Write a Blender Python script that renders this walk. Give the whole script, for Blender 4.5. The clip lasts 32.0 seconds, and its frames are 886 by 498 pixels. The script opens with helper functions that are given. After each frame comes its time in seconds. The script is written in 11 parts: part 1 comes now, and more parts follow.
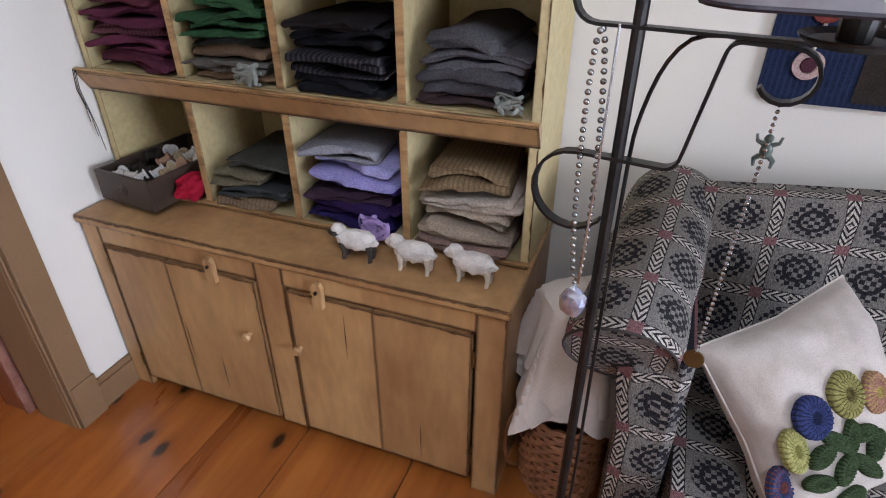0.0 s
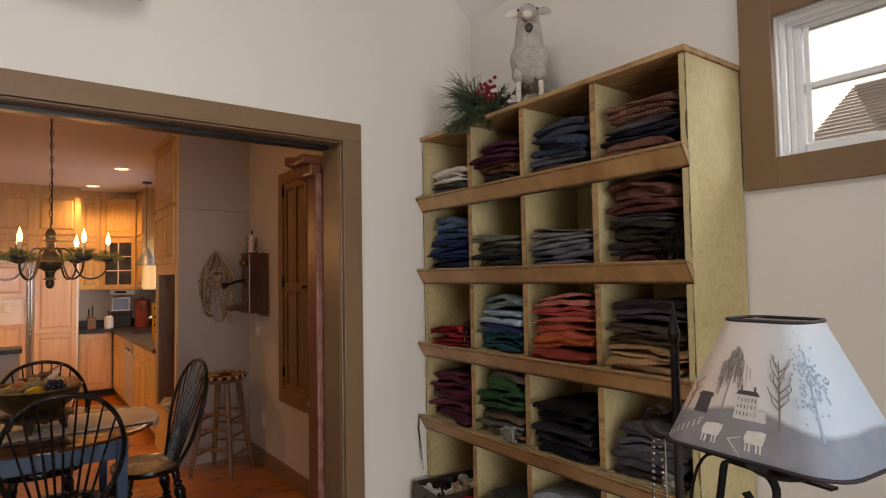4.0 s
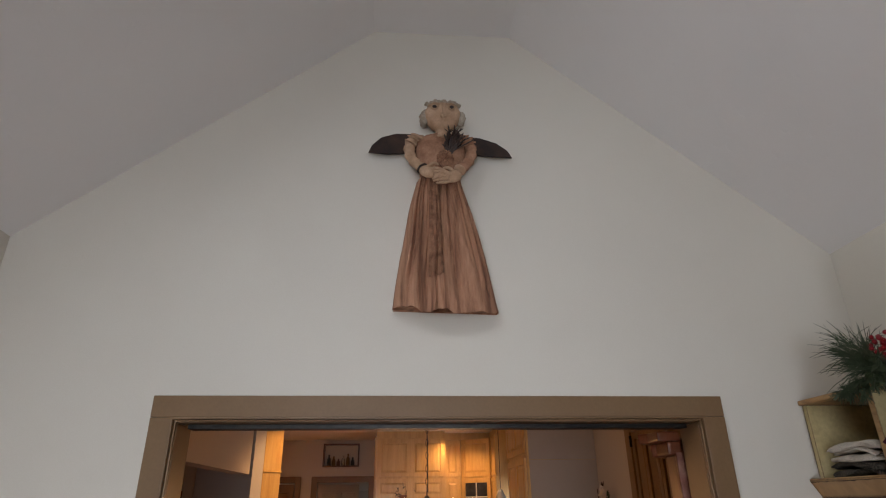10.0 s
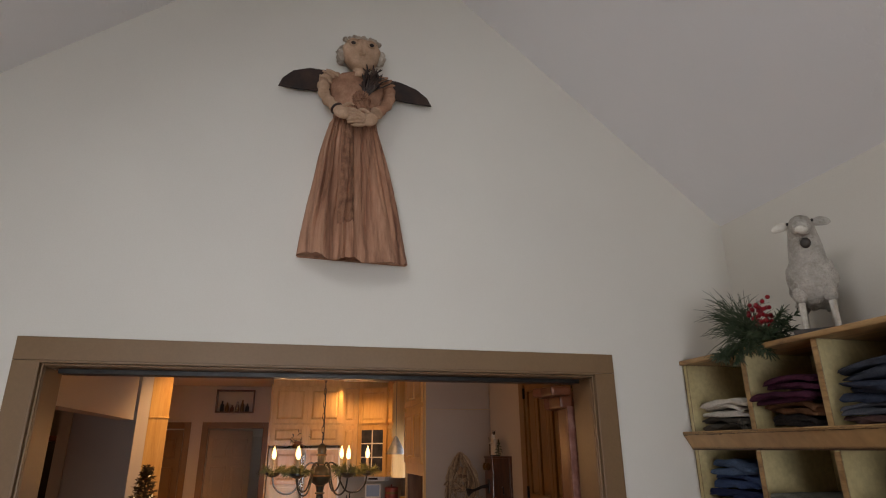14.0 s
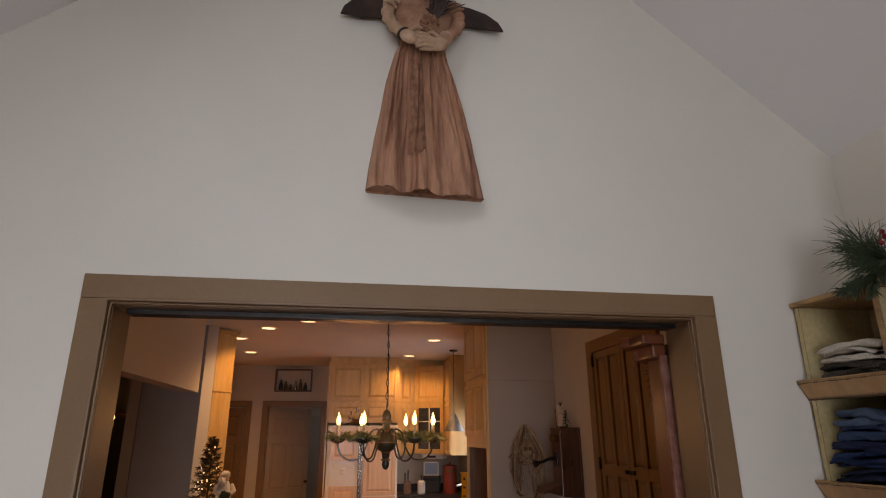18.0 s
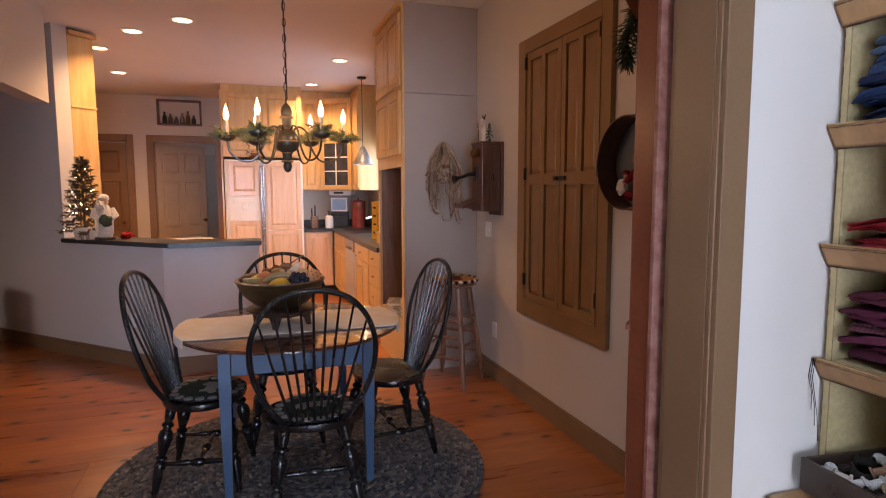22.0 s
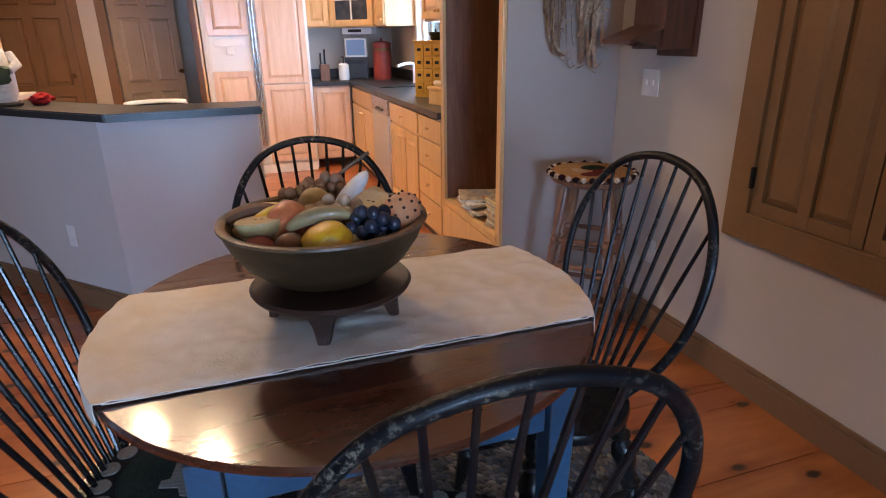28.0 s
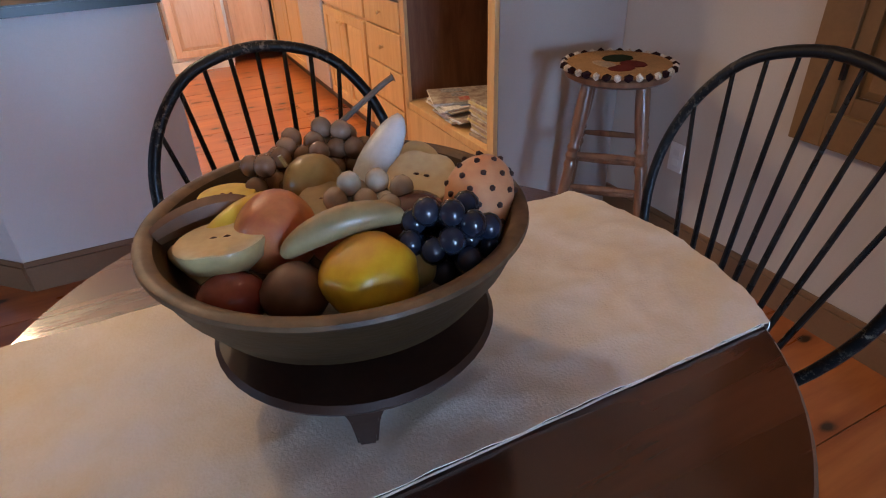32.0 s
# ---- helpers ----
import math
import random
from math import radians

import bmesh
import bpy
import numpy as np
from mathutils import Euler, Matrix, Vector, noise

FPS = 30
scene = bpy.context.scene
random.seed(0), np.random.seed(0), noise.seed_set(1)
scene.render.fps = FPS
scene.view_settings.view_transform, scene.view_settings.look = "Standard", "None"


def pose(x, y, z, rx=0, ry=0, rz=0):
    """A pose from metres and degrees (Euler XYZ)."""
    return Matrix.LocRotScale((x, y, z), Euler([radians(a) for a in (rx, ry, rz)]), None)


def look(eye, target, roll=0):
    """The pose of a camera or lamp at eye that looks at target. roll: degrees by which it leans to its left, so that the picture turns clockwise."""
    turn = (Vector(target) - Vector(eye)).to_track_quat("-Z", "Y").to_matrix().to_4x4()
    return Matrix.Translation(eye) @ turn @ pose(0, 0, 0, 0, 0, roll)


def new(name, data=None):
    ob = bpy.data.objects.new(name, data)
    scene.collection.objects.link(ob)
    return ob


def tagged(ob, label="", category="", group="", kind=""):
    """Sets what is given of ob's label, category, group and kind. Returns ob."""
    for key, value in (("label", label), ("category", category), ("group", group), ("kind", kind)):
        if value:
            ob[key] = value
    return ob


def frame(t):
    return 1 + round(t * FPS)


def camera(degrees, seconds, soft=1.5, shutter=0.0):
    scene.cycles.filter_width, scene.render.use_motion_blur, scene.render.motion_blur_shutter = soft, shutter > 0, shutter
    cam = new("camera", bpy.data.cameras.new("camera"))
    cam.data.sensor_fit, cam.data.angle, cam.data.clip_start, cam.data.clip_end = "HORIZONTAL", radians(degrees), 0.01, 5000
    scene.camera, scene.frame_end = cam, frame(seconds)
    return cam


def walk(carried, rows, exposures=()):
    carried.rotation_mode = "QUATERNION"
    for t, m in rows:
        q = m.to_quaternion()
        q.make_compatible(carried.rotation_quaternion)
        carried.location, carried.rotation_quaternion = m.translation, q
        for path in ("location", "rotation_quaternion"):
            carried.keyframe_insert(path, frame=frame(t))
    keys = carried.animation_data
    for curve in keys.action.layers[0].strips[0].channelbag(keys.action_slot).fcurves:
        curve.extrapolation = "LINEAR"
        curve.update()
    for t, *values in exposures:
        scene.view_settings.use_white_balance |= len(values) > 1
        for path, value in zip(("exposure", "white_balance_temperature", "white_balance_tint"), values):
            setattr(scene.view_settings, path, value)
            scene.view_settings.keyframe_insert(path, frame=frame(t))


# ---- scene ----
cam = camera(74.8, 32.0, 1.1)
PATH = [
    (0, (0.133, 0.227, 1.385), (-0.474, 1.822, 0.342), -0.0),
    (0.5, (0.191, 0.207, 1.41), (-0.443, 1.818, 0.409), -0.1),
    (1, (0.236, 0.17, 1.449), (-0.446, 1.873, 0.652), -0.3),
    (1.5, (0.302, 0.083, 1.48), (-0.418, 1.839, 0.849), -0.3),
    (2, (0.409, 0.005, 1.485), (-0.373, 1.789, 1.034), -0.3),
    (2.5, (0.49, -0.037, 1.548), (-0.431, 1.708, 1.222), -0.5),
    (3, (0.594, -0.036, 1.557), (-0.6, 1.564, 1.422), -0.7),
    (3.5, (0.704, -0.05, 1.598), (-0.741, 1.333, 1.582), -1.2),
    (4, (0.75, -0.059, 1.583), (-0.859, 1.125, 1.677), -1.0),
    (4.5, (0.775, -0.08, 1.623), (-0.937, 0.945, 1.765), -1.4),
    (6.5, (0.808, -0.192, 1.679), (-1.044, 0.357, 2.2), -1.1),
    (7, (0.8, -0.177, 1.705), (-1.033, 0.304, 2.345), -1.0),
    (7.5, (0.768, -0.165, 1.738), (-1.052, 0.284, 2.436), -0.9),
    (8, (0.752, -0.143, 1.771), (-1.066, 0.289, 2.483), -0.9),
    (8.5, (0.733, -0.13, 1.797), (-1.088, 0.276, 2.519), -0.9),
    (9, (0.729, -0.122, 1.834), (-1.103, 0.219, 2.561), -0.8),
    (9.5, (0.727, -0.109, 1.855), (-1.109, 0.148, 2.606), -0.8),
    (10, (0.736, -0.106, 1.861), (-1.089, 0.04, 2.665), -0.7),
    (10.5, (0.732, -0.104, 1.868), (-1.081, 0.001, 2.705), -0.5),
    (11, (0.736, -0.091, 1.873), (-1.074, 0.016, 2.718), -0.2),
    (11.5, (0.725, -0.082, 1.884), (-1.076, 0.154, 2.723), -0.2),
    (12, (0.708, -0.081, 1.884), (-1.091, 0.28, 2.68), -0.4),
    (12.5, (0.698, -0.087, 1.878), (-1.109, 0.336, 2.626), -0.4),
    (13, (0.68, -0.092, 1.876), (-1.138, 0.363, 2.574), -0.6),
    (13.5, (0.674, -0.097, 1.875), (-1.154, 0.377, 2.534), -0.6),
    (15.5, (0.679, -0.118, 1.885), (-1.181, 0.28, 2.501), -0.6),
    (16, (0.655, -0.118, 1.887), (-1.213, 0.235, 2.506), -0.6),
    (16.5, (0.602, -0.118, 1.877), (-1.27, 0.196, 2.507), -0.6),
    (17, (0.529, -0.121, 1.844), (-1.344, 0.165, 2.483), -0.4),
    (17.5, (0.485, -0.138, 1.812), (-1.391, 0.141, 2.446), -0.3),
    (18, (0.443, -0.164, 1.758), (-1.437, 0.144, 2.367), -0.2),
    (18.5, (0.377, -0.161, 1.719), (-1.514, 0.207, 2.256), -0.3),
    (19, (0.337, -0.154, 1.676), (-1.570, 0.284, 2.090), -0.07),
    (19.5, (0.310, -0.244, 1.611), (-1.596, 0.281, 1.910), -0.11),
    (20, (0.224, -0.246, 1.582), (-1.687, 0.321, 1.752), -0.14),
    (20.5, (0.166, -0.267, 1.504), (-1.740, 0.335, 1.570), 0.1),
    (21, (0.068, -0.198, 1.489), (-1.830, 0.431, 1.425), -0.02),
    (21.5, (-0.058, -0.125, 1.476), (-1.951, 0.508, 1.349), -0.08),
    (22, (-0.196, -0.105, 1.443), (-2.083, 0.526, 1.247), -0.15),
    (22.5, (-0.445, -0.164, 1.430), (-2.322, 0.468, 1.150), 0.02),
    (23, (-0.601, -0.176, 1.403), (-2.469, 0.456, 1.067), -0.29),
    (23.5, (-0.788, -0.138, 1.406), (-2.643, 0.502, 1.022), -0.29),
    (24, (-0.949, -0.119, 1.394), (-2.800, 0.517, 0.980), -0.39),
    (24.5, (-1.128, -0.168, 1.389), (-2.969, 0.467, 0.934), -0.38),
    (26.5, (-1.672, -0.056, 1.362), (-3.468, 0.596, 0.772), 0.1),
    (27, (-1.84, -0.084, 1.366), (-3.634, 0.529, 0.731), -0.3),
    (27.5, (-1.957, -0.112, 1.357), (-3.746, 0.488, 0.695), -0.3),
    (28, (-2.079, -0.1, 1.358), (-3.861, 0.494, 0.671), -0.8),
    (28.5, (-2.235, -0.056, 1.369), (-4.008, 0.533, 0.657), -0.7),
    (29, (-2.333, -0.031, 1.361), (-4.108, 0.532, 0.632), -0.3),
    (29.5, (-2.426, -0.012, 1.352), (-4.201, 0.537, 0.612), -0.95),
    (30, (-2.506, 0.008, 1.348), (-4.236, 0.661, 0.586), -1.6),
    (30.5, (-2.566, 0.007, 1.341), (-4.241, 0.757, 0.545), -1.7),
    (31, (-2.605, -0.019, 1.332), (-4.245, 0.751, 0.485), -1.77),
    (31.5, (-2.657, -0.079, 1.311), (-4.244, 0.686, 0.363), -1.95),
    (32, (-2.715, -0.119, 1.309), (-4.250, 0.624, 0.264), -2.12),
]
# seconds, stops, kelvin, tint: the clip's camera darkens on the bright gable and turns bluer in the lamp-lit room
EXPOSE = [(0, -1.0, 7500, 21), (3, -1.42, 7900, 20), (4.2, -1.98, 10000, 21), (7, -2.33, 10000, 19), (9, -2.36, 9100, 19), (10, -2.3, 8800, 18), (11, -2.02, 9000, 17), (12, -2.02, 9000, 17), (13, -2.32, 9200, 18), (16, -2.38, 9000, 20), (18, -2.44, 9100, 22), (19, -2.32, 8800, 23), (20, -1.84, 8000, 24), (21, -1.28, 7200, 22), (22, -1.12, 7000, 22), (23, -0.80, 7000, 19), (24, -0.78, 6000, 13), (27, -0.82, 5400, 8), (30, -0.96, 5250, 7), (32, -0.92, 5250, 7)]
walk(cam, [(t, look(eye, target, roll)) for t, eye, target, roll in PATH], EXPOSE)

# ---------------- world, sun, large lights ----------------
world = bpy.data.worlds.new("sky")
scene.world = world
world.use_nodes = True
wn = world.node_tree.nodes
sky = wn.new("ShaderNodeTexSky")
sky.sky_type, sky.sun_disc = "NISHITA", False
sky.sun_elevation, sky.sun_rotation = radians(28), radians(150)
sky.dust_density = 2.5
world.node_tree.links.new(sky.outputs[0], wn["Background"].inputs[0])
wn["Background"].inputs[1].default_value = 0.13
sun = new("sun", bpy.data.lights.new("sun", "SUN"))
sun.data.energy, sun.data.angle, sun.data.color = 1.2, radians(12), (1.0, 0.95, 0.88)
sun.matrix_world = pose(0, 0, 20, 62, 0, 210)


def area(name, m, sx, sy, watts, col):
    ob = new(name, bpy.data.lights.new(name, "AREA"))
    ob.data.shape, ob.data.size, ob.data.size_y, ob.data.energy, ob.data.color = "RECTANGLE", sx, sy, watts, col
    ob.matrix_world = m
    return ob


def bulb(name, at, watts, col, radius=0.03):
    ob = new(name, bpy.data.lights.new(name, "POINT"))
    ob.data.energy, ob.data.color, ob.data.shadow_soft_size = watts, col, radius
    ob.location = at
    return ob


DAY = (0.56, 0.735, 1.0)
WARM = (1.0, 0.62, 0.31)
# daylight in the openings: garden doors, assumed skylight, small high window, kitchen window; plus an added hall fill
doors_light = area("daylight_garden_doors", pose(3.12, -0.25, 1.25, 0, 90, 0), 1.7, 1.5, 158, DAY)
doors_light.data.spread = radians(98)
# unseen skylight, added so light reaches the gable and doll from above
area("daylight_assumed_skylight", pose(0.6, -0.83, 3.53, 39.4, 0, 0), 0.8, 0.75, 120, DAY)
area("daylight_high_window", look((1.8, 2.8, 2.85), (0.25, 1.4, 1.95)), 1.5, 0.8, 165, DAY)
area("daylight_kitchen_window", pose(-7.45, 1.74, 1.6, -90, 0, 0), 1.1, 1.0, 70, DAY)
# weak fill added from the hall side; no window is known there
hall_light = area("added_hall_light", pose(-4.4, -5.28, 1.5, 90, 0, 0), 1.6, 1.3, 12, DAY)
hall_light.data.spread = radians(95)
CAN_PLACES = [(-5.65, -0.58), (-6.15, -1.04), (-6.93, -1.47), (-8.2, -1.53), (-6.76, 0.9), (-8.3, 0.75)]
for cx, cy in CAN_PLACES:
    sp = new("can_light", bpy.data.lights.new("can_light", "SPOT"))
    sp.data.energy, sp.data.color, sp.data.spot_size, sp.data.spot_blend, sp.data.shadow_soft_size = 205, WARM, radians(140), 0.7, 0.05
    sp.matrix_world = pose(cx, cy, 2.86)

# ---------------- materials ----------------


def ramp(nt, fac, stops):
    r = nt.nodes.new("ShaderNodeValToRGB")
    els = r.color_ramp.elements
    while len(els) < len(stops):
        els.new(0.5)
    for e, (p, c) in zip(els, stops):
        e.position, e.color = p, (*c, 1)
    nt.links.new(fac, r.inputs[0])
    return r.outputs[0]


def mixc(nt, fac, a, b, mode="MIX"):
    m = nt.nodes.new("ShaderNodeMix")
    m.data_type, m.blend_type = "RGBA", mode
    for sock, v in ((m.inputs[0], fac), (m.inputs[6], a), (m.inputs[7], b)):
        if isinstance(v, (int, float)):
            sock.default_value = v
        elif isinstance(v, tuple):
            sock.default_value = (*v, 1)
        else:
            nt.links.new(v, sock)
    return m.outputs[2]


def math_(nt, op, a, b=0.0, c=0.0):
    m = nt.nodes.new("ShaderNodeMath")
    m.operation = op
    for sock, v in zip(m.inputs, (a, b, c)):
        if isinstance(v, (int, float)):
            sock.default_value = v
        else:
            nt.links.new(v, sock)
    return m.outputs[0]


def coords(nt, stretch=(1, 1, 1), kind="Object", offset=False):
    tc = nt.nodes.new("ShaderNodeTexCoord")
    mp = nt.nodes.new("ShaderNodeMapping")
    mp.inputs["Scale"].default_value = stretch
    nt.links.new(tc.outputs[kind], mp.inputs[0])
    if offset:
        oi = nt.nodes.new("ShaderNodeObjectInfo")
        nt.links.new(math_(nt, "MULTIPLY", oi.outputs["Random"], 37.0), mp.inputs["Location"])
    return mp.outputs[0]


def noise_(nt, vec, scale, detail=4, rough=0.55, dist=0.0):
    n = nt.nodes.new("ShaderNodeTexNoise")
    n.inputs["Scale"].default_value, n.inputs["Detail"].default_value = scale, detail
    n.inputs["Roughness"].default_value, n.inputs["Distortion"].default_value = rough, dist
    nt.links.new(vec, n.inputs["Vector"])
    return n.outputs["Fac"]


def bump_(nt, height, strength, dist=0.01, normal=None):
    b = nt.nodes.new("ShaderNodeBump")
    b.inputs["Strength"].default_value, b.inputs["Distance"].default_value = strength, dist
    nt.links.new(height, b.inputs["Height"])
    if normal is not None:
        nt.links.new(normal, b.inputs["Normal"])
    return b.outputs[0]


def start_mat(name):
    m = bpy.data.materials.new(name)
    m.use_nodes = True
    return m, m.node_tree, m.node_tree.nodes["Principled BSDF"]


def edge_wear(nt, v, radius):
    """Where paint is rubbed off along the edges, broken up by noise."""
    bev = nt.nodes.new("ShaderNodeBevel")
    bev.samples = 4
    bev.inputs["Radius"].default_value = radius
    geo = nt.nodes.new("ShaderNodeNewGeometry")
    dot = nt.nodes.new("ShaderNodeVectorMath")
    dot.operation = "DOT_PRODUCT"
    nt.links.new(bev.outputs[0], dot.inputs[0])
    nt.links.new(geo.outputs["Normal"], dot.inputs[1])
    rub = math_(nt, "SUBTRACT", 1.0, dot.outputs["Value"])
    rub = math_(nt, "MULTIPLY", rub, math_(nt, "MULTIPLY_ADD", noise_(nt, v, 16, 5, 0.65), 10.0, -1.9))
    return ramp(nt, rub, [(0.06, (0, 0, 0)), (0.22, (1, 1, 1))])


def M(name, base, var=None, scale=5, rough=0.5, rvar=0.12, bump=0.15, bscale=90, metal=0.0, stretch=(1, 1, 1), coat=0.0, rand=0.0, bdist=0.002, sheen=0.0, trans=0.0, offset=True, spec=0.4, wear=None, grain=0.36):
    """A surface with broad and fine variation of colour, roughness and relief."""
    m, nt, p = start_mat(name)
    v = coords(nt, stretch, offset=offset)
    big, fine = noise_(nt, v, scale, 5), noise_(nt, v, bscale, 3)
    var = var or tuple(c * 0.78 for c in base)
    col = mixc(nt, ramp(nt, big, [(0.35, (0, 0, 0)), (0.68, (1, 1, 1))]), base, var)
    col = mixc(nt, grain, col, ramp(nt, fine, [(0.3, (0.35, 0.35, 0.35)), (0.7, (0.65, 0.65, 0.65))]), "OVERLAY")
    if rand:
        oi = nt.nodes.new("ShaderNodeObjectInfo")
        hs = nt.nodes.new("ShaderNodeHueSaturation")
        nt.links.new(math_(nt, "MULTIPLY_ADD", oi.outputs["Random"], 2 * rand, 1 - rand), hs.inputs["Value"])
        nt.links.new(col, hs.inputs["Color"])
        col = hs.outputs[0]
    if wear:
        wcol, wrad = wear
        col = mixc(nt, edge_wear(nt, v, wrad), col, wcol)
    p.inputs["Specular IOR Level"].default_value = spec
    nt.links.new(col, p.inputs["Base Color"])
    nt.links.new(math_(nt, "MULTIPLY_ADD", big, 2 * rvar, rough - rvar), p.inputs["Roughness"])
    p.inputs["Metallic"].default_value, p.inputs["Coat Weight"].default_value = metal, coat
    p.inputs["Sheen Weight"].default_value = sheen
    p.inputs["Transmission Weight"].default_value = trans
    if bump:
        nt.links.new(bump_(nt, fine, bump, bdist), p.inputs["Normal"])
    return m


def emitter(name, col, strength):
    m, nt, p = start_mat(name)
    p.inputs["Base Color"].default_value = (*col, 1)
    p.inputs["Emission Color"].default_value = (*col, 1)
    p.inputs["Emission Strength"].default_value = strength
    return m


def glass(name, col=(0.95, 0.97, 0.97), rough=0.02):
    m, nt, p = start_mat(name)
    p.inputs["Base Color"].default_value = (*col, 1)
    p.inputs["Roughness"].default_value = rough
    p.inputs["Transmission Weight"].default_value = 1.0
    p.inputs["IOR"].default_value = 1.3
    return m


def wood_grain(name, a, b, c, rough=0.4, along=(1, 12, 12), coat=0.0, bump=0.15, knots=False, rand=0.1, scale=3.0):
    """Long grain with darker streaks and, on pine, dark round knots."""
    m, nt, p = start_mat(name)
    v = coords(nt, along, offset=True)
    grain = noise_(nt, v, scale, 7, 0.62, 0.6)
    fine = noise_(nt, v, scale * 9, 4)
    col = ramp(nt, grain, [(0.32, c), (0.5, a), (0.66, b)])
    col = mixc(nt, 0.3, col, ramp(nt, fine, [(0.3, (0.38, 0.38, 0.38)), (0.7, (0.62, 0.62, 0.62))]), "OVERLAY")
    if knots:
        kv = coords(nt, (4.4, 2.4, 1), offset=True)
        wob = nt.nodes.new("ShaderNodeTexVoronoi")
        wob.voronoi_dimensions = "2D"
        wob.inputs["Scale"].default_value = 1.0
        wob.inputs["Randomness"].default_value = 1.0
        nt.links.new(kv, wob.inputs["Vector"])
        d = math_(nt, "ADD", wob.outputs["Distance"], math_(nt, "MULTIPLY", noise_(nt, kv, 9, 3), 0.06))
        keep = math_(nt, "GREATER_THAN", wob.outputs["Color"], 0.30)
        spot = math_(nt, "MULTIPLY", keep, ramp(nt, d, [(0.075, (1, 1, 1)), (0.115, (0, 0, 0))]))
        halo = math_(nt, "MULTIPLY", keep, ramp(nt, d, [(0.06, (1, 1, 1)), (0.24, (0, 0, 0))]))
        col = mixc(nt, math_(nt, "MULTIPLY", halo, 0.6), col, tuple(x * 0.55 for x in c))
        col = mixc(nt, spot, col, (0.022, 0.008, 0.004))
        stain = ramp(nt, noise_(nt, coords(nt, (1, 0.35, 1), offset=True), 3.2, 6), [(0.56, (0, 0, 0)), (0.74, (1, 1, 1))])
        col = mixc(nt, math_(nt, "MULTIPLY", stain, 0.4), col, tuple(x * 0.5 for x in a))
    if rand:
        oi = nt.nodes.new("ShaderNodeObjectInfo")
        hs = nt.nodes.new("ShaderNodeHueSaturation")
        nt.links.new(math_(nt, "MULTIPLY_ADD", oi.outputs["Random"], 2 * rand, 1 - rand), hs.inputs["Value"])
        nt.links.new(col, hs.inputs["Color"])
        col = hs.outputs[0]
    nt.links.new(col, p.inputs["Base Color"])
    nt.links.new(math_(nt, "MULTIPLY_ADD", grain, 0.25, rough - 0.12), p.inputs["Roughness"])
    p.inputs["Coat Weight"].default_value = coat
    p.inputs["Coat Roughness"].default_value = 0.1
    nt.links.new(bump_(nt, fine, bump, 0.001), p.inputs["Normal"])
    return m


def chipped(name, paint, bare):
    """Glossy dark paint with sparse small chips and rubs."""
    m, nt, p = start_mat(name)
    v = coords(nt, offset=True)
    area_ = ramp(nt, noise_(nt, v, 9, 3), [(0.46, (0, 0, 0)), (0.62, (1, 1, 1))])
    chip = ramp(nt, noise_(nt, v, 95, 6, 0.7), [(0.53, (0, 0, 0)), (0.60, (1, 1, 1))])
    nt.links.new(mixc(nt, math_(nt, "MULTIPLY", area_, chip), paint, bare), p.inputs["Base Color"])
    p.inputs["Roughness"].default_value = 0.32
    p.inputs["Specular IOR Level"].default_value = 0.2
    nt.links.new(bump_(nt, chip, 0.3, 0.001), p.inputs["Normal"])
    return m


MAT = {}
MAT["wall"] = M("wall_paint", (0.70, 0.66, 0.585), (0.66, 0.62, 0.55), 1.2, 0.62, 0.06, 0.12, 220, offset=False, grain=0.10)
MAT["dwall"] = M("dining_wall_paint", (0.56, 0.505, 0.445), (0.53, 0.475, 0.415), 1.2, 0.6, 0.06, 0.12, 220, offset=False, grain=0.10)
MAT["bar"] = M("bar_wall_paint", (0.60, 0.57, 0.55), (0.57, 0.54, 0.52), 1.2, 0.6, 0.06, 0.12, 220, offset=False, grain=0.10)
MAT["ceil"] = M("textured_ceiling_paint", (0.81, 0.80, 0.79), (0.78, 0.77, 0.76), 1.2, 0.8, 0.05, 0.0, 200, offset=False, grain=0.06)
ct = MAT["ceil"].node_tree
cv_ = coords(ct)
dabs = ramp(ct, noise_(ct, cv_, 26, 4, 0.6), [(0.57, (0, 0, 0)), (0.66, (1, 1, 1))])
dabs = math_(ct, "MULTIPLY", dabs, ramp(ct, noise_(ct, cv_, 3.0, 2), [(0.45, (0, 0, 0)), (0.62, (1, 1, 1))]))
ct.links.new(bump_(ct, dabs, 0.35, 0.003), ct.nodes["Principled BSDF"].inputs["Normal"])
MAT["dceil"] = M("smooth_ceiling_paint", (0.74, 0.70, 0.65), (0.71, 0.67, 0.62), 1.5, 0.75, 0.05, 0.1, 200, offset=False, grain=0.10)
MAT["trim"] = M("mustard_brown_trim_paint", (0.218, 0.127, 0.066), (0.194, 0.110, 0.055), 2.5, 0.42, 0.08, 0.1, 120, grain=0.15)
MAT["white"] = M("white_enamel", (0.78, 0.78, 0.76), (0.72, 0.72, 0.70), 4, 0.4, 0.06, 0.05, 80)
MAT["plank"] = wood_grain("wide_pine_boards", (0.34, 0.100, 0.020), (0.43, 0.142, 0.030), (0.22, 0.053, 0.011), 0.30, (4, 0.5, 1), 0.4, 0.12, True, 0.07, 1.5)
MAT["gap"] = M("dark_board_gap", (0.03, 0.014, 0.008))
MAT["mustard"] = M("old_mustard_paint", (0.45, 0.262, 0.115), (0.30, 0.148, 0.062), 6, 0.36, 0.1, 0.12, 45, rand=0.05, stretch=(1, 1, 0.3), wear=((0.05, 0.022, 0.010), 0.012))
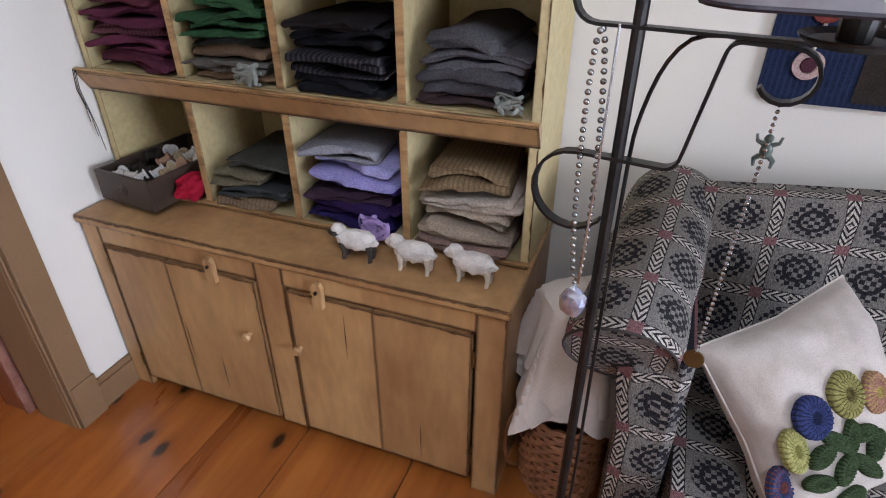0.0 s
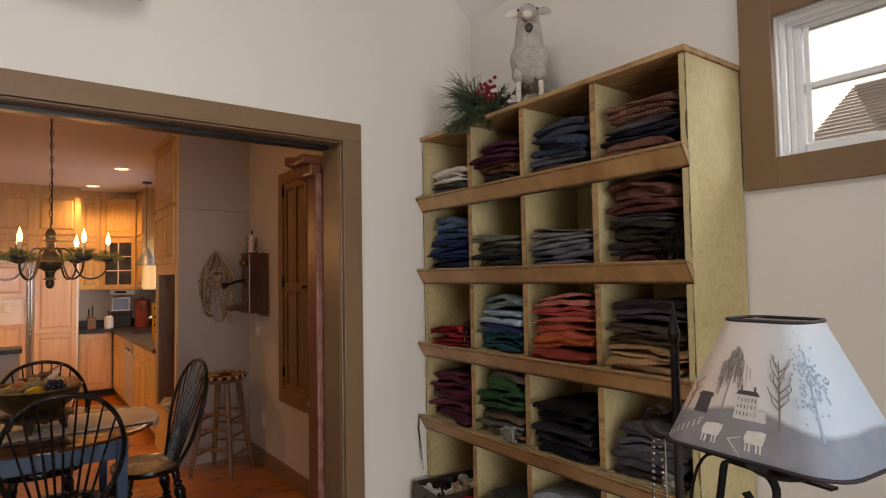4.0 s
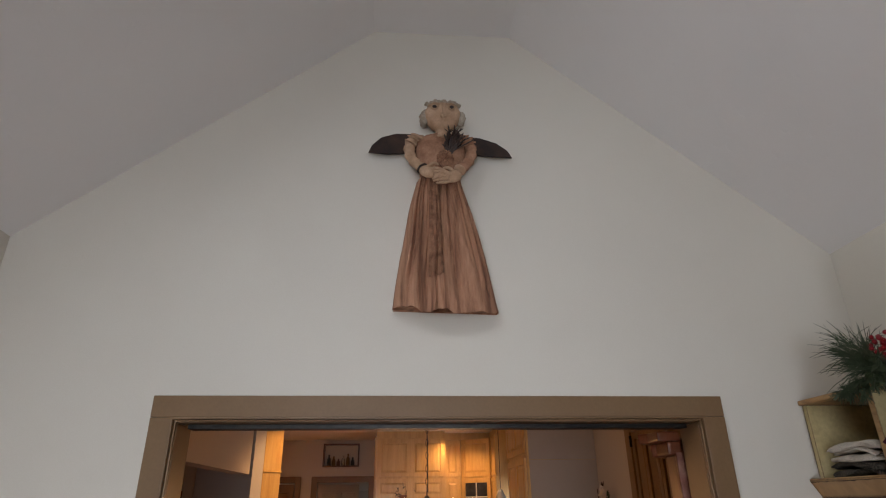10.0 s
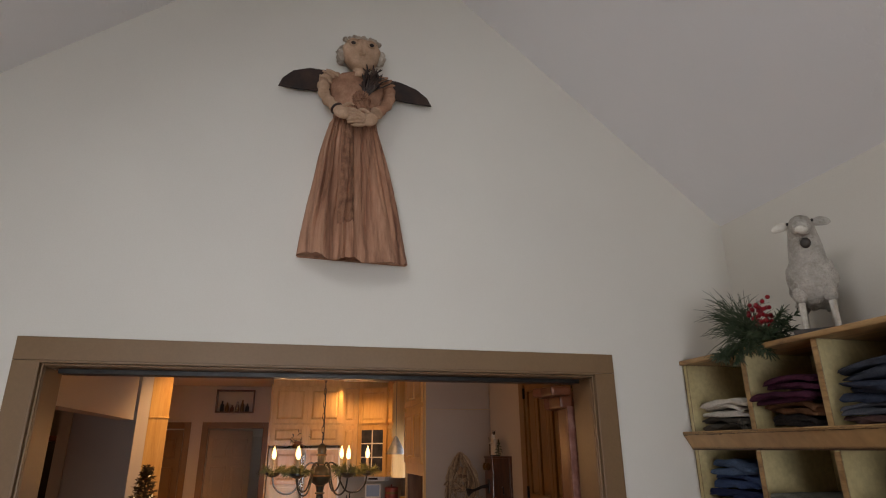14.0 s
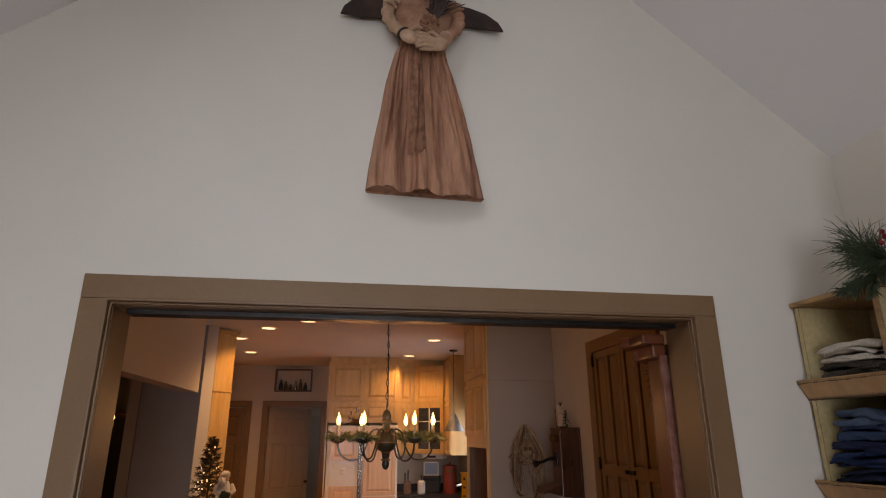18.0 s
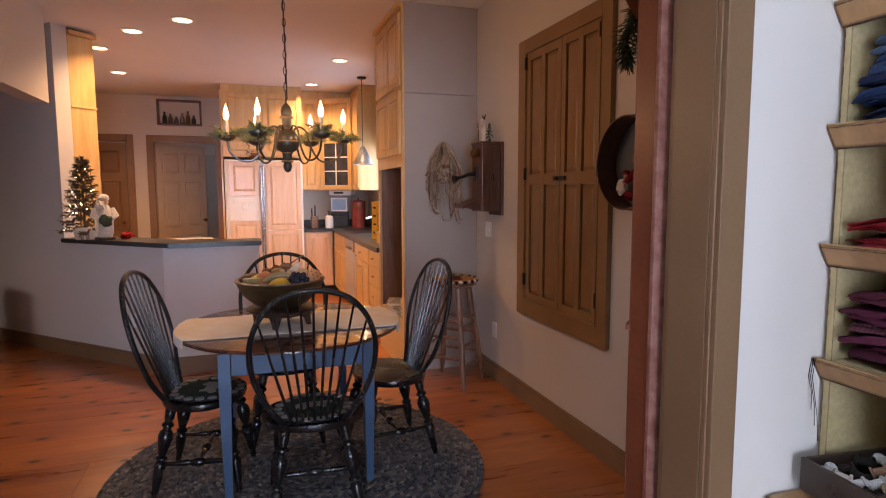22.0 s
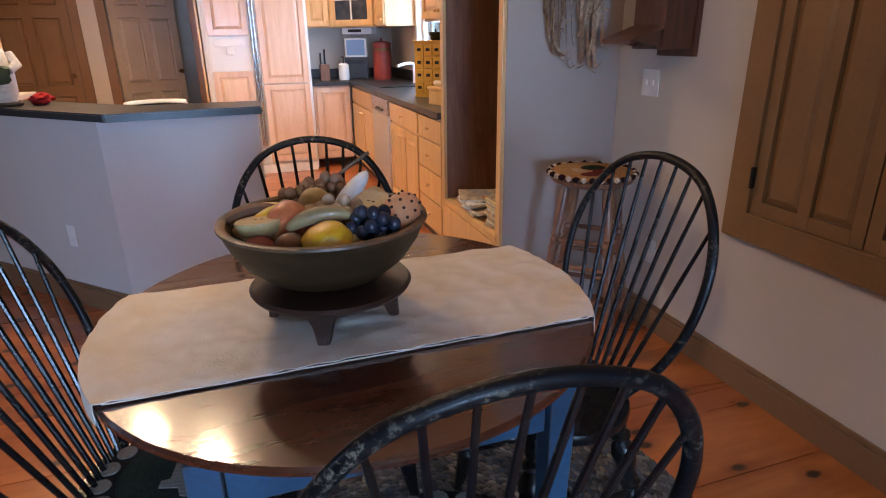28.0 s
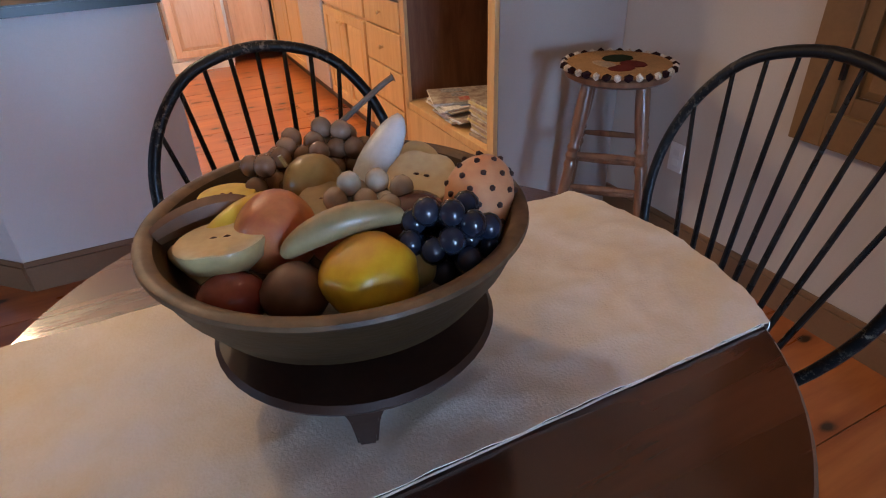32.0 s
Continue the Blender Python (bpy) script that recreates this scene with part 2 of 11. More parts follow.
MAT["mustard_in"] = M("pale_mustard_inside", (0.52, 0.42, 0.225), (0.42, 0.325, 0.155), 3.0, 0.6, 0.1, 0.2, 60, rand=0.06, wear=((0.10, 0.05, 0.022), 0.005))
MAT["worn"] = wood_grain("worn_bare_edge", (0.36, 0.20, 0.085), (0.45, 0.27, 0.12), (0.14, 0.065, 0.025), 0.5, (2, 10, 10), 0, 0.2)
MAT["maple"] = wood_grain("honey_maple", (0.62, 0.395, 0.165), (0.67, 0.445, 0.195), (0.55, 0.33, 0.125), 0.36, (9, 9, 0.9), 0.2, 0.06, False, 0.06, 1.6)
MAT["pickled"] = wood_grain("pickled_maple", (0.68, 0.475, 0.32), (0.73, 0.53, 0.38), (0.61, 0.40, 0.26), 0.36, (9, 9, 0.9), 0.2, 0.06, False, 0.05, 1.6)
MAT["black"] = M("worn_black_paint", (0.0045, 0.005, 0.0065), (0.012, 0.010, 0.008), 9, 0.27, 0.08, 0.15, 70, spec=0.42)
MAT["rubbed"] = chipped("rubbed_through_black_paint", (0.006, 0.006, 0.007), (0.15, 0.13, 0.095))
MAT["blue"] = M("dusty_blue_paint", (0.034, 0.076, 0.138), (0.026, 0.058, 0.108), 6, 0.42, 0.1, 0.15, 70, wear=((0.10, 0.075, 0.05), 0.004))
MAT["cherry"] = wood_grain("polished_cherry", (0.062, 0.018, 0.008), (0.090, 0.027, 0.012), (0.040, 0.011, 0.005), 0.26, (8, 0.8, 8), 1.0, 0.04, False, 0.0, 1.5)
MAT["cherry"].node_tree.nodes["Principled BSDF"].inputs["Coat IOR"].default_value = 1.75
MAT["cherry"].node_tree.nodes["Principled BSDF"].inputs["Coat Roughness"].default_value = 0.13
MAT["redwood"] = M("old_red_paint", (0.205, 0.058, 0.024), (0.150, 0.038, 0.017), 4, 0.36, 0.12, 0.2, 60, wear=((0.11, 0.035, 0.02), 0.006))
MAT["redworn"] = M("worn_pink_edge", (0.30, 0.135, 0.10), (0.17, 0.05, 0.03), 20, 0.55, 0.1, 0.3, 60)
MAT["counter"] = M("black_laminate", (0.020, 0.019, 0.020), (0.028, 0.026, 0.026), 12, 0.33, 0.05, 0.05, 150)
MAT["iron"] = M("hammered_dark_iron", (0.028, 0.027, 0.028), (0.05, 0.047, 0.045), 14, 0.38, 0.1, 0.3, 70, metal=0.85)
MAT["steel"] = M("silver_metal", (0.55, 0.55, 0.56), (0.42, 0.42, 0.43), 30, 0.25, 0.08, 0.05, 90, metal=1.0)
MAT["brass"] = M("dark_brass", (0.20, 0.12, 0.045), (0.12, 0.07, 0.03), 14, 0.35, 0.1, 0.1, 90, metal=0.9)
MAT["glass"] = glass("window_glass")
MAT["linen"] = M("natural_linen", (0.62, 0.54, 0.44), (0.55, 0.47, 0.38), 4, 0.85, 0.05, 0.5, 320, sheen=0.2)
MAT["cream"] = M("cream_cotton", (0.66, 0.60, 0.54), (0.58, 0.52, 0.46), 5, 0.85, 0.05, 0.4, 260, sheen=0.2)
MAT["plate"] = M("white_plastic", (0.86, 0.85, 0.83), None, 5, 0.35, 0.04, 0.0)

# ---------------- mesh helpers ----------------


def part(name, bm, material, parent=None, label="", smooth=False, m=None):
    me = bpy.data.meshes.new(name)
    if m is not None:
        bm.transform(m)
    bmesh.ops.recalc_face_normals(bm, faces=bm.faces)
    bm.to_mesh(me)
    bm.free()
    for mt in material if isinstance(material, (list, tuple)) else [material]:
        me.materials.append(MAT[mt] if isinstance(mt, str) else mt)
    if smooth:
        me.shade_smooth()
        me.set_sharp_from_angle(angle=radians(42))
    ob = new(name, me)
    if parent is not None:
        ob.parent = parent
    if label:
        ob["label"] = label
    return ob


def thing(name, label, category, m=None, group="", kind=""):
    ob = new(name)
    ob.empty_display_size = 0.1
    if m is not None:
        ob.matrix_basis = m
    return tagged(ob, label, category, group, kind)


def solo(name, bm, material, label, category, m=None, group="", kind="", smooth=True):
    ob = part(name, bm, material, smooth=smooth)
    if m is not None:
        ob.matrix_basis = m
    return tagged(ob, label, category, group, kind)


def setting(name, bm, material, label, category, smooth=False):
    return tagged(part(name, bm, material, smooth=smooth), label, category, kind="structure")


def B():
    return bmesh.new()


def box(bm, x0, x1, y0, y1, z0, z1, bev=0.0, m=None):
    vs = bmesh.ops.create_cube(bm, size=1)["verts"]
    t = Matrix.Translation(((x0 + x1) / 2, (y0 + y1) / 2, (z0 + z1) / 2)) @ Matrix.Diagonal((abs(x1 - x0), abs(y1 - y0), abs(z1 - z0), 1))
    bmesh.ops.transform(bm, matrix=(m @ t) if m is not None else t, verts=vs)
    if bev:
        es = {e for v in vs for e in v.link_edges}
        bmesh.ops.bevel(bm, geom=list(es), offset=bev, segments=2, profile=0.6, affect="EDGES")
    return bm


def bx(x0, x1, y0, y1, z0, z1, bev=0.0, m=None):
    return box(B(), x0, x1, y0, y1, z0, z1, bev, m)


def rings(bm, loops, cap=True, wrap=True):
    """Joins loops of points into a skin."""
    vs = [[bm.verts.new(p) for p in lp] for lp in loops]
    n = len(vs[0])
    for a, b in zip(vs, vs[1:]):
        for i in range(n if wrap else n - 1):
            j = (i + 1) % n
            bm.faces.new((a[i], a[j], b[j], b[i]))
    if cap:
        bm.faces.new(vs[0][::-1])
        bm.faces.new(vs[-1])
    return bm


def lathe(bm, prof, seg=16, m=None, cap=True, sx=1.0):
    m = m or Matrix()
    return rings(bm, [[m @ Vector((r * math.cos(a) * sx, r * math.sin(a), z)) for a in [2 * math.pi * i / seg for i in range(seg)]] for r, z in [(max(r, 1e-4), z) for r, z in prof]], cap)


def tube(bm, pts, r, seg=8, cap=True, flat=1.0):
    pts = [Vector(p) for p in pts]
    rs = r if isinstance(r, (list, tuple)) else [r] * len(pts)
    loops, up = [], None
    for i, p in enumerate(pts):
        d = (pts[min(i + 1, len(pts) - 1)] - pts[max(i - 1, 0)]).normalized()
        if up is None:
            up = Vector((0, 0, 1)) if abs(d.z) < 0.9 else Vector((1, 0, 0))
        side = d.cross(up).normalized()
        up = side.cross(d).normalized()
        loops.append([p + (side * math.cos(a) * flat + up * math.sin(a)) * rs[i] for a in [2 * math.pi * k / seg for k in range(seg)]])
    return rings(bm, loops, cap)


def prism(bm, outline, z0, z1, m=None):
    """An outline in x, y pulled up from z0 to z1."""
    m = m or Matrix()
    return rings(bm, [[m @ Vector((x, y, z)) for x, y in outline] for z in (z0, z1)])


def blob(bm, at, rad, seed=0, amp=0.15, freq=3.0, sub=2, m=None):
    vs = bmesh.ops.create_icosphere(bm, subdivisions=sub, radius=1)["verts"]
    off = Vector((seed * 3.7, seed * 1.3, seed * 2.1))
    for v in vs:
        k = 1 + amp * noise.noise(v.co * freq * 0.5 + off)
        q = Vector((v.co.x * rad[0] * k, v.co.y * rad[1] * k, v.co.z * rad[2] * k))
        v.co = Vector(at) + ((m.to_3x3() @ q) if m is not None else q)
    return bm


def arc(cx, cz, r, a0, a1, n=10):
    return [(cx + r * math.cos(radians(a0 + (a1 - a0) * i / n)), cz + r * math.sin(radians(a0 + (a1 - a0) * i / n))) for i in range(n + 1)]


def smoothpath(pts, n=6):
    """A soft curve through the points."""
    P = [Vector(p) for p in pts]
    out = []
    for i in range(len(P) - 1):
        a, b, c, d = P[max(i - 1, 0)], P[i], P[i + 1], P[min(i + 2, len(P) - 1)]
        for k in range(n):
            t = k / n
            out.append(0.5 * ((2 * b) + (c - a) * t + (2 * a - 5 * b + 4 * c - d) * t * t + (3 * b - a - 3 * c + d) * t ** 3))
    return out + [P[-1]]



def scatter(name, bm, mat, parent, places, label=""):
    """The same small mesh, one part at each place."""
    first = part(name, bm, mat, parent, label, True)
    first.matrix_basis = places[0]
    for m in places[1:]:
        ob = new(name, first.data)
        ob.parent = parent
        ob.matrix_basis = m
        if label:
            ob["label"] = label


def pea(r):
    bm = B()
    bmesh.ops.create_icosphere(bm, subdivisions=2, radius=r)
    return bm

# ---------------- large structure ----------------
WX, WXB = -1.34, -1.475         # doorway wall: sitting-room face, dining face
NY = 1.665                      # north wall
SY = -1.56                      # sitting room's south wall
EX = 3.05                       # sitting room's east wall
EAVE, FLAT = 2.79, 3.872
KA, KB = -0.245, 0.385          # edges of the flat strip of the ceiling
DC = 2.885                      # dining and kitchen ceiling
OL, OR_, OT = -0.842, 0.970, 2.120   # doorway opening

floor = setting("floor", bx(-10.6, 3.3, -5.6, 1.9, -0.12, -0.012), "gap", "wide orange pine board floor with dark knots", "floor")

# doorway wall with its gable and opening
o = [(-5.4, 0), (OL - 0.0145, 0), (OL - 0.0145, OT + 0.0145), (OR_ + 0.0145, OT + 0.0145), (OR_ + 0.0145, 0), (NY, 0), (NY, EAVE + 0.2), (KB + 0.02, FLAT + 0.12), (KA - 0.02, FLAT + 0.12), (SY, EAVE + 0.2), (-5.4, EAVE + 0.2)]
bm = B()
rings(bm, [[Vector((x, y, z)) for y, z in o] for x in (WX, WXB)])
setting("wall_doorway", bm, "wall", "pale cream painted gable wall round a wide doorway", "wall")
setting("wall_dining_east", box(bx(WXB - 0.006, WXB, -5.4, OL - 0.1, 0, DC), WXB - 0.006, WXB, OR_ + 0.1, NY, 0, DC), "dwall", "beige painted back of the doorway wall", "wall")


def wall_with_hole(name, x0, x1, y0, y1, z1, hx0, hx1, hz0, hz1, mat, label):
    bm = B()
    out, inn = ((x0, 0), (x1, 0), (x1, z1), (x0, z1)), ((hx0, hz0), (hx1, hz0), (hx1, hz1), (hx0, hz1))
    rings(bm, [[Vector((x, y, z)) for x, z in q] for q, y in ((out, y0), (inn, y0), (inn, y1), (out, y1), (out, y0))], cap=False)
    bmesh.ops.remove_doubles(bm, verts=bm.verts, dist=1e-5)
    return setting(name, bm, mat, label, "wall")


WIN = (0.012, 1.43, 1.9, 2.30)
wall_with_hole("wall_north_sitting", WX, EX, NY, NY + 0.16, 3.0, *WIN, "wall", "pale cream painted wall with a small high window")
KWIN = (-8.05, -6.85, 1.08, 2.2)
wall_with_hole("wall_north_dining", -10.0, WX, NY, NY + 0.16, DC + 0.1, *KWIN, "dwall", "warm beige painted wall")
setting("wall_south_sitting", bx(WX, EX, SY - 0.15, SY, 0, 3.0), "wall", "pale cream painted wall", "wall")
bm = B()
box(bm, EX, EX + 0.15, SY - 0.15, -1.35, 0, 4.0)
box(bm, EX, EX + 0.15, 0.85, NY + 0.16, 0, 4.0)
box(bm, EX, EX + 0.15, -1.35, 0.85, 2.35, 4.0)
setting("wall_east_sitting", bm, "wall", "pale cream painted wall round garden doors", "wall")
# vaulted ceiling: two slopes and a flat strip
bm = B()
prof = [(SY - 0.2, EAVE - 0.163), (KA, FLAT), (KB, FLAT), (NY + 0.2, EAVE - 0.172), (NY + 0.2, EAVE + 0.1), (KB, FLAT + 0.2), (KA, FLAT + 0.2), (SY - 0.2, EAVE + 0.1)]
SKX, SKY = (0.15, 1.05), (-1.12, -0.52)      # assumed skylight in the south slope, out of view


def slope_at(y):
    """Inner and outer height of the south slope at y."""
    k = (y - prof[0][0]) / (prof[1][0] - prof[0][0])
    return prof[0][1] + k * (prof[1][1] - prof[0][1]), prof[7][1] + k * (prof[6][1] - prof[7][1])


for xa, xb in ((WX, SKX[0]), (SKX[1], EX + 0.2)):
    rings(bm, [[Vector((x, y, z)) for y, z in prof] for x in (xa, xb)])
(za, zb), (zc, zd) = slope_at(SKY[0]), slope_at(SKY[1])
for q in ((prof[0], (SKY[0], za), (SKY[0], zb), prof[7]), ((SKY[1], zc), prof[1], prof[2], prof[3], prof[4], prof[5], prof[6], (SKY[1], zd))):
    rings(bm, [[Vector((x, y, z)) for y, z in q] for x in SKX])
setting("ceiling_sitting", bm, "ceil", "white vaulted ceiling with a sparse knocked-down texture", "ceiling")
# added pane for the assumed skylight; its opening is never in view
skyl = thing("skylight", "Assumed skylight, out of view, in the slope of the vaulted ceiling", "skylight", kind="structure")
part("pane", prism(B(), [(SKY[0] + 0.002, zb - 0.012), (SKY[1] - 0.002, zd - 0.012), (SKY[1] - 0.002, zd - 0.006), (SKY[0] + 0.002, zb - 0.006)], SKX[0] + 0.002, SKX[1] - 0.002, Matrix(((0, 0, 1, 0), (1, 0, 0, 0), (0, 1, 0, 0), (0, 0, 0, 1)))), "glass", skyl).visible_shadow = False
setting("ceiling_dining", bx(-10.6, WXB, -5.5, NY + 0.1, DC, DC + 0.1), "dceil", "smooth off-white ceiling", "ceiling")

# doorway casing, jambs and the dark track slot
cas = thing("door_casing", "mustard-brown painted casing of a wide doorway", "door casing", kind="structure")


def casing_run(y0, y1, z0, z1, name, x=WX, s=1):
    part(name, bx(x, x + s * 0.02, y0, y1, z0, z1, 0.003), "trim", cas)


casing_run(OL - 0.084, OL - 0.014, 0.15, OT + 0.014, "casing_side")
casing_run(OR_ + 0.014, OR_ + 0.091, 0.15, OT + 0.014, "casing_side")
casing_run(OL - 0.084, OR_ + 0.091, OT + 0.0145, OT + 0.086, "casing_head")
for y0, y1 in ((OL - 0.09, OL - 0.014), (OR_ + 0.014, OR_ + 0.097)):
    part("plinth_block", bx(WX, WX + 0.024, y0, y1, 0, 0.1495, 0.003), "trim", cas)
# stepped inner bead: a round nose, a quirk and a thin fillet
for y, q in ((OL, -1), (OR_, 1)):
    for d0, d1, x1 in ((0.0005, 0.0065, 0.012), (0.0072, 0.0135, 0.026)):
        part("inner_bead", bx(WX - 0.002, WX + x1, min(y + q * d0, y + q * d1), max(y + q * d0, y + q * d1), 0.0, OT + d1, 0.0025), "trim", cas)
for d0, d1, x1 in ((0.0005, 0.0065, 0.012), (0.0072, 0.0135, 0.026)):
    part("inner_bead", bx(WX - 0.002, WX + x1, OL - d1, OR_ + d1, OT + d0 + 0.0003, OT + d1 + 0.0002, 0.0025), "trim", cas)
for y0, y1 in ((OL - 0.014, OL), (OR_, OR_ + 0.014)):
    part("jamb", bx(WXB - 0.008, WX - 0.004, y0, y1, 0, OT, 0.002), "trim", cas)
part("head_jamb", bx(WXB - 0.008, WX - 0.004, OL + 0.0005, OR_ - 0.0005, OT, OT + 0.014, 0.002), "trim", cas)
part("track", bx(WXB + 0.03, WX - 0.05, OL + 0.02, OR_ - 0.02, OT - 0.016, OT - 0.0005, 0.002), "iron", cas, "dark metal door track")
for y0, y1 in ((OL - 0.085, OL - 0.004), (OR_ + 0.004, OR_ + 0.075)):
    part("back_casing", bx(WXB - 0.026, WXB - 0.0065, y0, y1, 0, OT, 0.003), "trim", cas)
part("back_casing_head", bx(WXB - 0.026, WXB - 0.0065, OL - 0.085, OR_ + 0.075, OT + 0.004, OT + 0.085, 0.003), "trim", cas)

# baseboards
bb = thing("baseboard", "mustard-brown painted baseboards with a stepped top", "baseboard", kind="structure")


def skirting(p0, p1, h=0.11, mat="trim"):
    a, b = Vector((*p0, 0)), Vector((*p1, 0))
    d = b - a
    m = Matrix.Translation(a) @ Matrix.Rotation(math.atan2(d.y, d.x), 4, "Z")
    bm = B()
    box(bm, 0, d.length, 0.001, 0.016, 0, h - 0.022, 0.002)
    box(bm, 0, d.length, 0.001, 0.010, h - 0.0215, h, 0.003)
    part("board", bm, mat, bb, m=m)


skirting((WX, NY), (WX, OR_ + 0.09))
skirting((WX, OL - 0.09), (WX, SY))
skirting((EX, NY), (WX, NY))
skirting((WX, SY), (EX, SY))
skirting((-2.35, NY), (-4.6, NY), 0.13)
skirting((WXB - 0.007, -5.0), (WXB - 0.007, OL - 0.09), 0.13)

# header over the wide opening to the hall
setting("wall_south_header", bx(-5.62, WXB - 0.006, -1.72, -1.575, 2.15, DC), "dwall", "beige painted header over an opening to the hall", "wall")

# 45-degree wall that carries the raised bar, then rises to the ceiling


def gy(x):
    return x + 4.42


def outline_wall(pts, t):
    """An open line of points as a closed outline of thickness t to its left."""
    P = [Vector(p) for p in pts]
    back = []
    for i, p in enumerate(P):
        d0 = (P[i] - P[i - 1]).normalized() if i else (P[1] - P[0]).normalized()
        d1 = (P[i + 1] - P[i]).normalized() if i < len(P) - 1 else d0
        n = (Vector((-d0.y, d0.x)) + Vector((-d1.y, d1.x))).normalized()
        back.append(p + n * t / max(0.5, n.dot(Vector((-d1.y, d1.x)))))
    return [tuple(p) for p in P] + [tuple(p) for p in back[::-1]]


BARM = (-5.175, gy(-5.175))
COLX = -6.07
bm = B()
prism(bm, outline_wall([(-5.175, -0.035), BARM, (COLX, gy(COLX))], -0.13), 0, 1.013)
setting("wall_bar", bm, "bar", "pale grey-beige half wall under the raised bar", "wall")
bm = B()
prism(bm, outline_wall([(COLX, gy(COLX)), (-6.92, gy(-6.92))], -0.13), 0, DC)
setting("wall_angled", bm, "bar", "pale grey-beige full-height angled wall", "wall")
skirting(BARM, (-6.92, gy(-6.92)), 0.13)
skirting((-5.175, -0.035), BARM, 0.13)
bm = B()
bar_out = [(-5.115, -0.014), (-5.065, -0.70), (-6.0, -1.665), (-6.24, -1.46), (-5.42, -0.60), (-5.42, -0.014)]
prism(bm, bar_out, 1.015, 1.052)
bmesh.ops.bevel(bm, geom=[e for e in bm.edges], offset=0.006, segments=2, affect="EDGES")
solo("bar_counter", bm, "counter", "raised black laminate bar top on a half wall", "bar counter", smooth=False)

# kitchen walls
BX = -9.9
setting("wall_kitchen_south", bx(-10.0, -6.9, -2.62, -2.5, 0, DC), "dwall", "beige painted wall", "wall")
bm = B()
D1, D2 = (-1.422, -0.565), (-2.62, -1.79)
box(bm, BX - 0.12, BX, -2.6, D2[0] + 0.0, 0, DC)
box(bm, BX - 0.12, BX, D2[1], D1[0], 0, DC)
box(bm, BX - 0.12, BX, D1[1], NY, 0, DC)
box(bm, BX - 0.12, BX, D1[0], D1[1], 2.2, DC)
box(bm, BX - 0.12, BX, D2[0], D2[1], 2.2, DC)
setting("wall_kitchen_back", bm, "dwall", "warm beige painted wall with two doors", "wall")
setting("wall_kitchen_cabinets", bx(-9.32, -9.2, -0.42, NY, 0, DC), "dwall", "beige painted wall behind the cabinets", "wall")
# hall beyond the header, and the room behind the back door
setting("wall_hall_west", bx(-10.1, -10.0, -5.5, -2.5, 0, DC), "dwall", "dim brown wall of the far hall", "wall")
# window-sized gap in this unseen wall, made for the added hall fill
bm = B()
box(bm, -10.1, -5.3, -5.45, -5.3, 0, DC)
box(bm, -3.5, WXB, -5.45, -5.3, 0, DC)
box(bm, -5.3, -3.5, -5.45, -5.3, 0, 0.8)
box(bm, -5.3, -3.5, -5.45, -5.3, 2.2, DC)
setting("wall_hall_south", bm, "dwall", "beige painted wall of the hall", "wall")
setting("wall_back_room", box(bx(-11.4, -11.3, -2.6, 0.2, 0, DC), -11.4, BX - 0.12, -0.3, -0.2, 0, DC), "dwall", "grey wall of the room behind the door", "wall")

# outside: lawn to the horizon and the neighbouring roof
MAT["grass"] = M("winter_lawn", (0.07, 0.085, 0.03), (0.11, 0.10, 0.05), 0.6, 0.9, 0.05, 0.3, 30, offset=False)
g = B()
prism(g, [(-500, -500), (500, -500), (500, 500), (-500, 500)], -0.5, -0.4)
setting("ground", g, "grass", "dull winter lawn round the house", "ground")


def add(bm, sub, idx=0, m=None):
    """Adds sub to bm with one material slot, and frees it."""
    me = bpy.data.meshes.new("tmp")
    if m is not None:
        sub.transform(m)
    for f in sub.faces:
        f.material_index = idx
    sub.to_mesh(me)
    sub.free()
    bm.from_mesh(me)
    bpy.data.meshes.remove(me)
    return bm


# ---------------- sitting room: tall step-back cupboard ----------------
CX0, CX1 = -1.328, -0.086
BY, SYF, BYB = 1.20, 1.368, 1.655
ROWZ = [0.643, 0.991, 1.300, 1.611, 1.920]
TOPZ = 2.19
DIV = [-1.007, -0.712, -0.398]
MAT["oldwood"] = wood_grain("tan_turned_wood", (0.40, 0.235, 0.105), (0.46, 0.28, 0.13), (0.27, 0.14, 0.06), 0.45, (9, 9, 1), 0.0, 0.1, False, 0.1, 6)
cup = thing("cupboard", "mustard-painted step-back cupboard of open pigeonholes over two doors", "cupboard", pose(0, 0, 0))
part("base_side", bx(CX0, CX0 + 0.022, BY + 0.002, BYB, 0, 0.604, 0.003), "mustard", cup)
part("base_side", bx(CX1 - 0.022, CX1, BY + 0.002, BYB, 0, 0.604, 0.003), "mustard", cup)
part("base_back", bx(CX0 + 0.023, CX1 - 0.023, BYB - 0.015, BYB, 0.05, 0.604), "mustard", cup)
part("base_bottom", bx(CX0 + 0.023, CX1 - 0.023, BY + 0.03, BYB - 0.016, 0.05, 0.07), "mustard", cup)
part("base_top", bx(CX0 - 0.004, CX1 + 0.008, BY - 0.012, BYB, 0.605, 0.628, 0.006), "mustard", cup, "worn mustard cupboard top")
for x0, x1, z0 in ((CX0, -1.266, 0), (-0.748, -0.667, 0.035), (-0.157, CX1, 0)):
    part("stile", bx(x0, x1, BY, BY + 0.022, z0, 0.604, 0.003), "mustard", cup)
for x0, x1 in ((-1.2655, -0.7485), (-0.6665, -0.1575)):
    part("rail", bx(x0, x1, BY, BY + 0.022, 0.546, 0.604, 0.002), "mustard", cup)
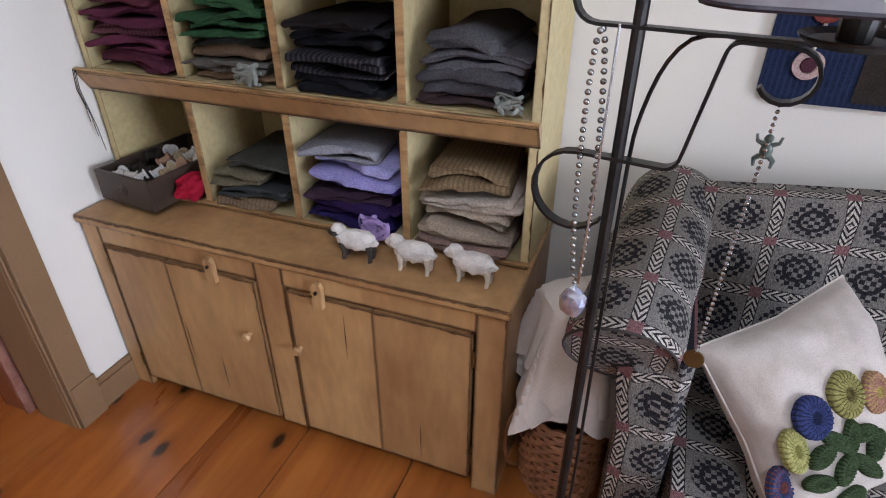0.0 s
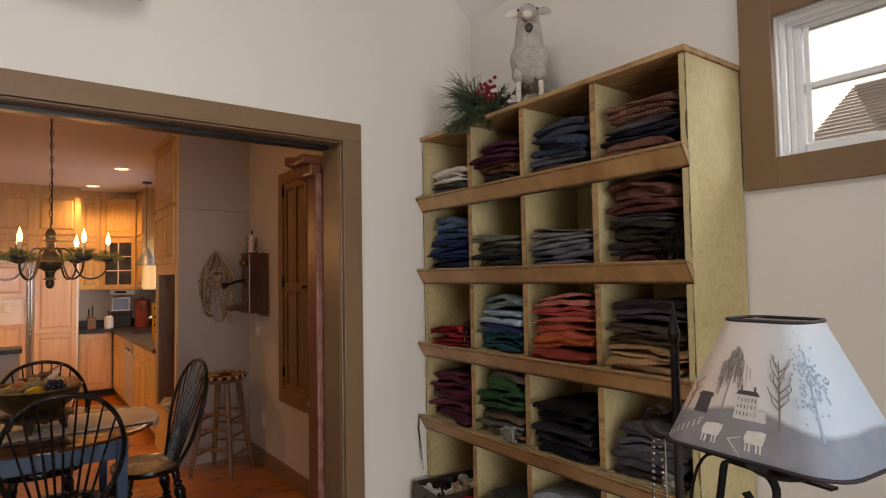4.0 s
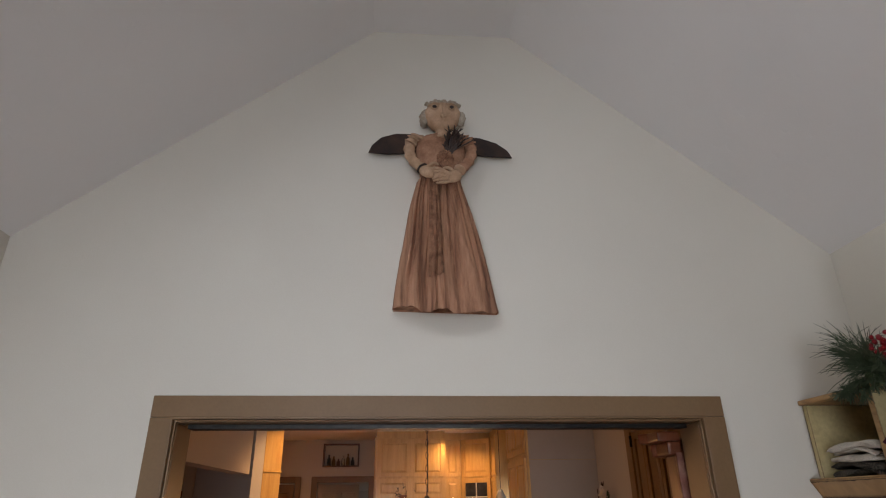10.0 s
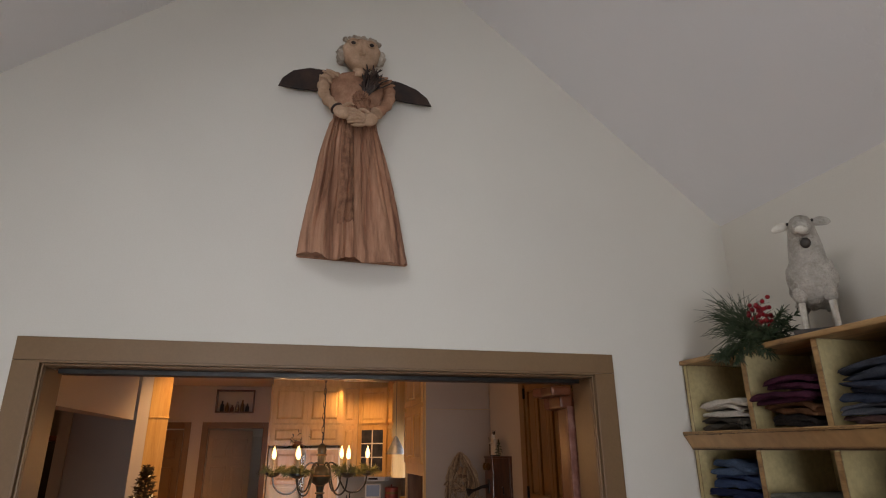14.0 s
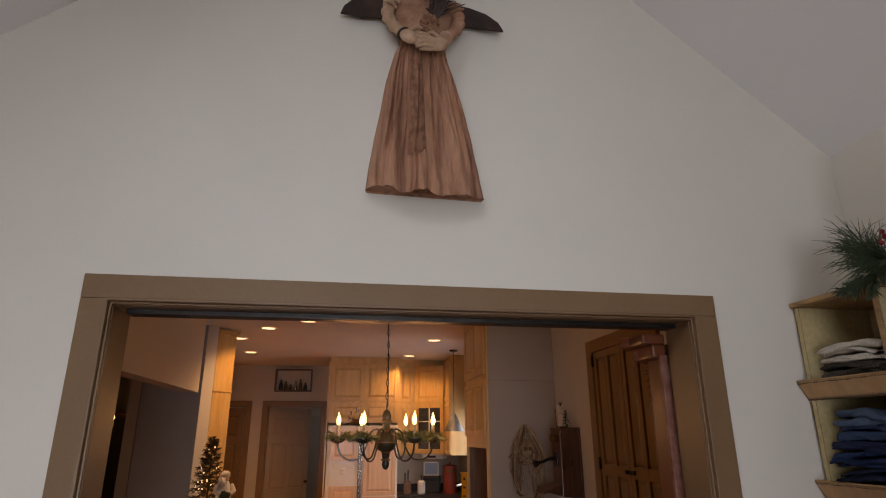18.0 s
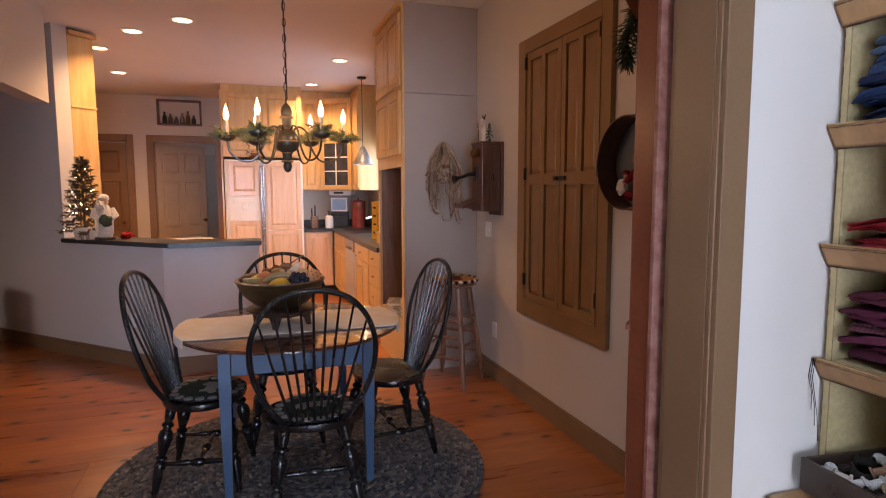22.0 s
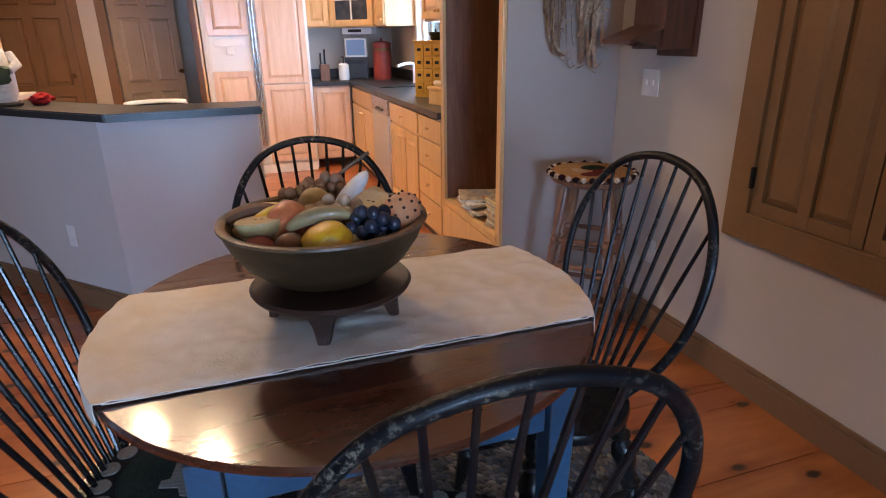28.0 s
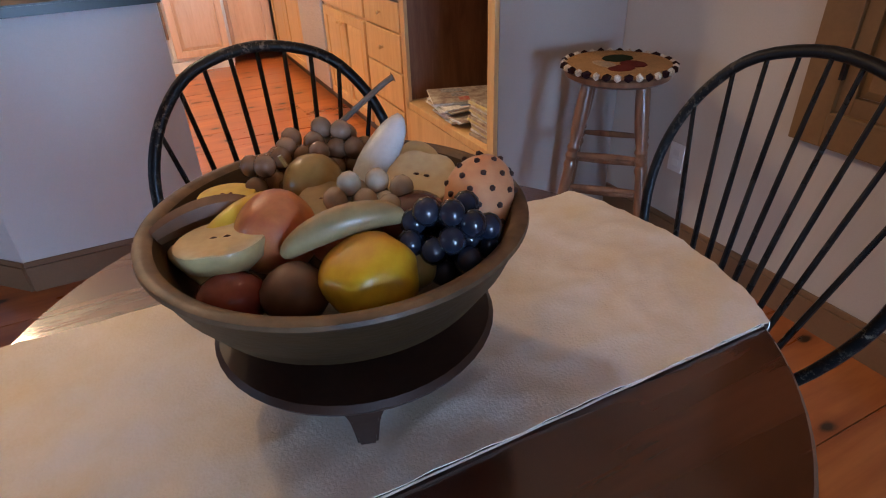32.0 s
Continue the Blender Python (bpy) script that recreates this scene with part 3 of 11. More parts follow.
for n, (x0, x1) in enumerate(((-1.262, -0.752), (-0.663, -0.161))):
    cuts = [x0, x0 + 0.215, x1] if n == 0 else [x0, x0 + 0.245, x1]
    door = part("door", bx(x0 + 0.012, x1 - 0.012, BY + 0.0185, BY + 0.021, 0.06, 0.52), "mustard", cup)
    for a, b in zip(cuts, cuts[1:]):
        part("board", bx(a + (0.0003 if a > x0 else 0.005), b - (0.0003 if b < x1 else 0.005), BY - 0.003, BY + 0.018, 0.044, 0.536, 0.0012), "mustard", door)
    for cx, z0_, z1_ in (((-1.035, 0.20, 0.33), (-0.93, 0.10, 0.24)) if n == 0 else ((-0.50, 0.36, 0.50), (-0.30, 0.07, 0.2))):
        part("crack", prism(B(), [(cx, z0_), (cx + 0.0016, (z0_ + z1_) / 2), (cx + 0.001, z1_), (cx - 0.0012, (z0_ + z1_) / 2)], -BY + 0.0025, -BY + 0.0036, Matrix(((1, 0, 0, 0), (0, 0, -1, 0), (0, 1, 0, 0), (0, 0, 0, 1)))), "gap", door)
    lx = -0.881 if n == 0 else -0.559
    lb = B()
    prism(lb, [(-0.013, -0.03), (0.013, -0.03), (0.014, 0.03), (0.008, 0.043), (-0.008, 0.043), (-0.014, 0.03)], 0, 0.014, Matrix.Translation((lx, BY - 0.004, 0.545)) @ Matrix.Rotation(radians(90), 4, "X"))
    part("latch", lb, "oldwood", cup, "pale wooden turn latch")
    part("latch_pin", lathe(B(), [(0.0045, 0), (0.0045, 0.006), (0.001, 0.007)], 8, Matrix.Translation((lx, BY - 0.018, 0.565)) @ Matrix.Rotation(radians(90), 4, "X")), "iron", cup)
    kx = -0.804 if n == 0 else -0.642
    part("knob", lathe(B(), [(0.007, 0), (0.006, 0.008), (0.012, 0.013), (0.014, 0.019), (0.011, 0.025), (0.002, 0.027)], 12, Matrix.Translation((kx, BY - 0.003, 0.355)) @ Matrix.Rotation(radians(90), 4, "X")), "oldwood", door, "pale turned wooden knob", True)
    hx = x0 - 0.002 if n == 0 else x1 + 0.002
    for hz in (0.12, 0.47):
        part("hinge", lathe(B(), [(0.004, -0.025), (0.004, 0.025)], 6, Matrix.Translation((hx, BY - 0.004, hz))), "brass", door, "small dull brass hinge")
part("shelf_side", bx(CX0, CX0 + 0.02, SYF, BYB, 0.629, TOPZ - 0.018, 0.002), "mustard_in", cup)
part("shelf_side", bx(CX1 - 0.022, CX1, SYF, BYB, 0.629, TOPZ - 0.018, 0.003), "mustard_in", cup, "pale mustard cupboard side")
part("shelf_back", bx(CX0 + 0.021, CX1 - 0.023, BYB - 0.012, BYB, 0.63, TOPZ - 0.018), "mustard_in", cup)
part("cornice_board", bx(CX0 - 0.006, CX1 + 0.004, SYF - 0.012, BYB, TOPZ - 0.0175, TOPZ, 0.004), "worn", cup, "worn top board with a bare edge")
for i, z in enumerate(ROWZ):
    part("shelf", bx(CX0 + 0.0205, CX1 - 0.0225, SYF + 0.001, BYB - 0.013, z - 0.018, z, 0.001), "mustard_in", cup)
    h = 0.06 if i else 0.016
    d = 0.036 if i else 0.012
    bm = B()
    prism(bm, [(SYF - 0.001, z - h), (SYF - d, z - 0.004), (SYF - d, z + 0.002), (SYF - d + 0.014, z + 0.003), (SYF - 0.001, z - 0.02)], CX0 - 0.006 * bool(i), CX1 + 0.003 * bool(i),
          Matrix(((0, 0, 1, 0), (1, 0, 0, 0), (0, 1, 0, 0), (0, 0, 0, 1))))
    led = part("ledge", bm, "mustard", cup, "slanted ledge board")
    part("rim", bx(CX0 - 0.0065, CX1 + 0.0035, SYF - d - 0.001, SYF - d + 0.012, z + 0.0005, z + 0.0045, 0.0015), "worn", led, "bare worn wooden rim")
    top = (ROWZ + [TOPZ])[i + 1] - 0.0185
    for dx in DIV:
        part("divider", bx(dx - 0.009, dx + 0.009, SYF + 0.002, BYB - 0.0125, z + 0.0005, top, 0.0015), "mustard_in", cup)
        part("divider_edge", bx(dx - 0.0095, dx + 0.0095, SYF - 0.001, SYF + 0.0015, z + 0.0035, top - (0.045 if i < 4 else 0), 0.0005), "worn", cup)

# bare dark edges where the old paint has rubbed away
MAT["bared"] = M("rubbed_dark_brown_edge", (0.060, 0.027, 0.012), (0.12, 0.058, 0.024), 40, 0.5, 0.1, 0.2, 80)


def worn_edge(parent, a, b, into, width, seed, lift=0.0006):
    """A ribbon of bared wood from a to b that eats unevenly into the paint."""
    a, b, into = Vector(a), Vector(b), Vector(into).normalized()
    out = (b - a).cross(into).normalized() * lift
    if out.y > 0 or (abs(out.y) < 1e-6 and out.z < 0):
        out = -out
    n = max(10, int((b - a).length / 0.008))
    near_, far_ = [], []
    for i in range(n + 1):
        p_ = a.lerp(b, i / n)
        q = Vector((i * 0.23, seed * 3.1, 0))
        k = max(0.05, 0.26 + 0.55 * noise.noise(q) + 0.40 * noise.noise(q * 3.7))
        near_.append(p_ + out)
        far_.append(p_ + into * width * k + out)
    bm = B()
    u, v = [bm.verts.new(p_) for p_ in near_], [bm.verts.new(p_) for p_ in far_]
    for i in range(n):
        bm.faces.new((u[i], u[i + 1], v[i + 1], v[i]))
    bmesh.ops.recalc_face_normals(bm, faces=bm.faces)
    bmesh.ops.solidify(bm, geom=list(bm.faces), thickness=0.0003)
    part("worn_edge", bm, "bared", parent, "bare dark worn edge")


worn_edge(cup, (CX0, BY - 0.012, 0.6265), (CX1, BY - 0.012, 0.6265), (0, 0, -1), 0.010, 1)
worn_edge(cup, (CX0, BY - 0.011, 0.6285), (CX1, BY - 0.011, 0.6285), (0, 1, 0), 0.009, 2)
worn_edge(cup, (CX0, BY - 0.0005, 0.602), (CX1, BY - 0.0005, 0.602), (0, 0, -1), 0.007, 3)
for x0, x1 in ((-1.262, -0.752), (-0.663, -0.161)):
    worn_edge(cup, (x0 + 0.005, BY - 0.0035, 0.535), (x1 - 0.005, BY - 0.0035, 0.535), (0, 0, -1), 0.010, x0 * 7)
    worn_edge(cup, (x0 + 0.005, BY - 0.0035, 0.046), (x1 - 0.005, BY - 0.0035, 0.046), (0, 0, 1), 0.008, x0 * 11)
    worn_edge(cup, (x0 + 0.006, BY - 0.0035, 0.05), (x0 + 0.006, BY - 0.0035, 0.535), (1, 0, 0), 0.006, x0 * 5)
    worn_edge(cup, (x1 - 0.006, BY - 0.0035, 0.05), (x1 - 0.006, BY - 0.0035, 0.535), (-1, 0, 0), 0.008, x0 * 3)
    worn_edge(cup, (x0, BY - 0.0005, 0.5465), (x1, BY - 0.0005, 0.5465), (0, 0, 1), 0.006, x0 * 13)
for xx, dx_ in ((-1.266, -1), (-0.748, 1), (-0.667, -1), (-0.157, 1), (CX1 - 0.002, -1)):
    worn_edge(cup, (xx, BY - 0.0005, 0.03), (xx, BY - 0.0005, 0.60), (dx_, 0, 0), 0.006, xx * 9)
for i, z in enumerate(ROWZ[1:]):
    worn_edge(cup, (CX0 - 0.004, SYF - 0.0370, z - 0.005), (CX1, SYF - 0.0370, z - 0.005), (0, 0.55, -0.85), 0.006, 20 + i)
    worn_edge(cup, (CX0 - 0.004, SYF - 0.0035, z - 0.057), (CX1, SYF - 0.0035, z - 0.057), (0, -0.55, 0.85), 0.009, 30 + i, 0.0016)
for i, z in enumerate(ROWZ + [TOPZ]):
    if i:
        z0_ = ROWZ[i - 1]
        worn_edge(cup, (CX1 - 0.0005, SYF - 0.0004, z0_ + 0.01), (CX1 - 0.0005, SYF - 0.0004, z - 0.065 if i < 5 else z - 0.02), (-1, 0, 0), 0.007, 40 + i)
        worn_edge(cup, (CX0 + 0.0005, SYF - 0.0004, z0_ + 0.01), (CX0 + 0.0005, SYF - 0.0004, z - 0.065 if i < 5 else z - 0.02), (1, 0, 0), 0.006, 50 + i)

# folded wool cloths in the pigeonholes
CLOTH = {}


def cloth_mat(rgb, check=None):
    key = (rgb, check)
    if key not in CLOTH:
        m, nt, p = start_mat("wool")
        v = coords(nt, offset=True)
        big, fine = noise_(nt, v, 14, 5, 0.65), noise_(nt, v, 260, 4, 0.7)
        col = mixc(nt, ramp(nt, big, [(0.3, (0, 0, 0)), (0.7, (1, 1, 1))]), rgb, tuple(c * 0.72 for c in rgb))
        col = mixc(nt, 0.62, col, ramp(nt, fine, [(0.34, (0.2, 0.2, 0.2)), (0.66, (0.78, 0.78, 0.78))]), "OVERLAY")
        if check:
            w = nt.nodes.new("ShaderNodeTexWave")
            w.inputs["Scale"].default_value = 26
            nt.links.new(v, w.inputs["Vector"])
            col = mixc(nt, math_(nt, "MULTIPLY", ramp(nt, w.outputs["Fac"], [(0.6, (0, 0, 0)), (0.75, (1, 1, 1))]), 0.55), col, check)
        nt.links.new(col, p.inputs["Base Color"])
        p.inputs["Roughness"].default_value = 0.92
        p.inputs["Specular IOR Level"].default_value = 0.08
        nt.links.new(bump_(nt, fine, 0.5, 0.002), p.inputs["Normal"])
        CLOTH[key] = m
    return CLOTH[key]


def folded(w, d, h, seed, layers=2, sag=0.008):
    """A folded cloth: soft rounded folds in front, slumped ends, creased and uneven. Front at y = 0."""
    out_ = []
    rnd = random.Random(seed)
    nx = 24
    lh = h / layers
    lean, arch = rnd.uniform(-0.9, 0.9), rnd.uniform(-0.5, 0.9)
    for k in range(layers):
        R = min(0.024, lh * rnd.uniform(0.42, 0.62))
        dy = rnd.uniform(-0.018, 0.016) * (k > 0)
        sx = rnd.uniform(-0.012, 0.012)
        wk = w * rnd.uniform(0.84, 1.0)
        tilt = lean + rnd.uniform(-0.2, 0.2)
        skew = rnd.uniform(-0.05, 0.05)
        bow = arch + rnd.uniform(-0.1, 0.1)
        loops = []
        for i in range(nx + 1):
            e = 2 * i / nx - 1
            end = max(0.0, (abs(e) - 0.90) / 0.10)
            x = wk * 0.5 * e * (1 - 0.02 * end) + sx
            prof_ = [(d, 0.04), (d * 0.5, 0.02), (R * 1.9, 0.02)] + [(R - R * math.cos(a), 0.5 + 0.49 * math.sin(a)) for a in [radians(t) for t in (-75, -52, -30, -10, 10, 30, 52, 75)]] + [(R * 1.9, 0.99), (d * 0.5, 1.0), (d, 0.92)]
            loop = []
            for y, z in prof_:
                q = Vector((x * 8, y * 8, (k + z * 0.4) * 2.1 + seed * 5.3))
                low = noise.noise(q * 0.6 + Vector((3, 1, 7)))
                mid_ = noise.noise(q * 1.9)
                fine = noise.noise(q * 5.5)
                ridge = (1 - abs(noise.noise(Vector((x * 22, (k + z) * 1.6, seed * 2.7))))) ** 5
                squash = 1 - 0.30 * end ** 2
                zz = (k + 0.5 + (z - 0.5) * squash) * lh + (low * 0.42 + mid_ * 0.22 + tilt * 0.22 * e + bow * 0.30 * (1 - e * e)) * min(h, 0.04) + fine * 0.002 - sag * abs(e) ** 2.5 * (k + z) / layers
                loop.append(Vector((x + fine * 0.003, y + dy + skew * x + low * 0.022 + mid_ * 0.010 + fine * 0.003 - ridge * 0.004 + 0.006 * end ** 2, max(zz, 0.0005))))
            loops.append(loop)
        out_.append(rings(B(), loops))
    return out_


def inner(c):
    e = [CX0 + 0.02] + DIV + [CX1 - 0.022]
    return e[c] + (0.010 if c else 0.0), e[c + 1] - (0.010 if c < 3 else 0.0)


def stack(row, col, items, group):
    """items from the bottom up: (rgb, height, layers, what, share of width, shift, turn)"""
    x0, x1 = inner(col)
    z = ROWZ[row] + (0.0045)
    for n, it in enumerate(items):
        rgb, h, layers, what = it[:4]
        share = it[4] if len(it) > 4 else 0.93
        shift = it[5] if len(it) > 5 else 0.0
        check = it[6] if len(it) > 6 else None
        sd = row * 97 + col * 31 + n * 7 + 1
        rnd = random.Random(sd)
        w = (x1 - x0) * share * rnd.uniform(0.9, 1.02)
        layers_ = folded(w, 0.24, h, sd, max(layers, round(h / 0.019)))
        lab = what + " folded wool cloth in a cupboard pigeonhole"
        place = pose((x0 + x1) / 2 + shift * (x1 - x0), SYF - 0.012 + rnd.uniform(0, 0.035), z, 0, rnd.uniform(-3, 3), rnd.uniform(-6, 6))
        if len(layers_) == 1:
            solo("folded_cloth", layers_[0], cloth_mat(rgb, check), lab, "cloth", place, group)
        else:
            th = thing("folded_cloth", lab, "cloth", place, group)
            for lb_ in layers_:
                part("fold", lb_, cloth_mat(rgb, check), th, "", True)
        z += h * 0.985


BLK, NAVY = (0.012, 0.012, 0.014), (0.016, 0.022, 0.045)
stack(4, 0, [((0.10, 0.085, 0.07), 0.045, 2, "Dark plaid", 0.97, 0, (0.02, 0.02, 0.02)), ((0.62, 0.55, 0.47), 0.06, 1, "Rolled cream", 0.93, -0.02)], "folded cloths")
stack(4, 1, [((0.028, 0.022, 0.02), 0.035, 1, "Dark brown"), ((0.13, 0.055, 0.028), 0.04, 1, "Rust brown", 0.9), ((0.065, 0.017, 0.032), 0.035, 1, "Maroon"), ((0.07, 0.018, 0.034), 0.045, 1, "Maroon", 0.8, 0.06)], "folded cloths")
stack(4, 2, [((0.10, 0.055, 0.05), 0.025, 1, "Brown tweed"), ((0.08, 0.085, 0.10), 0.03, 2, "Grey"), ((0.035, 0.045, 0.07), 0.06, 1, "Slate blue"), ((0.05, 0.055, 0.07), 0.045, 1, "Grey-blue", 0.9)], "folded cloths")
stack(4, 3, [((0.17, 0.075, 0.05), 0.04, 1, "Russet"), ((0.018, 0.018, 0.026), 0.04, 2, "Navy"), ((0.09, 0.07, 0.07), 0.02, 1, "Grey plaid"), ((0.22, 0.10, 0.065), 0.06, 2, "Russet checked", 0.93, 0, (0.05, 0.025, 0.02))], "folded cloths")
stack(3, 0, [(NAVY, 0.035, 2, "Dark navy"), ((0.022, 0.04, 0.10), 0.05, 2, "Blue"), ((0.018, 0.025, 0.06), 0.035, 1, "Navy"), ((0.04, 0.065, 0.13), 0.045, 2, "Denim blue"), ((0.065, 0.10, 0.16), 0.045, 1, "Faded blue", 0.9)], "folded cloths")
stack(3, 1, [((0.05, 0.05, 0.045), 0.022, 1, "Dark tweed"), ((0.025, 0.028, 0.025), 0.03, 1, "Charcoal"), ((0.065, 0.07, 0.055), 0.032, 1, "Grey-green"), ((0.13, 0.125, 0.10), 0.04, 3, "Grey tweed")], "folded cloths")
stack(3, 2, [((0.13, 0.11, 0.12), 0.016, 1, "Mauve-grey"), ((0.09, 0.09, 0.105), 0.04, 1, "Blue-grey plaid"), ((0.16, 0.16, 0.165), 0.034, 1, "Grey"), ((0.15, 0.14, 0.13), 0.034, 1, "Grey tweed")], "folded cloths")
stack(3, 3, [((0.10, 0.04, 0.04), 0.018, 1, "Maroon check", 0.6, -0.1), ((0.03, 0.022, 0.022), 0.04, 2, "Dark brown"), ((0.034, 0.028, 0.02), 0.055, 1, "Dark olive"), ((0.06, 0.052, 0.05), 0.03, 1, "Grey-brown"), ((0.11, 0.035, 0.03), 0.035, 2, "Brick"), ((0.16, 0.065, 0.042), 0.068, 1, "Rust")], "folded cloths")
stack(2, 0, [((0.24, 0.018, 0.022), 0.03, 1, "Crimson"), ((0.30, 0.022, 0.026), 0.05, 1, "Red", 0.88, -0.03)], "folded cloths")
stack(2, 1, [((0.02, 0.075, 0.085), 0.05, 3, "Teal"), ((0.022, 0.085, 0.105), 0.03, 1, "Dark teal"), ((0.025, 0.035, 0.10), 0.022, 1, "Royal blue"), ((0.34, 0.42, 0.48), 0.028, 1, "Pale blue", 0.9), ((0.28, 0.36, 0.42), 0.022, 1, "Ice blue", 0.9, 0.03), ((0.17, 0.22, 0.215), 0.042, 1, "Grey-green")], "folded cloths")
stack(2, 2, [((0.25, 0.04, 0.026), 0.032, 1, "Brick red"), ((0.44, 0.095, 0.032), 0.045, 2, "Orange ribbed", 0.93, 0, (0.30, 0.05, 0.02)), ((0.42, 0.08, 0.05), 0.038, 1, "Coral"), ((0.45, 0.10, 0.07), 0.03, 1, "Coral"), ((0.36, 0.055, 0.045), 0.03, 1, "Red", 0.9), ((0.48, 0.15, 0.11), 0.034, 1, "Salmon", 0.85, -0.02)], "folded cloths")
stack(2, 3, [((0.36, 0.20, 0.095), 0.04, 2, "Tan checked", 0.9, 0, (0.22, 0.10, 0.05)), ((0.40, 0.23, 0.11), 0.03, 1, "Tan"), ((0.09, 0.05, 0.032), 0.034, 1, "Brown"), ((0.065, 0.042, 0.032), 0.034, 1, "Dark brown"), ((0.055, 0.045, 0.055), 0.036, 1, "Purple-grey"), ((0.032, 0.025, 0.025), 0.028, 1, "Dark brown")], "folded cloths")
stack(1, 0, [((0.075, 0.018, 0.03), 0.05, 2, "Burgundy"), ((0.10, 0.022, 0.04), 0.035, 1, "Wine"), ((0.13, 0.045, 0.055), 0.03, 1, "Wine checked", 0.95, 0, (0.05, 0.01, 0.02)), ((0.085, 0.018, 0.035), 0.045, 2, "Burgundy"), ((0.095, 0.022, 0.034), 0.04, 1, "Maroon", 0.85, -0.05)], "folded cloths")
stack(1, 1, [((0.20, 0.12, 0.07), 0.022, 1, "Brown plaid"), ((0.11, 0.10, 0.085), 0.03, 1, "Grey"), ((0.15, 0.095, 0.06), 0.026, 1, "Brown"), ((0.026, 0.028, 0.024), 0.03, 1, "Dark green"), ((0.022, 0.07, 0.03), 0.055, 1, "Bottle green", 0.95, 0.02), ((0.03, 0.085, 0.036), 0.045, 1, "Green", 0.8, 0.06), ((0.11, 0.085, 0.065), 0.025, 1, "Brown", 0.75, 0.1)], "folded cloths")
stack(1, 2, [(BLK, 0.045, 2, "Black"), ((0.016, 0.015, 0.017), 0.05, 2, "Black pinstriped", 0.93, 0, (0.06, 0.055, 0.06)), (BLK, 0.045, 1, "Black"), ((0.018, 0.015, 0.015), 0.03, 1, "Black", 0.8)], "folded cloths")
stack(1, 3, [((0.055, 0.035, 0.035), 0.03, 1, "Brown plaid"), ((0.06, 0.056, 0.06), 0.045, 2, "Charcoal"), ((0.085, 0.08, 0.085), 0.036, 1, "Grey"), ((0.075, 0.072, 0.075), 0.04, 1, "Grey", 0.72, -0.06)], "folded cloths")
stack(0, 1, [((0.19, 0.125, 0.075), 0.034, 2, "Tan striped", 0.75, -0.1, (0.09, 0.05, 0.03)), ((0.04, 0.045, 0.045), 0.03, 1, "Dark grey-green", 0.93), ((0.13, 0.11, 0.07), 0.045, 1, "Olive", 0.6, -0.14), ((0.06, 0.06, 0.05), 0.03, 1, "Dark olive", 0.8, 0.06)], "folded cloths")
stack(0, 2, [((0.022, 0.016, 0.075), 0.04, 1, "Indigo"), ((0.028, 0.014, 0.06), 0.035, 2, "Dark purple"), ((0.045, 0.025, 0.04), 0.03, 1, "Plum"), ((0.035, 0.018, 0.10), 0.025, 1, "Purple"), ((0.28, 0.26, 0.50), 0.028, 1, "Lavender"), ((0.36, 0.34, 0.58), 0.028, 1, "Pale lavender", 0.9), ((0.24, 0.24, 0.26), 0.035, 1, "Grey", 0.8, -0.08)], "folded cloths")
stack(0, 3, [((0.26, 0.17, 0.14), 0.03, 3, "Pinkish plaid"), ((0.36, 0.28, 0.21), 0.04, 1, "Oatmeal"), ((0.42, 0.34, 0.26), 0.045, 2, "Oatmeal"), ((0.46, 0.39, 0.32), 0.035, 1, "Cream tweed", 0.92, 0.02), ((0.20, 0.135, 0.075), 0.06, 1, "Brown tweed", 0.78, 0.0, (0.10, 0.06, 0.03))], "folded cloths")

# little wooden drawer of spools in the lowest left pigeonhole
MAT["darkwood"] = M("dark_stained_box_wood", (0.035, 0.022, 0.016), (0.055, 0.034, 0.022), 12, 0.45, 0.1, 0.2, 70)
wb = thing("wooden_box", "dark stained wooden drawer full of thread spools", "box", pose(-1.19, 1.335, 0.648, 0, 0, -6))
part("front_panel", bx(-0.105, 0.105, -0.075, -0.063, 0, 0.088, 0.002), "darkwood", wb)
part("back_panel", bx(-0.105, 0.105, 0.24, 0.252, 0, 0.088, 0.002), "darkwood", wb)
for x in (-0.105, 0.095):
    part("side_panel", bx(x, x + 0.01, -0.0625, 0.2395, 0, 0.088, 0.002), "darkwood", wb)
part("bottom", bx(-0.0945, 0.0945, -0.0625, 0.2395, 0, 0.008), "darkwood", wb)
part("ring", lathe(B(), [(0.017, 0), (0.017, 0.003), (0.011, 0.0045), (0.009, 0.003), (0.004, 0.005), (0.001, 0.006)], 16, Matrix.Translation((0.0, -0.075, 0.045)) @ Matrix.Rotation(radians(90), 4, "X")), "darkwood", wb, "turned round boss")
rnd = random.Random(4)
for n in range(16):
    c = rnd.choice([(0.55, 0.50, 0.42), (0.6, 0.58, 0.55), (0.03, 0.025, 0.02), (0.35, 0.2, 0.13), (0.45, 0.33, 0.2), (0.02, 0.02, 0.05)])
    at = (-0.065 + 0.043 * (n % 4), -0.03 + 0.06 * (n // 4), 0.058 + rnd.uniform(0, 0.022))
    solo("thread_spool", lathe(B(), [(0.003, -0.02), (0.017, -0.02), (0.017, -0.015), (0.012, -0.013), (0.012, 0.013), (0.017, 0.015), (0.017, 0.02), (0.003, 0.02)], 10), cloth_mat(c), "Small spool of thread lying in a wooden drawer", "thread spool",
         wb.matrix_basis @ pose(*at, rnd.uniform(50, 110), rnd.uniform(-20, 20), rnd.uniform(0, 180)), "thread spools")
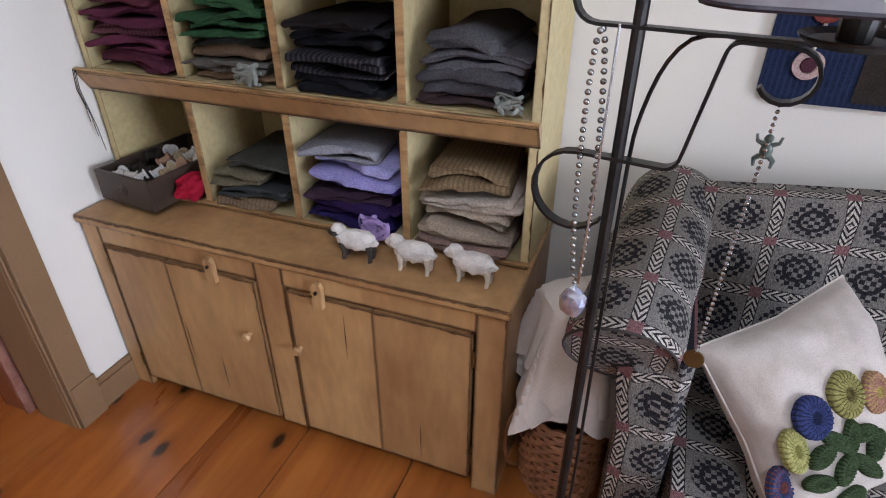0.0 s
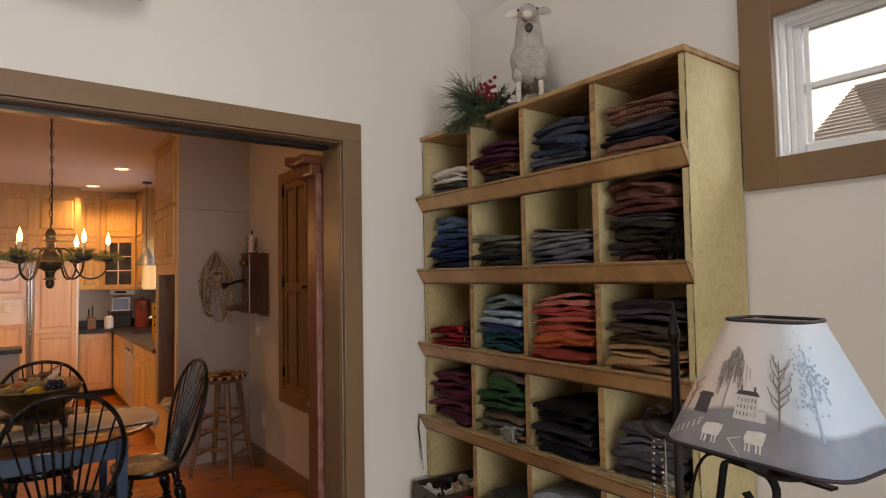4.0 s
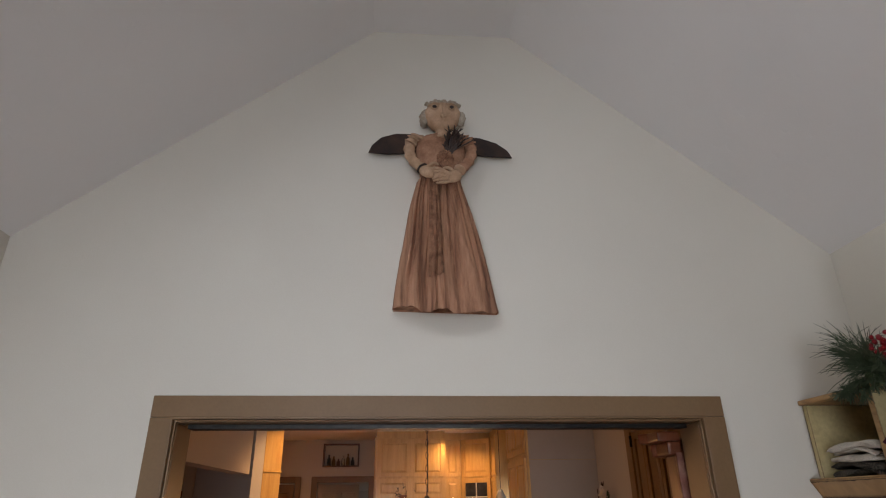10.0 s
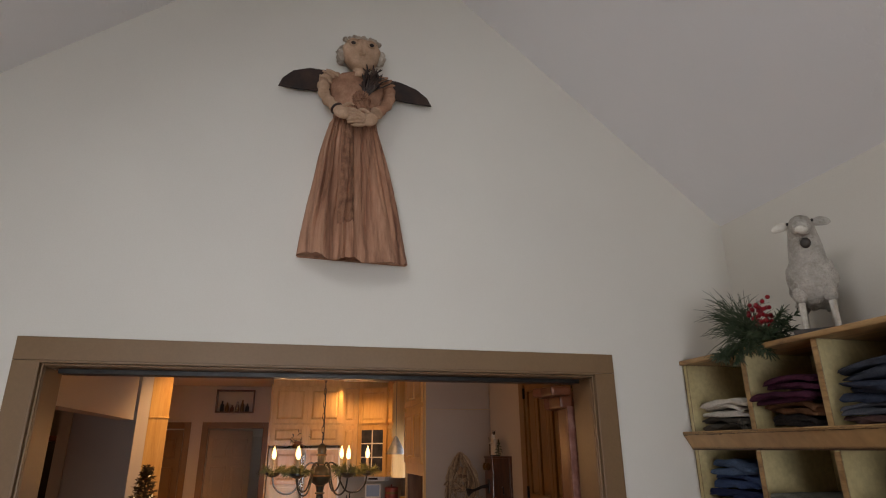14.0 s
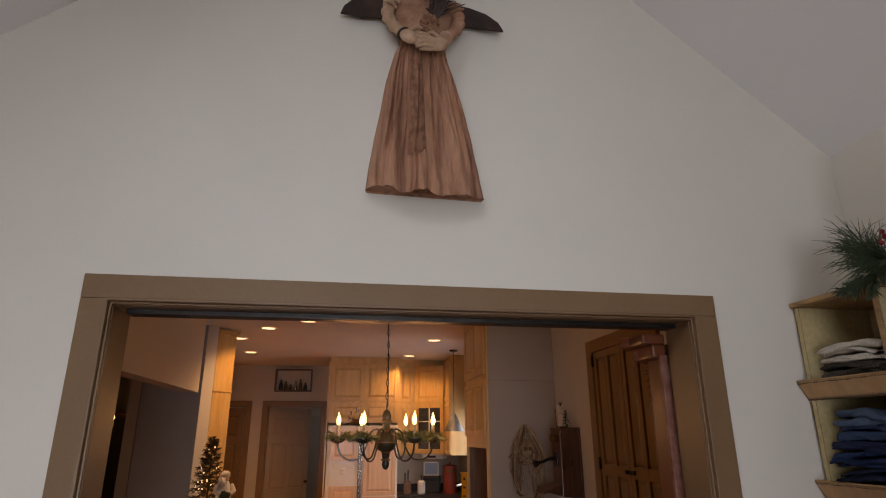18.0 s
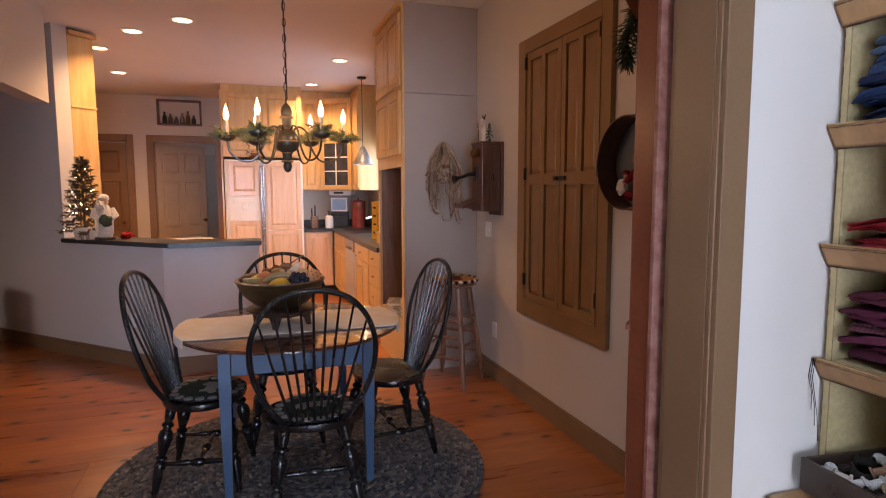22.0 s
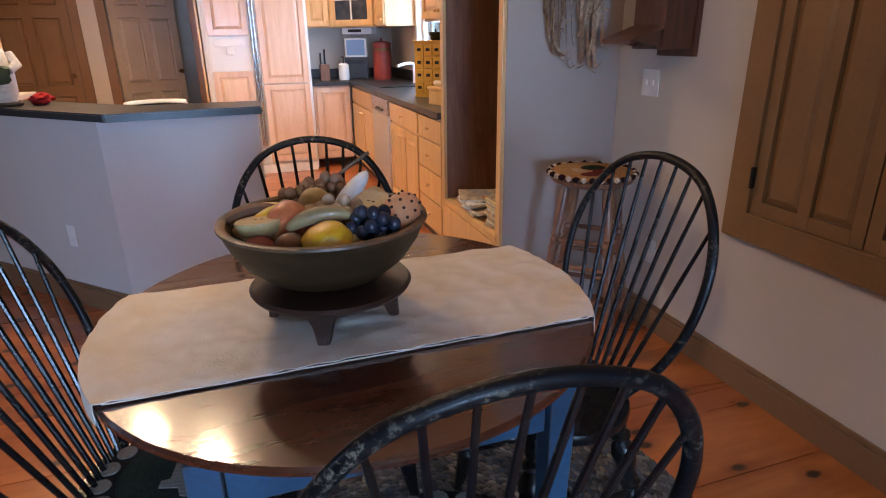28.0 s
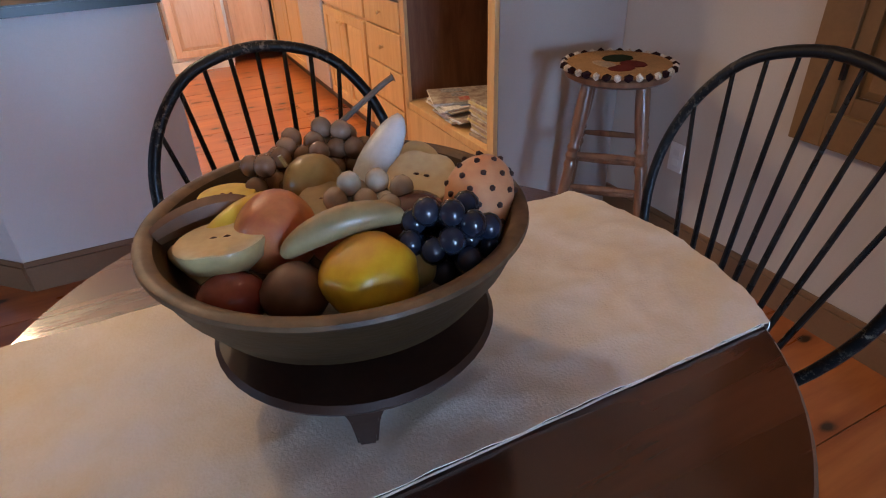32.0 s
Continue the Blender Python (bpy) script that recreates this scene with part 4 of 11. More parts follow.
solo("red_cloth", blob(B(), (0, 0, 0), (0.03, 0.06, 0.034), 5, 0.7, 4, 3), cloth_mat((0.36, 0.012, 0.03)), "Crumpled bright red cloth beside a wooden drawer", "cloth", pose(-1.055, 1.37, 0.682))
# ribbons, plastic bags and loose threads
MAT["plastic"] = glass("clear_plastic_bag", (0.85, 0.83, 0.84), 0.25)
MAT["lilac"] = M("lilac_ribbon", (0.42, 0.30, 0.55), (0.32, 0.22, 0.45), 9, 0.6)
MAT["greyrib"] = M("grey_green_ribbon", (0.22, 0.23, 0.20), (0.14, 0.15, 0.12), 9, 0.7)


def ribbon_heap(name, at, mat, label, seed, n=7, size=0.035, r=0.004):
    rnd = random.Random(seed)
    bm = B()
    for k in range(n):
        p = [Vector((rnd.uniform(-1, 1) * size, rnd.uniform(-0.3, 0.3) * size, rnd.uniform(0.15, 1.6) * size)) for _ in range(5)]
        tube(bm, smoothpath(p + [p[0]], 4), r, 5, True, 0.35)
    solo(name, bm, mat, label, "ribbon", pose(*at), kind="stuff")


ribbon_heap("ribbon_heap", (-0.775, 1.335, 0.998), "greyrib", "Tangled grey-green wool strips in a pigeonhole", 3, 9)
ribbon_heap("ribbon_heap", (-0.47, 1.33, 0.653), "lilac", "Tied lilac ribbon hanging on folded cloths", 8, 8, 0.04, 0.006)
ribbon_heap("ribbon_heap", (-0.15, 1.345, 0.998), "greyrib", "Curled grey wool strips in a pigeonhole", 12, 8, 0.03)
solo("plastic_bag", blob(B(), (0, 0, 0), (0.055, 0.04, 0.048), 9, 0.9, 5, 3), "plastic", "Crumpled clear plastic bag on a cupboard shelf", "plastic bag", pose(-0.155, 1.40, 1.655), smooth=False)
solo("plastic_bag", blob(B(), (0, 0, 0), (0.016, 0.04, 0.055), 14, 0.7, 5, 3), "plastic", "Crinkled clear plastic packet beside red cloths", "plastic bag", pose(-1.045, 1.40, 1.352), smooth=False)
bm = B()
for k in range(3):
    tube(bm, [(CX0 - 0.008 + 0.005 * k, SYF - 0.036, 0.993), (CX0 - 0.012 + 0.006 * k, SYF - 0.04, 0.94), (CX0 + 0.0 + 0.01 * k, SYF - 0.04, 0.90 - 0.03 * k), (CX0 + 0.012 * k, SYF - 0.038, 0.85 - 0.04 * k)], 0.0012, 4)
solo("loose_threads", bm, cloth_mat(BLK), "Dark threads hanging over a shelf edge", "thread")

# three small sheep in front of the shelves
MAT["wool_white"] = M("cream_fleece", (0.72, 0.68, 0.62), (0.58, 0.54, 0.48), 40, 0.9, 0.05, 0.9, 150, bdist=0.004)
MAT["sheepface"] = M("dark_painted_face", (0.05, 0.04, 0.035), None, 20, 0.6)


def small_sheep(face):
    bm = B()
    add(bm, blob(B(), (0, 0, 0.052), (0.052, 0.024, 0.026), 3, 0.25, 9, 3))
    add(bm, blob(B(), (-0.055, 0, 0.066), (0.020, 0.013, 0.014), 5, 0.15, 5, 2), 1 if face else 0)
    add(bm, blob(B(), (-0.047, 0, 0.075), (0.018, 0.015, 0.014), 6, 0.3, 9, 2), 0)
    for sx in (-0.034, 0.034):
        for sy in (-0.012, 0.012):
            add(bm, tube(B(), [(sx, sy, 0.045), (sx + 0.003, sy, 0.02), (sx, sy, 0.0)], [0.009, 0.006, 0.005], 7), 1)
    for s in (-1, 1):
        add(bm, blob(B(), (-0.05, s * 0.017, 0.07), (0.006, 0.009, 0.004), 2, 0, 1, 1), 1)
    return bm


for n, (x, y, face) in enumerate(((-0.485, 1.272, True), (-0.335, 1.272, False), (-0.19, 1.275, False))):
    ob = solo("sheep_figurine", small_sheep(face), ["wool_white", "sheepface" if face else "linen"], ("Small cream fleece sheep with a black face on the cupboard top" if face else "Small cream fleece sheep figurine on the cupboard top"), "figurine", pose(x, y, 0.628, 0, 0, (4, 0, -3)[n]), "sheep figurines")

# ---------------- iron floor lamp ----------------
PX, PY = 0.093, 0.985
lamp = thing("floor_lamp", "Black iron floor lamp with a painted paper shade", "floor lamp", pose(PX, PY, 0, 0, 0, -9))
part("pole", lathe(B(), [(0.0085, 0.02), (0.0085, 1.44)], 10), "iron", lamp)
part("finial", lathe(B(), [(0.006, 1.44), (0.011, 1.452), (0.0125, 1.463), (0.007, 1.485), (0.001, 1.525)], 10), "iron", lamp, "pointed iron finial")
for a in (0, 120, 240):
    c, s = math.cos(radians(a + 40)), math.sin(radians(a + 40))
    part("foot", tube(B(), smoothpath([(0, 0, 0.13), (0.06 * c, 0.06 * s, 0.10), (0.13 * c, 0.13 * s, 0.03), (0.17 * c, 0.17 * s, 0.006)], 4), 0.006, 6), "iron", lamp)


def strip(pts, half=0.0085, t=0.0022):
    """A flat iron strip along points in x, z; its width lies across y."""
    P = [Vector((x, 0, z)) for x, z in pts]
    loops = []
    for i, p in enumerate(P):
        d = (P[min(i + 1, len(P) - 1)] - P[max(i - 1, 0)]).normalized()
        nrm = Vector((-d.z, 0, d.x))
        loops.append([p + nrm * t + Vector((0, half, 0)), p + nrm * t - Vector((0, half, 0)), p - nrm * t - Vector((0, half, 0)), p - nrm * t + Vector((0, half, 0))])
    return rings(B(), loops)


UZ, LZ = 1.252, 1.085
part("upper_arm", strip(arc(-0.05, UZ + 0.03, 0.03, 40, 270, 12) + [(0.0, UZ), (0.2, UZ), (0.29, UZ)]), "iron", lamp, "flat iron arm with a curled end")
low = arc(-0.055, LZ - 0.058, 0.058, -40, -270, 14) + [(0.0, LZ), (0.058, LZ)] + arc(0.058, LZ + 0.02, 0.02, -90, -15, 5) + [(0.100, UZ - 0.022)] + arc(0.116, UZ - 0.020, 0.015, 165, 90, 5) + [(0.168, UZ - 0.006)] + arc(0.168, UZ - 0.036, 0.030, 90, -150, 12)
part("lower_arm", strip([Vector(p) for p in low]), "iron", lamp, "flat iron bracket ending in a hook")
SH0, SH1, SHC = 1.300, 1.503, (0.214, -0.012)
part("pan", lathe(B(), [(0.001, UZ + 0.003), (0.04, UZ + 0.003), (0.050, UZ + 0.010), (0.051, UZ + 0.013), (0.04, UZ + 0.008), (0.001, UZ + 0.007)], 20, Matrix.Translation((*SHC, 0))), "iron", lamp)
part("socket", lathe(B(), [(0.016, UZ + 0.008), (0.018, UZ + 0.03), (0.016, UZ + 0.06), (0.010, UZ + 0.07)], 12, Matrix.Translation((*SHC, 0))), "iron", lamp)


def rrect(hx, hy, r, n=5):
    out = []
    for cx, cy, a in ((hx - r, hy - r, 0), (-hx + r, hy - r, 90), (-hx + r, -hy + r, 180), (hx - r, -hy + r, 270)):
        out += [(cx + r * math.cos(radians(a + 90 * k / n)), cy + r * math.sin(radians(a + 90 * k / n))) for k in range(n + 1)]
    return out


m, nt, p = start_mat("painted_paper_shade")
tc = nt.nodes.new("ShaderNodeTexCoord")
sep = nt.nodes.new("ShaderNodeSeparateXYZ")
nt.links.new(tc.outputs["Object"], sep.inputs[0])
wav = math_(nt, "MULTIPLY", math_(nt, "SINE", math_(nt, "MULTIPLY_ADD", sep.outputs[0], 26.0, 1.5)), 0.011)
hgt = math_(nt, "SUBTRACT", sep.outputs[2], math_(nt, "ADD", wav, math_(nt, "MULTIPLY", noise_(nt, tc.outputs["Object"], 14, 3), 0.010)))
hill = ramp(nt, math_(nt, "MULTIPLY_ADD", hgt, 20.0, -0.66), [(0.40, (1, 1, 1)), (0.56, (0, 0, 0))])
# paper colour runs from orange at the left to blue at the right
dusk = ramp(nt, math_(nt, "MULTIPLY_ADD", sep.outputs[0], 4.2, 0.62), [(0.0, (0.50, 0.28, 0.17)), (0.34, (0.60, 0.46, 0.36)), (0.62, (0.62, 0.56, 0.51)), (1.0, (0.38, 0.50, 0.60))])
paper = mixc(nt, math_(nt, "MULTIPLY", noise_(nt, tc.outputs["Object"], 9, 4), 0.35), dusk, (0.80, 0.76, 0.71))
ground_a = ramp(nt, math_(nt, "MULTIPLY_ADD", sep.outputs[0], 4.2, 0.5), [(0.2, (0.15, 0.12, 0.12)), (0.75, (0.17, 0.165, 0.18)), (1.0, (0.12, 0.20, 0.28))])
col = mixc(nt, hill, paper, mixc(nt, noise_(nt, tc.outputs["Object"], 30, 4), ground_a, (0.30, 0.285, 0.30)))
nt.links.new(col, p.inputs["Base Color"])
p.inputs["Roughness"].default_value = 0.75
MAT["shade"] = m



def shade_loop(t, out=0.0):
    z = SH0 + (SH1 - SH0) * t
    return [Vector((x, y, z - SH0)) for x, y in rrect(0.147 * (1 - t) + 0.064 * t + out, 0.118 * (1 - t) + 0.050 * t + out, 0.05 * (1 - t) + 0.03 * t)]


bm = B()
rings(bm, [shade_loop(0), shade_loop(0.5), shade_loop(1), shade_loop(1, -0.002), shade_loop(0.5, -0.002), shade_loop(0, -0.002), shade_loop(0)], cap=False)
shade = part("shade", bm, "shade", lamp, "cream paper shade painted with a farm scene", True)
shade.matrix_basis = pose(*SHC, SH0, 0, 0, 4)
for t, r in ((0, 0.003), (1, 0.003)):
    lp = shade_loop(t)
    part("binding", tube(B(), lp + [lp[0], lp[1]], r, 6, False), M("dark_shade_binding", (0.03, 0.022, 0.03)), shade, "dark binding")


def on_shade(u, v, out=0.0012):
    """A point on the front of the shade, wrapped round its right corner; u along it, v up it (0 to 1)."""
    hx, hy, r = 0.147 * (1 - v) + 0.064 * v, 0.118 * (1 - v) + 0.050 * v, 0.05 * (1 - v) + 0.03 * v
    x = u * hx
    turn = abs(x) - (hx - r)
    if turn <= 0:
        return Vector((x, -hy - out, (SH1 - SH0) * v))
    a = min(turn / r, 1.75)
    return Vector((math.copysign(hx - r + (r + out) * math.sin(min(a, 1.5)), x), -hy + r - (r + out) * math.cos(min(a, 1.5)), (SH1 - SH0) * v))


def decal(bm, pts):
    a = [bm.verts.new(on_shade(u, v)) for u, v in pts]
    b = [bm.verts.new(on_shade(u, v, 0.0002)) for u, v in pts]
    bm.faces.new(a), bm.faces.new(b[::-1])
    for i in range(len(a)):
        j = (i + 1) % len(a)
        bm.faces.new((a[i], a[j], b[j], b[i]))


DARKP, WHITEP, TREEP = M("dark_house_paint", (0.07, 0.06, 0.06)), M("white_house_paint", (0.66, 0.62, 0.57)), M("tree_paint", (0.25, 0.19, 0.165))
BLUEP = M("pale_blue_leaf_paint", (0.30, 0.40, 0.48), (0.24, 0.33, 0.41))


def quads(name, mat, shapes, label):
    """One painted figure made of flat patches on the shade."""
    bm = B()
    for q in shapes:
        decal(bm, q)
    part(name, bm, mat, shade, label)


def rect(u0, v0, u1, v1):
    return [(u0, v0), (u1, v0), (u1, v1), (u0, v1)]


def twig(u0, v0, u1, v1, w):
    d = Vector((u1 - u0, v1 - v0)).normalized()
    n = Vector((-d.y, d.x)) * w
    return [(u0 - n.x, v0 - n.y), (u1 - n.x * 0.4, v1 - n.y * 0.4), (u1 + n.x * 0.4, v1 + n.y * 0.4), (u0 + n.x, v0 + n.y)]


quads("painted_house", WHITEP, [rect(-0.12, 0.275, 0.19, 0.45), rect(0.195, 0.275, 0.29, 0.35)], "white painted farmhouse")
quads("painted_windows", DARKP, [rect(-0.09 + 0.047 * k, 0.305 + 0.05 * r, -0.075 + 0.047 * k, 0.33 + 0.05 * r) for r in range(3) for k in range(6)], "dark painted windows")
quads("painted_roof", DARKP, [[(-0.14, 0.451), (0.21, 0.451), (0.16, 0.482), (-0.09, 0.482)], rect(-0.08, 0.483, -0.055, 0.515), rect(0.12, 0.483, 0.145, 0.515)], "dark painted roof")
quads("painted_barn", DARKP, [rect(-0.66, 0.27, -0.48, 0.40), [(-0.69, 0.40), (-0.45, 0.40), (-0.48, 0.43), (-0.64, 0.43)]], "dark painted barn")
for x in (-0.46, 0.06):
    quads("painted_sheep", WHITEP, [[(x, 0.12), (x + 0.20, 0.12), (x + 0.23, 0.17), (x + 0.24, 0.21), (x + 0.18, 0.215), (x + 0.02, 0.205), (x - 0.01, 0.16)]] + [rect(x + dx, 0.065, x + dx + 0.018, 0.12) for dx in (0.01, 0.05, 0.13, 0.17)], "white painted sheep")
fence = [twig(-0.93, 0.06, -0.50, 0.235, 0.005), twig(-0.93, 0.03, -0.50, 0.205, 0.005)]
fence += [twig(-0.90 + 0.06 * k, 0.03 + 0.024 * k, -0.90 + 0.06 * k, 0.085 + 0.024 * k, 0.006) for k in range(7)]
quads("painted_fence", WHITEP, fence, "pale painted fence")
quads("painted_fence", WHITEP, [twig(-0.14, 0.12, 0.02, 0.155, 0.005), twig(-0.14, 0.125, 0.06, 0.0, 0.005)], "pale painted fence")
trnd = random.Random(31)
willow = [twig(-0.30, 0.28, -0.255, 0.70, 0.011)] + [twig(-0.27, 0.52, -0.36, 0.68, 0.006), twig(-0.265, 0.56, -0.17, 0.70, 0.006)]
for k in range(120):
    uu = -0.26 + trnd.gauss(0, 0.105)
    vv = trnd.uniform(0.66, 0.84) - abs(uu + 0.26) * 0.7
    willow.append(twig(uu, vv, uu + math.copysign(trnd.uniform(0, 0.03), uu + 0.26), vv - trnd.uniform(0.05, 0.16), trnd.uniform(0.002, 0.006)))
quads("painted_willow", M("willow_paint", (0.33, 0.28, 0.25)), willow, "brown painted willow tree")
bare = [twig(0.46, 0.24, 0.49, 0.72, 0.011)]
for k in range(13):
    v0 = 0.38 + 0.024 * k
    sgn = 1 if k % 2 else -1
    u0 = 0.467 + 0.03 * (v0 - 0.24) / 0.5
    u1, v1 = u0 + sgn * trnd.uniform(0.08, 0.17), v0 + trnd.uniform(0.04, 0.11)
    bare += [twig(u0, v0, u1, v1, 0.006), twig(u1, v1, u1 + sgn * trnd.uniform(-0.02, 0.05), v1 + trnd.uniform(0.03, 0.07), 0.004)]
quads("painted_tree", TREEP, bare, "brown painted bare tree")
quads("painted_sapling", M("rust_sapling_paint", (0.36, 0.20, 0.11)), [twig(-0.80, 0.25, -0.77, 0.50, 0.009)] + [twig(-0.79, 0.36 + 0.04 * k, -0.79 + (0.09 if k % 2 else -0.08), 0.42 + 0.04 * k, 0.006) for k in range(4)], "rust painted sapling")
puff = []
for k in range(150):
    uu, vv = 0.90 + trnd.gauss(0, 0.10), 0.60 + trnd.gauss(0, 0.10)
    puff.append([(uu + 0.013 * math.cos(a_), vv + 0.011 * math.sin(a_)) for a_ in (0.3, 1.4, 2.6, 3.7, 5.0)])
puff.append(twig(0.90, 0.22, 0.90, 0.56, 0.014))
quads("painted_blue_tree", BLUEP, puff, "pale blue painted tree")
part("cord", tube(B(), smoothpath([(0.15, 0.004, UZ - 0.006), (0.06, 0.008, UZ - 0.01), (0.02, 0.008, UZ - 0.1), (0.013, 0.012, 1.0), (0.016, 0.014, 0.5), (0.02, 0.03, 0.05), (0.1, 0.1, 0.008)], 5), 0.003, 6), "iron", lamp, "black electric cord")

# necklaces and ornaments that hang on the lamp
MAT["bead"] = M("silver_beads", (0.35, 0.34, 0.33), (0.22, 0.21, 0.2), 40, 0.25, 0.08, 0.0, metal=0.9)
MAT["crystal"] = M("cut_crystal", (0.74, 0.78, 0.88), (0.34, 0.40, 0.62), 55, 0.10, 0.05, 0.0, metal=0.75)
LM = lamp.matrix_basis
nk = thing("bead_necklace", "Dark silver bead necklace with a clear crystal drop on the lamp", "necklace", LM)
scatter("bead", pea(0.0043), "bead", nk, [Matrix.Translation((-0.04 + s * 0.010 * math.sin(k / 29 * math.pi) ** 0.5 + 0.012 * k / 29, -0.014 + s * 0.006, UZ - 0.005 - 0.36 * k / 29)) for s in (-1, 1) for k in range(30)])
part("chain", tube(B(), [(-0.02, -0.012, UZ + 0.003), (-0.02, -0.014, UZ - 0.2), (-0.024, -0.013, UZ - 0.37)], 0.0018, 5), "steel", nk)
part("crystal_drop", blob(B(), (-0.028, -0.014, UZ - 0.405), (0.022, 0.014, 0.029), 3, 0.25, 4, 2), "crystal", nk, "clear heart-shaped crystal")
nk = thing("pendant_chain", "Thin silver chain with a green stone frog hung on the lamp", "necklace", LM)
for k in range(46):
    bm = B()
    bmesh.ops.create_icosphere(bm, subdivisions=1, radius=0.0030, matrix=Matrix.Translation((0.168 - 0.0002 * k, -0.002 - 0.0012 * k, UZ - 0.068 - 0.0072 * k)))
    if k == 0:
        chain_bm = bm
    else:
        add(chain_bm, bm)
part("chain", chain_bm, "steel", nk)
MAT["jade"] = M("grey_green_stone", (0.05, 0.075, 0.062), (0.13, 0.16, 0.14), 30, 0.3)
frog = B()
blob(frog, (0.168, -0.006, UZ - 0.130), (0.012, 0.008, 0.020), 4, 0.2, 6, 2)
blob(frog, (0.168, -0.007, UZ - 0.106), (0.009, 0.008, 0.009), 5, 0.1, 6, 2)
for sx in (-1, 1):
    tube(frog, [(0.168 + sx * 0.008, -0.006, UZ - 0.118), (0.168 + sx * 0.019, -0.007, UZ - 0.113), (0.168 + sx * 0.022, -0.008, UZ - 0.100)], [0.005, 0.004, 0.003], 6)
    tube(frog, [(0.168 + sx * 0.008, -0.006, UZ - 0.142), (0.168 + sx * 0.017, -0.007, UZ - 0.150), (0.168 + sx * 0.015, -0.008, UZ - 0.164)], [0.006, 0.005, 0.003], 6)
frog.transform(Matrix.Translation((0.168, -0.006, UZ - 0.105)) @ Matrix.Scale(0.6, 4) @ Matrix.Translation((-0.168, 0.006, 0.105 - UZ)))
part("green_ornament", frog, "jade", nk, "grey-green stone frog", True)
part("medal", lathe(B(), [(0.013, -0.002), (0.014, 0), (0.013, 0.002)], 14, Matrix.Translation((0.158, -0.058, UZ - 0.405)) @ Matrix.Rotation(radians(80), 4, "X")), "brass", nk, "round dark medal")

# ---------------- woven-coverlet sofa ----------------


def coverlet():
    """Grey weave with cream chevron bands, pink squares and dark dotted medallions; reads the UV in metres."""
    m, nt, p = start_mat("woven_coverlet")
    uv = nt.nodes.new("ShaderNodeUVMap")
    sp = nt.nodes.new("ShaderNodeSeparateXYZ")
    nt.links.new(uv.outputs[0], sp.inputs[0])
    T = 0.135
    u = math_(nt, "FRACT", math_(nt, "DIVIDE", sp.outputs[0], T))
    v = math_(nt, "FRACT", math_(nt, "DIVIDE", sp.outputs[1], T))
    bu = math_(nt, "LESS_THAN", u, 0.19)
    bv = math_(nt, "LESS_THAN", v, 0.19)

    def band(a, b):
        w = math_(nt, "ABSOLUTE", math_(nt, "SUBTRACT", a, 0.095))
        flip = math_(nt, "SUBTRACT", math_(nt, "MULTIPLY", math_(nt, "GREATER_THAN", b, 0.595), 2.0), 1.0)
        ph = math_(nt, "FRACT", math_(nt, "MULTIPLY_ADD", w, 14.0, math_(nt, "MULTIPLY", math_(nt, "MULTIPLY", b, 8.0), flip)))
        return math_(nt, "MULTIPLY", math_(nt, "GREATER_THAN", ph, 0.46), math_(nt, "LESS_THAN", w, 0.082))

    cu, cv = band(u, v), band(v, u)
    du, dv = math_(nt, "SUBTRACT", u, 0.595), math_(nt, "SUBTRACT", v, 0.595)
    r = math_(nt, "SQRT", math_(nt, "ADD", math_(nt, "MULTIPLY", du, du), math_(nt, "MULTIPLY", dv, dv)))
    ck = nt.nodes.new("ShaderNodeTexChecker")
    ck.inputs["Scale"].default_value = 13 / T / 1.0
    nt.links.new(uv.outputs[0], ck.inputs["Vector"])
    ring = math_(nt, "MULTIPLY", math_(nt, "LESS_THAN", r, 0.34), math_(nt, "GREATER_THAN", math_(nt, "ADD", ck.outputs["Fac"], math_(nt, "LESS_THAN", math_(nt, "ABSOLUTE", math_(nt, "SUBTRACT", r, 0.19)), 0.028)), 0.5))
    grey, cream, dark, pink = (0.150, 0.138, 0.124), (0.37, 0.33, 0.285), (0.017, 0.016, 0.019), (0.17, 0.080, 0.082)
    col = mixc(nt, ring, grey, dark)
    col = mixc(nt, bu, col, mixc(nt, cu, dark, cream))
    col = mixc(nt, bv, col, mixc(nt, cv, dark, cream))
    col = mixc(nt, math_(nt, "MULTIPLY", bu, bv), col, pink)
    weave = noise_(nt, coords(nt, (1, 1, 0.35)), 420, 2)
    col = mixc(nt, 0.85, col, ramp(nt, weave, [(0.32, (0.18, 0.18, 0.18)), (0.68, (0.80, 0.80, 0.80))]), "OVERLAY")
    nt.links.new(col, p.inputs["Base Color"])
    p.inputs["Roughness"].default_value = 0.9
    p.inputs["Specular IOR Level"].default_value = 0.1
    nt.links.new(bump_(nt, weave, 0.5, 0.002), p.inputs["Normal"])
    return m


MAT["coverlet"] = coverlet()


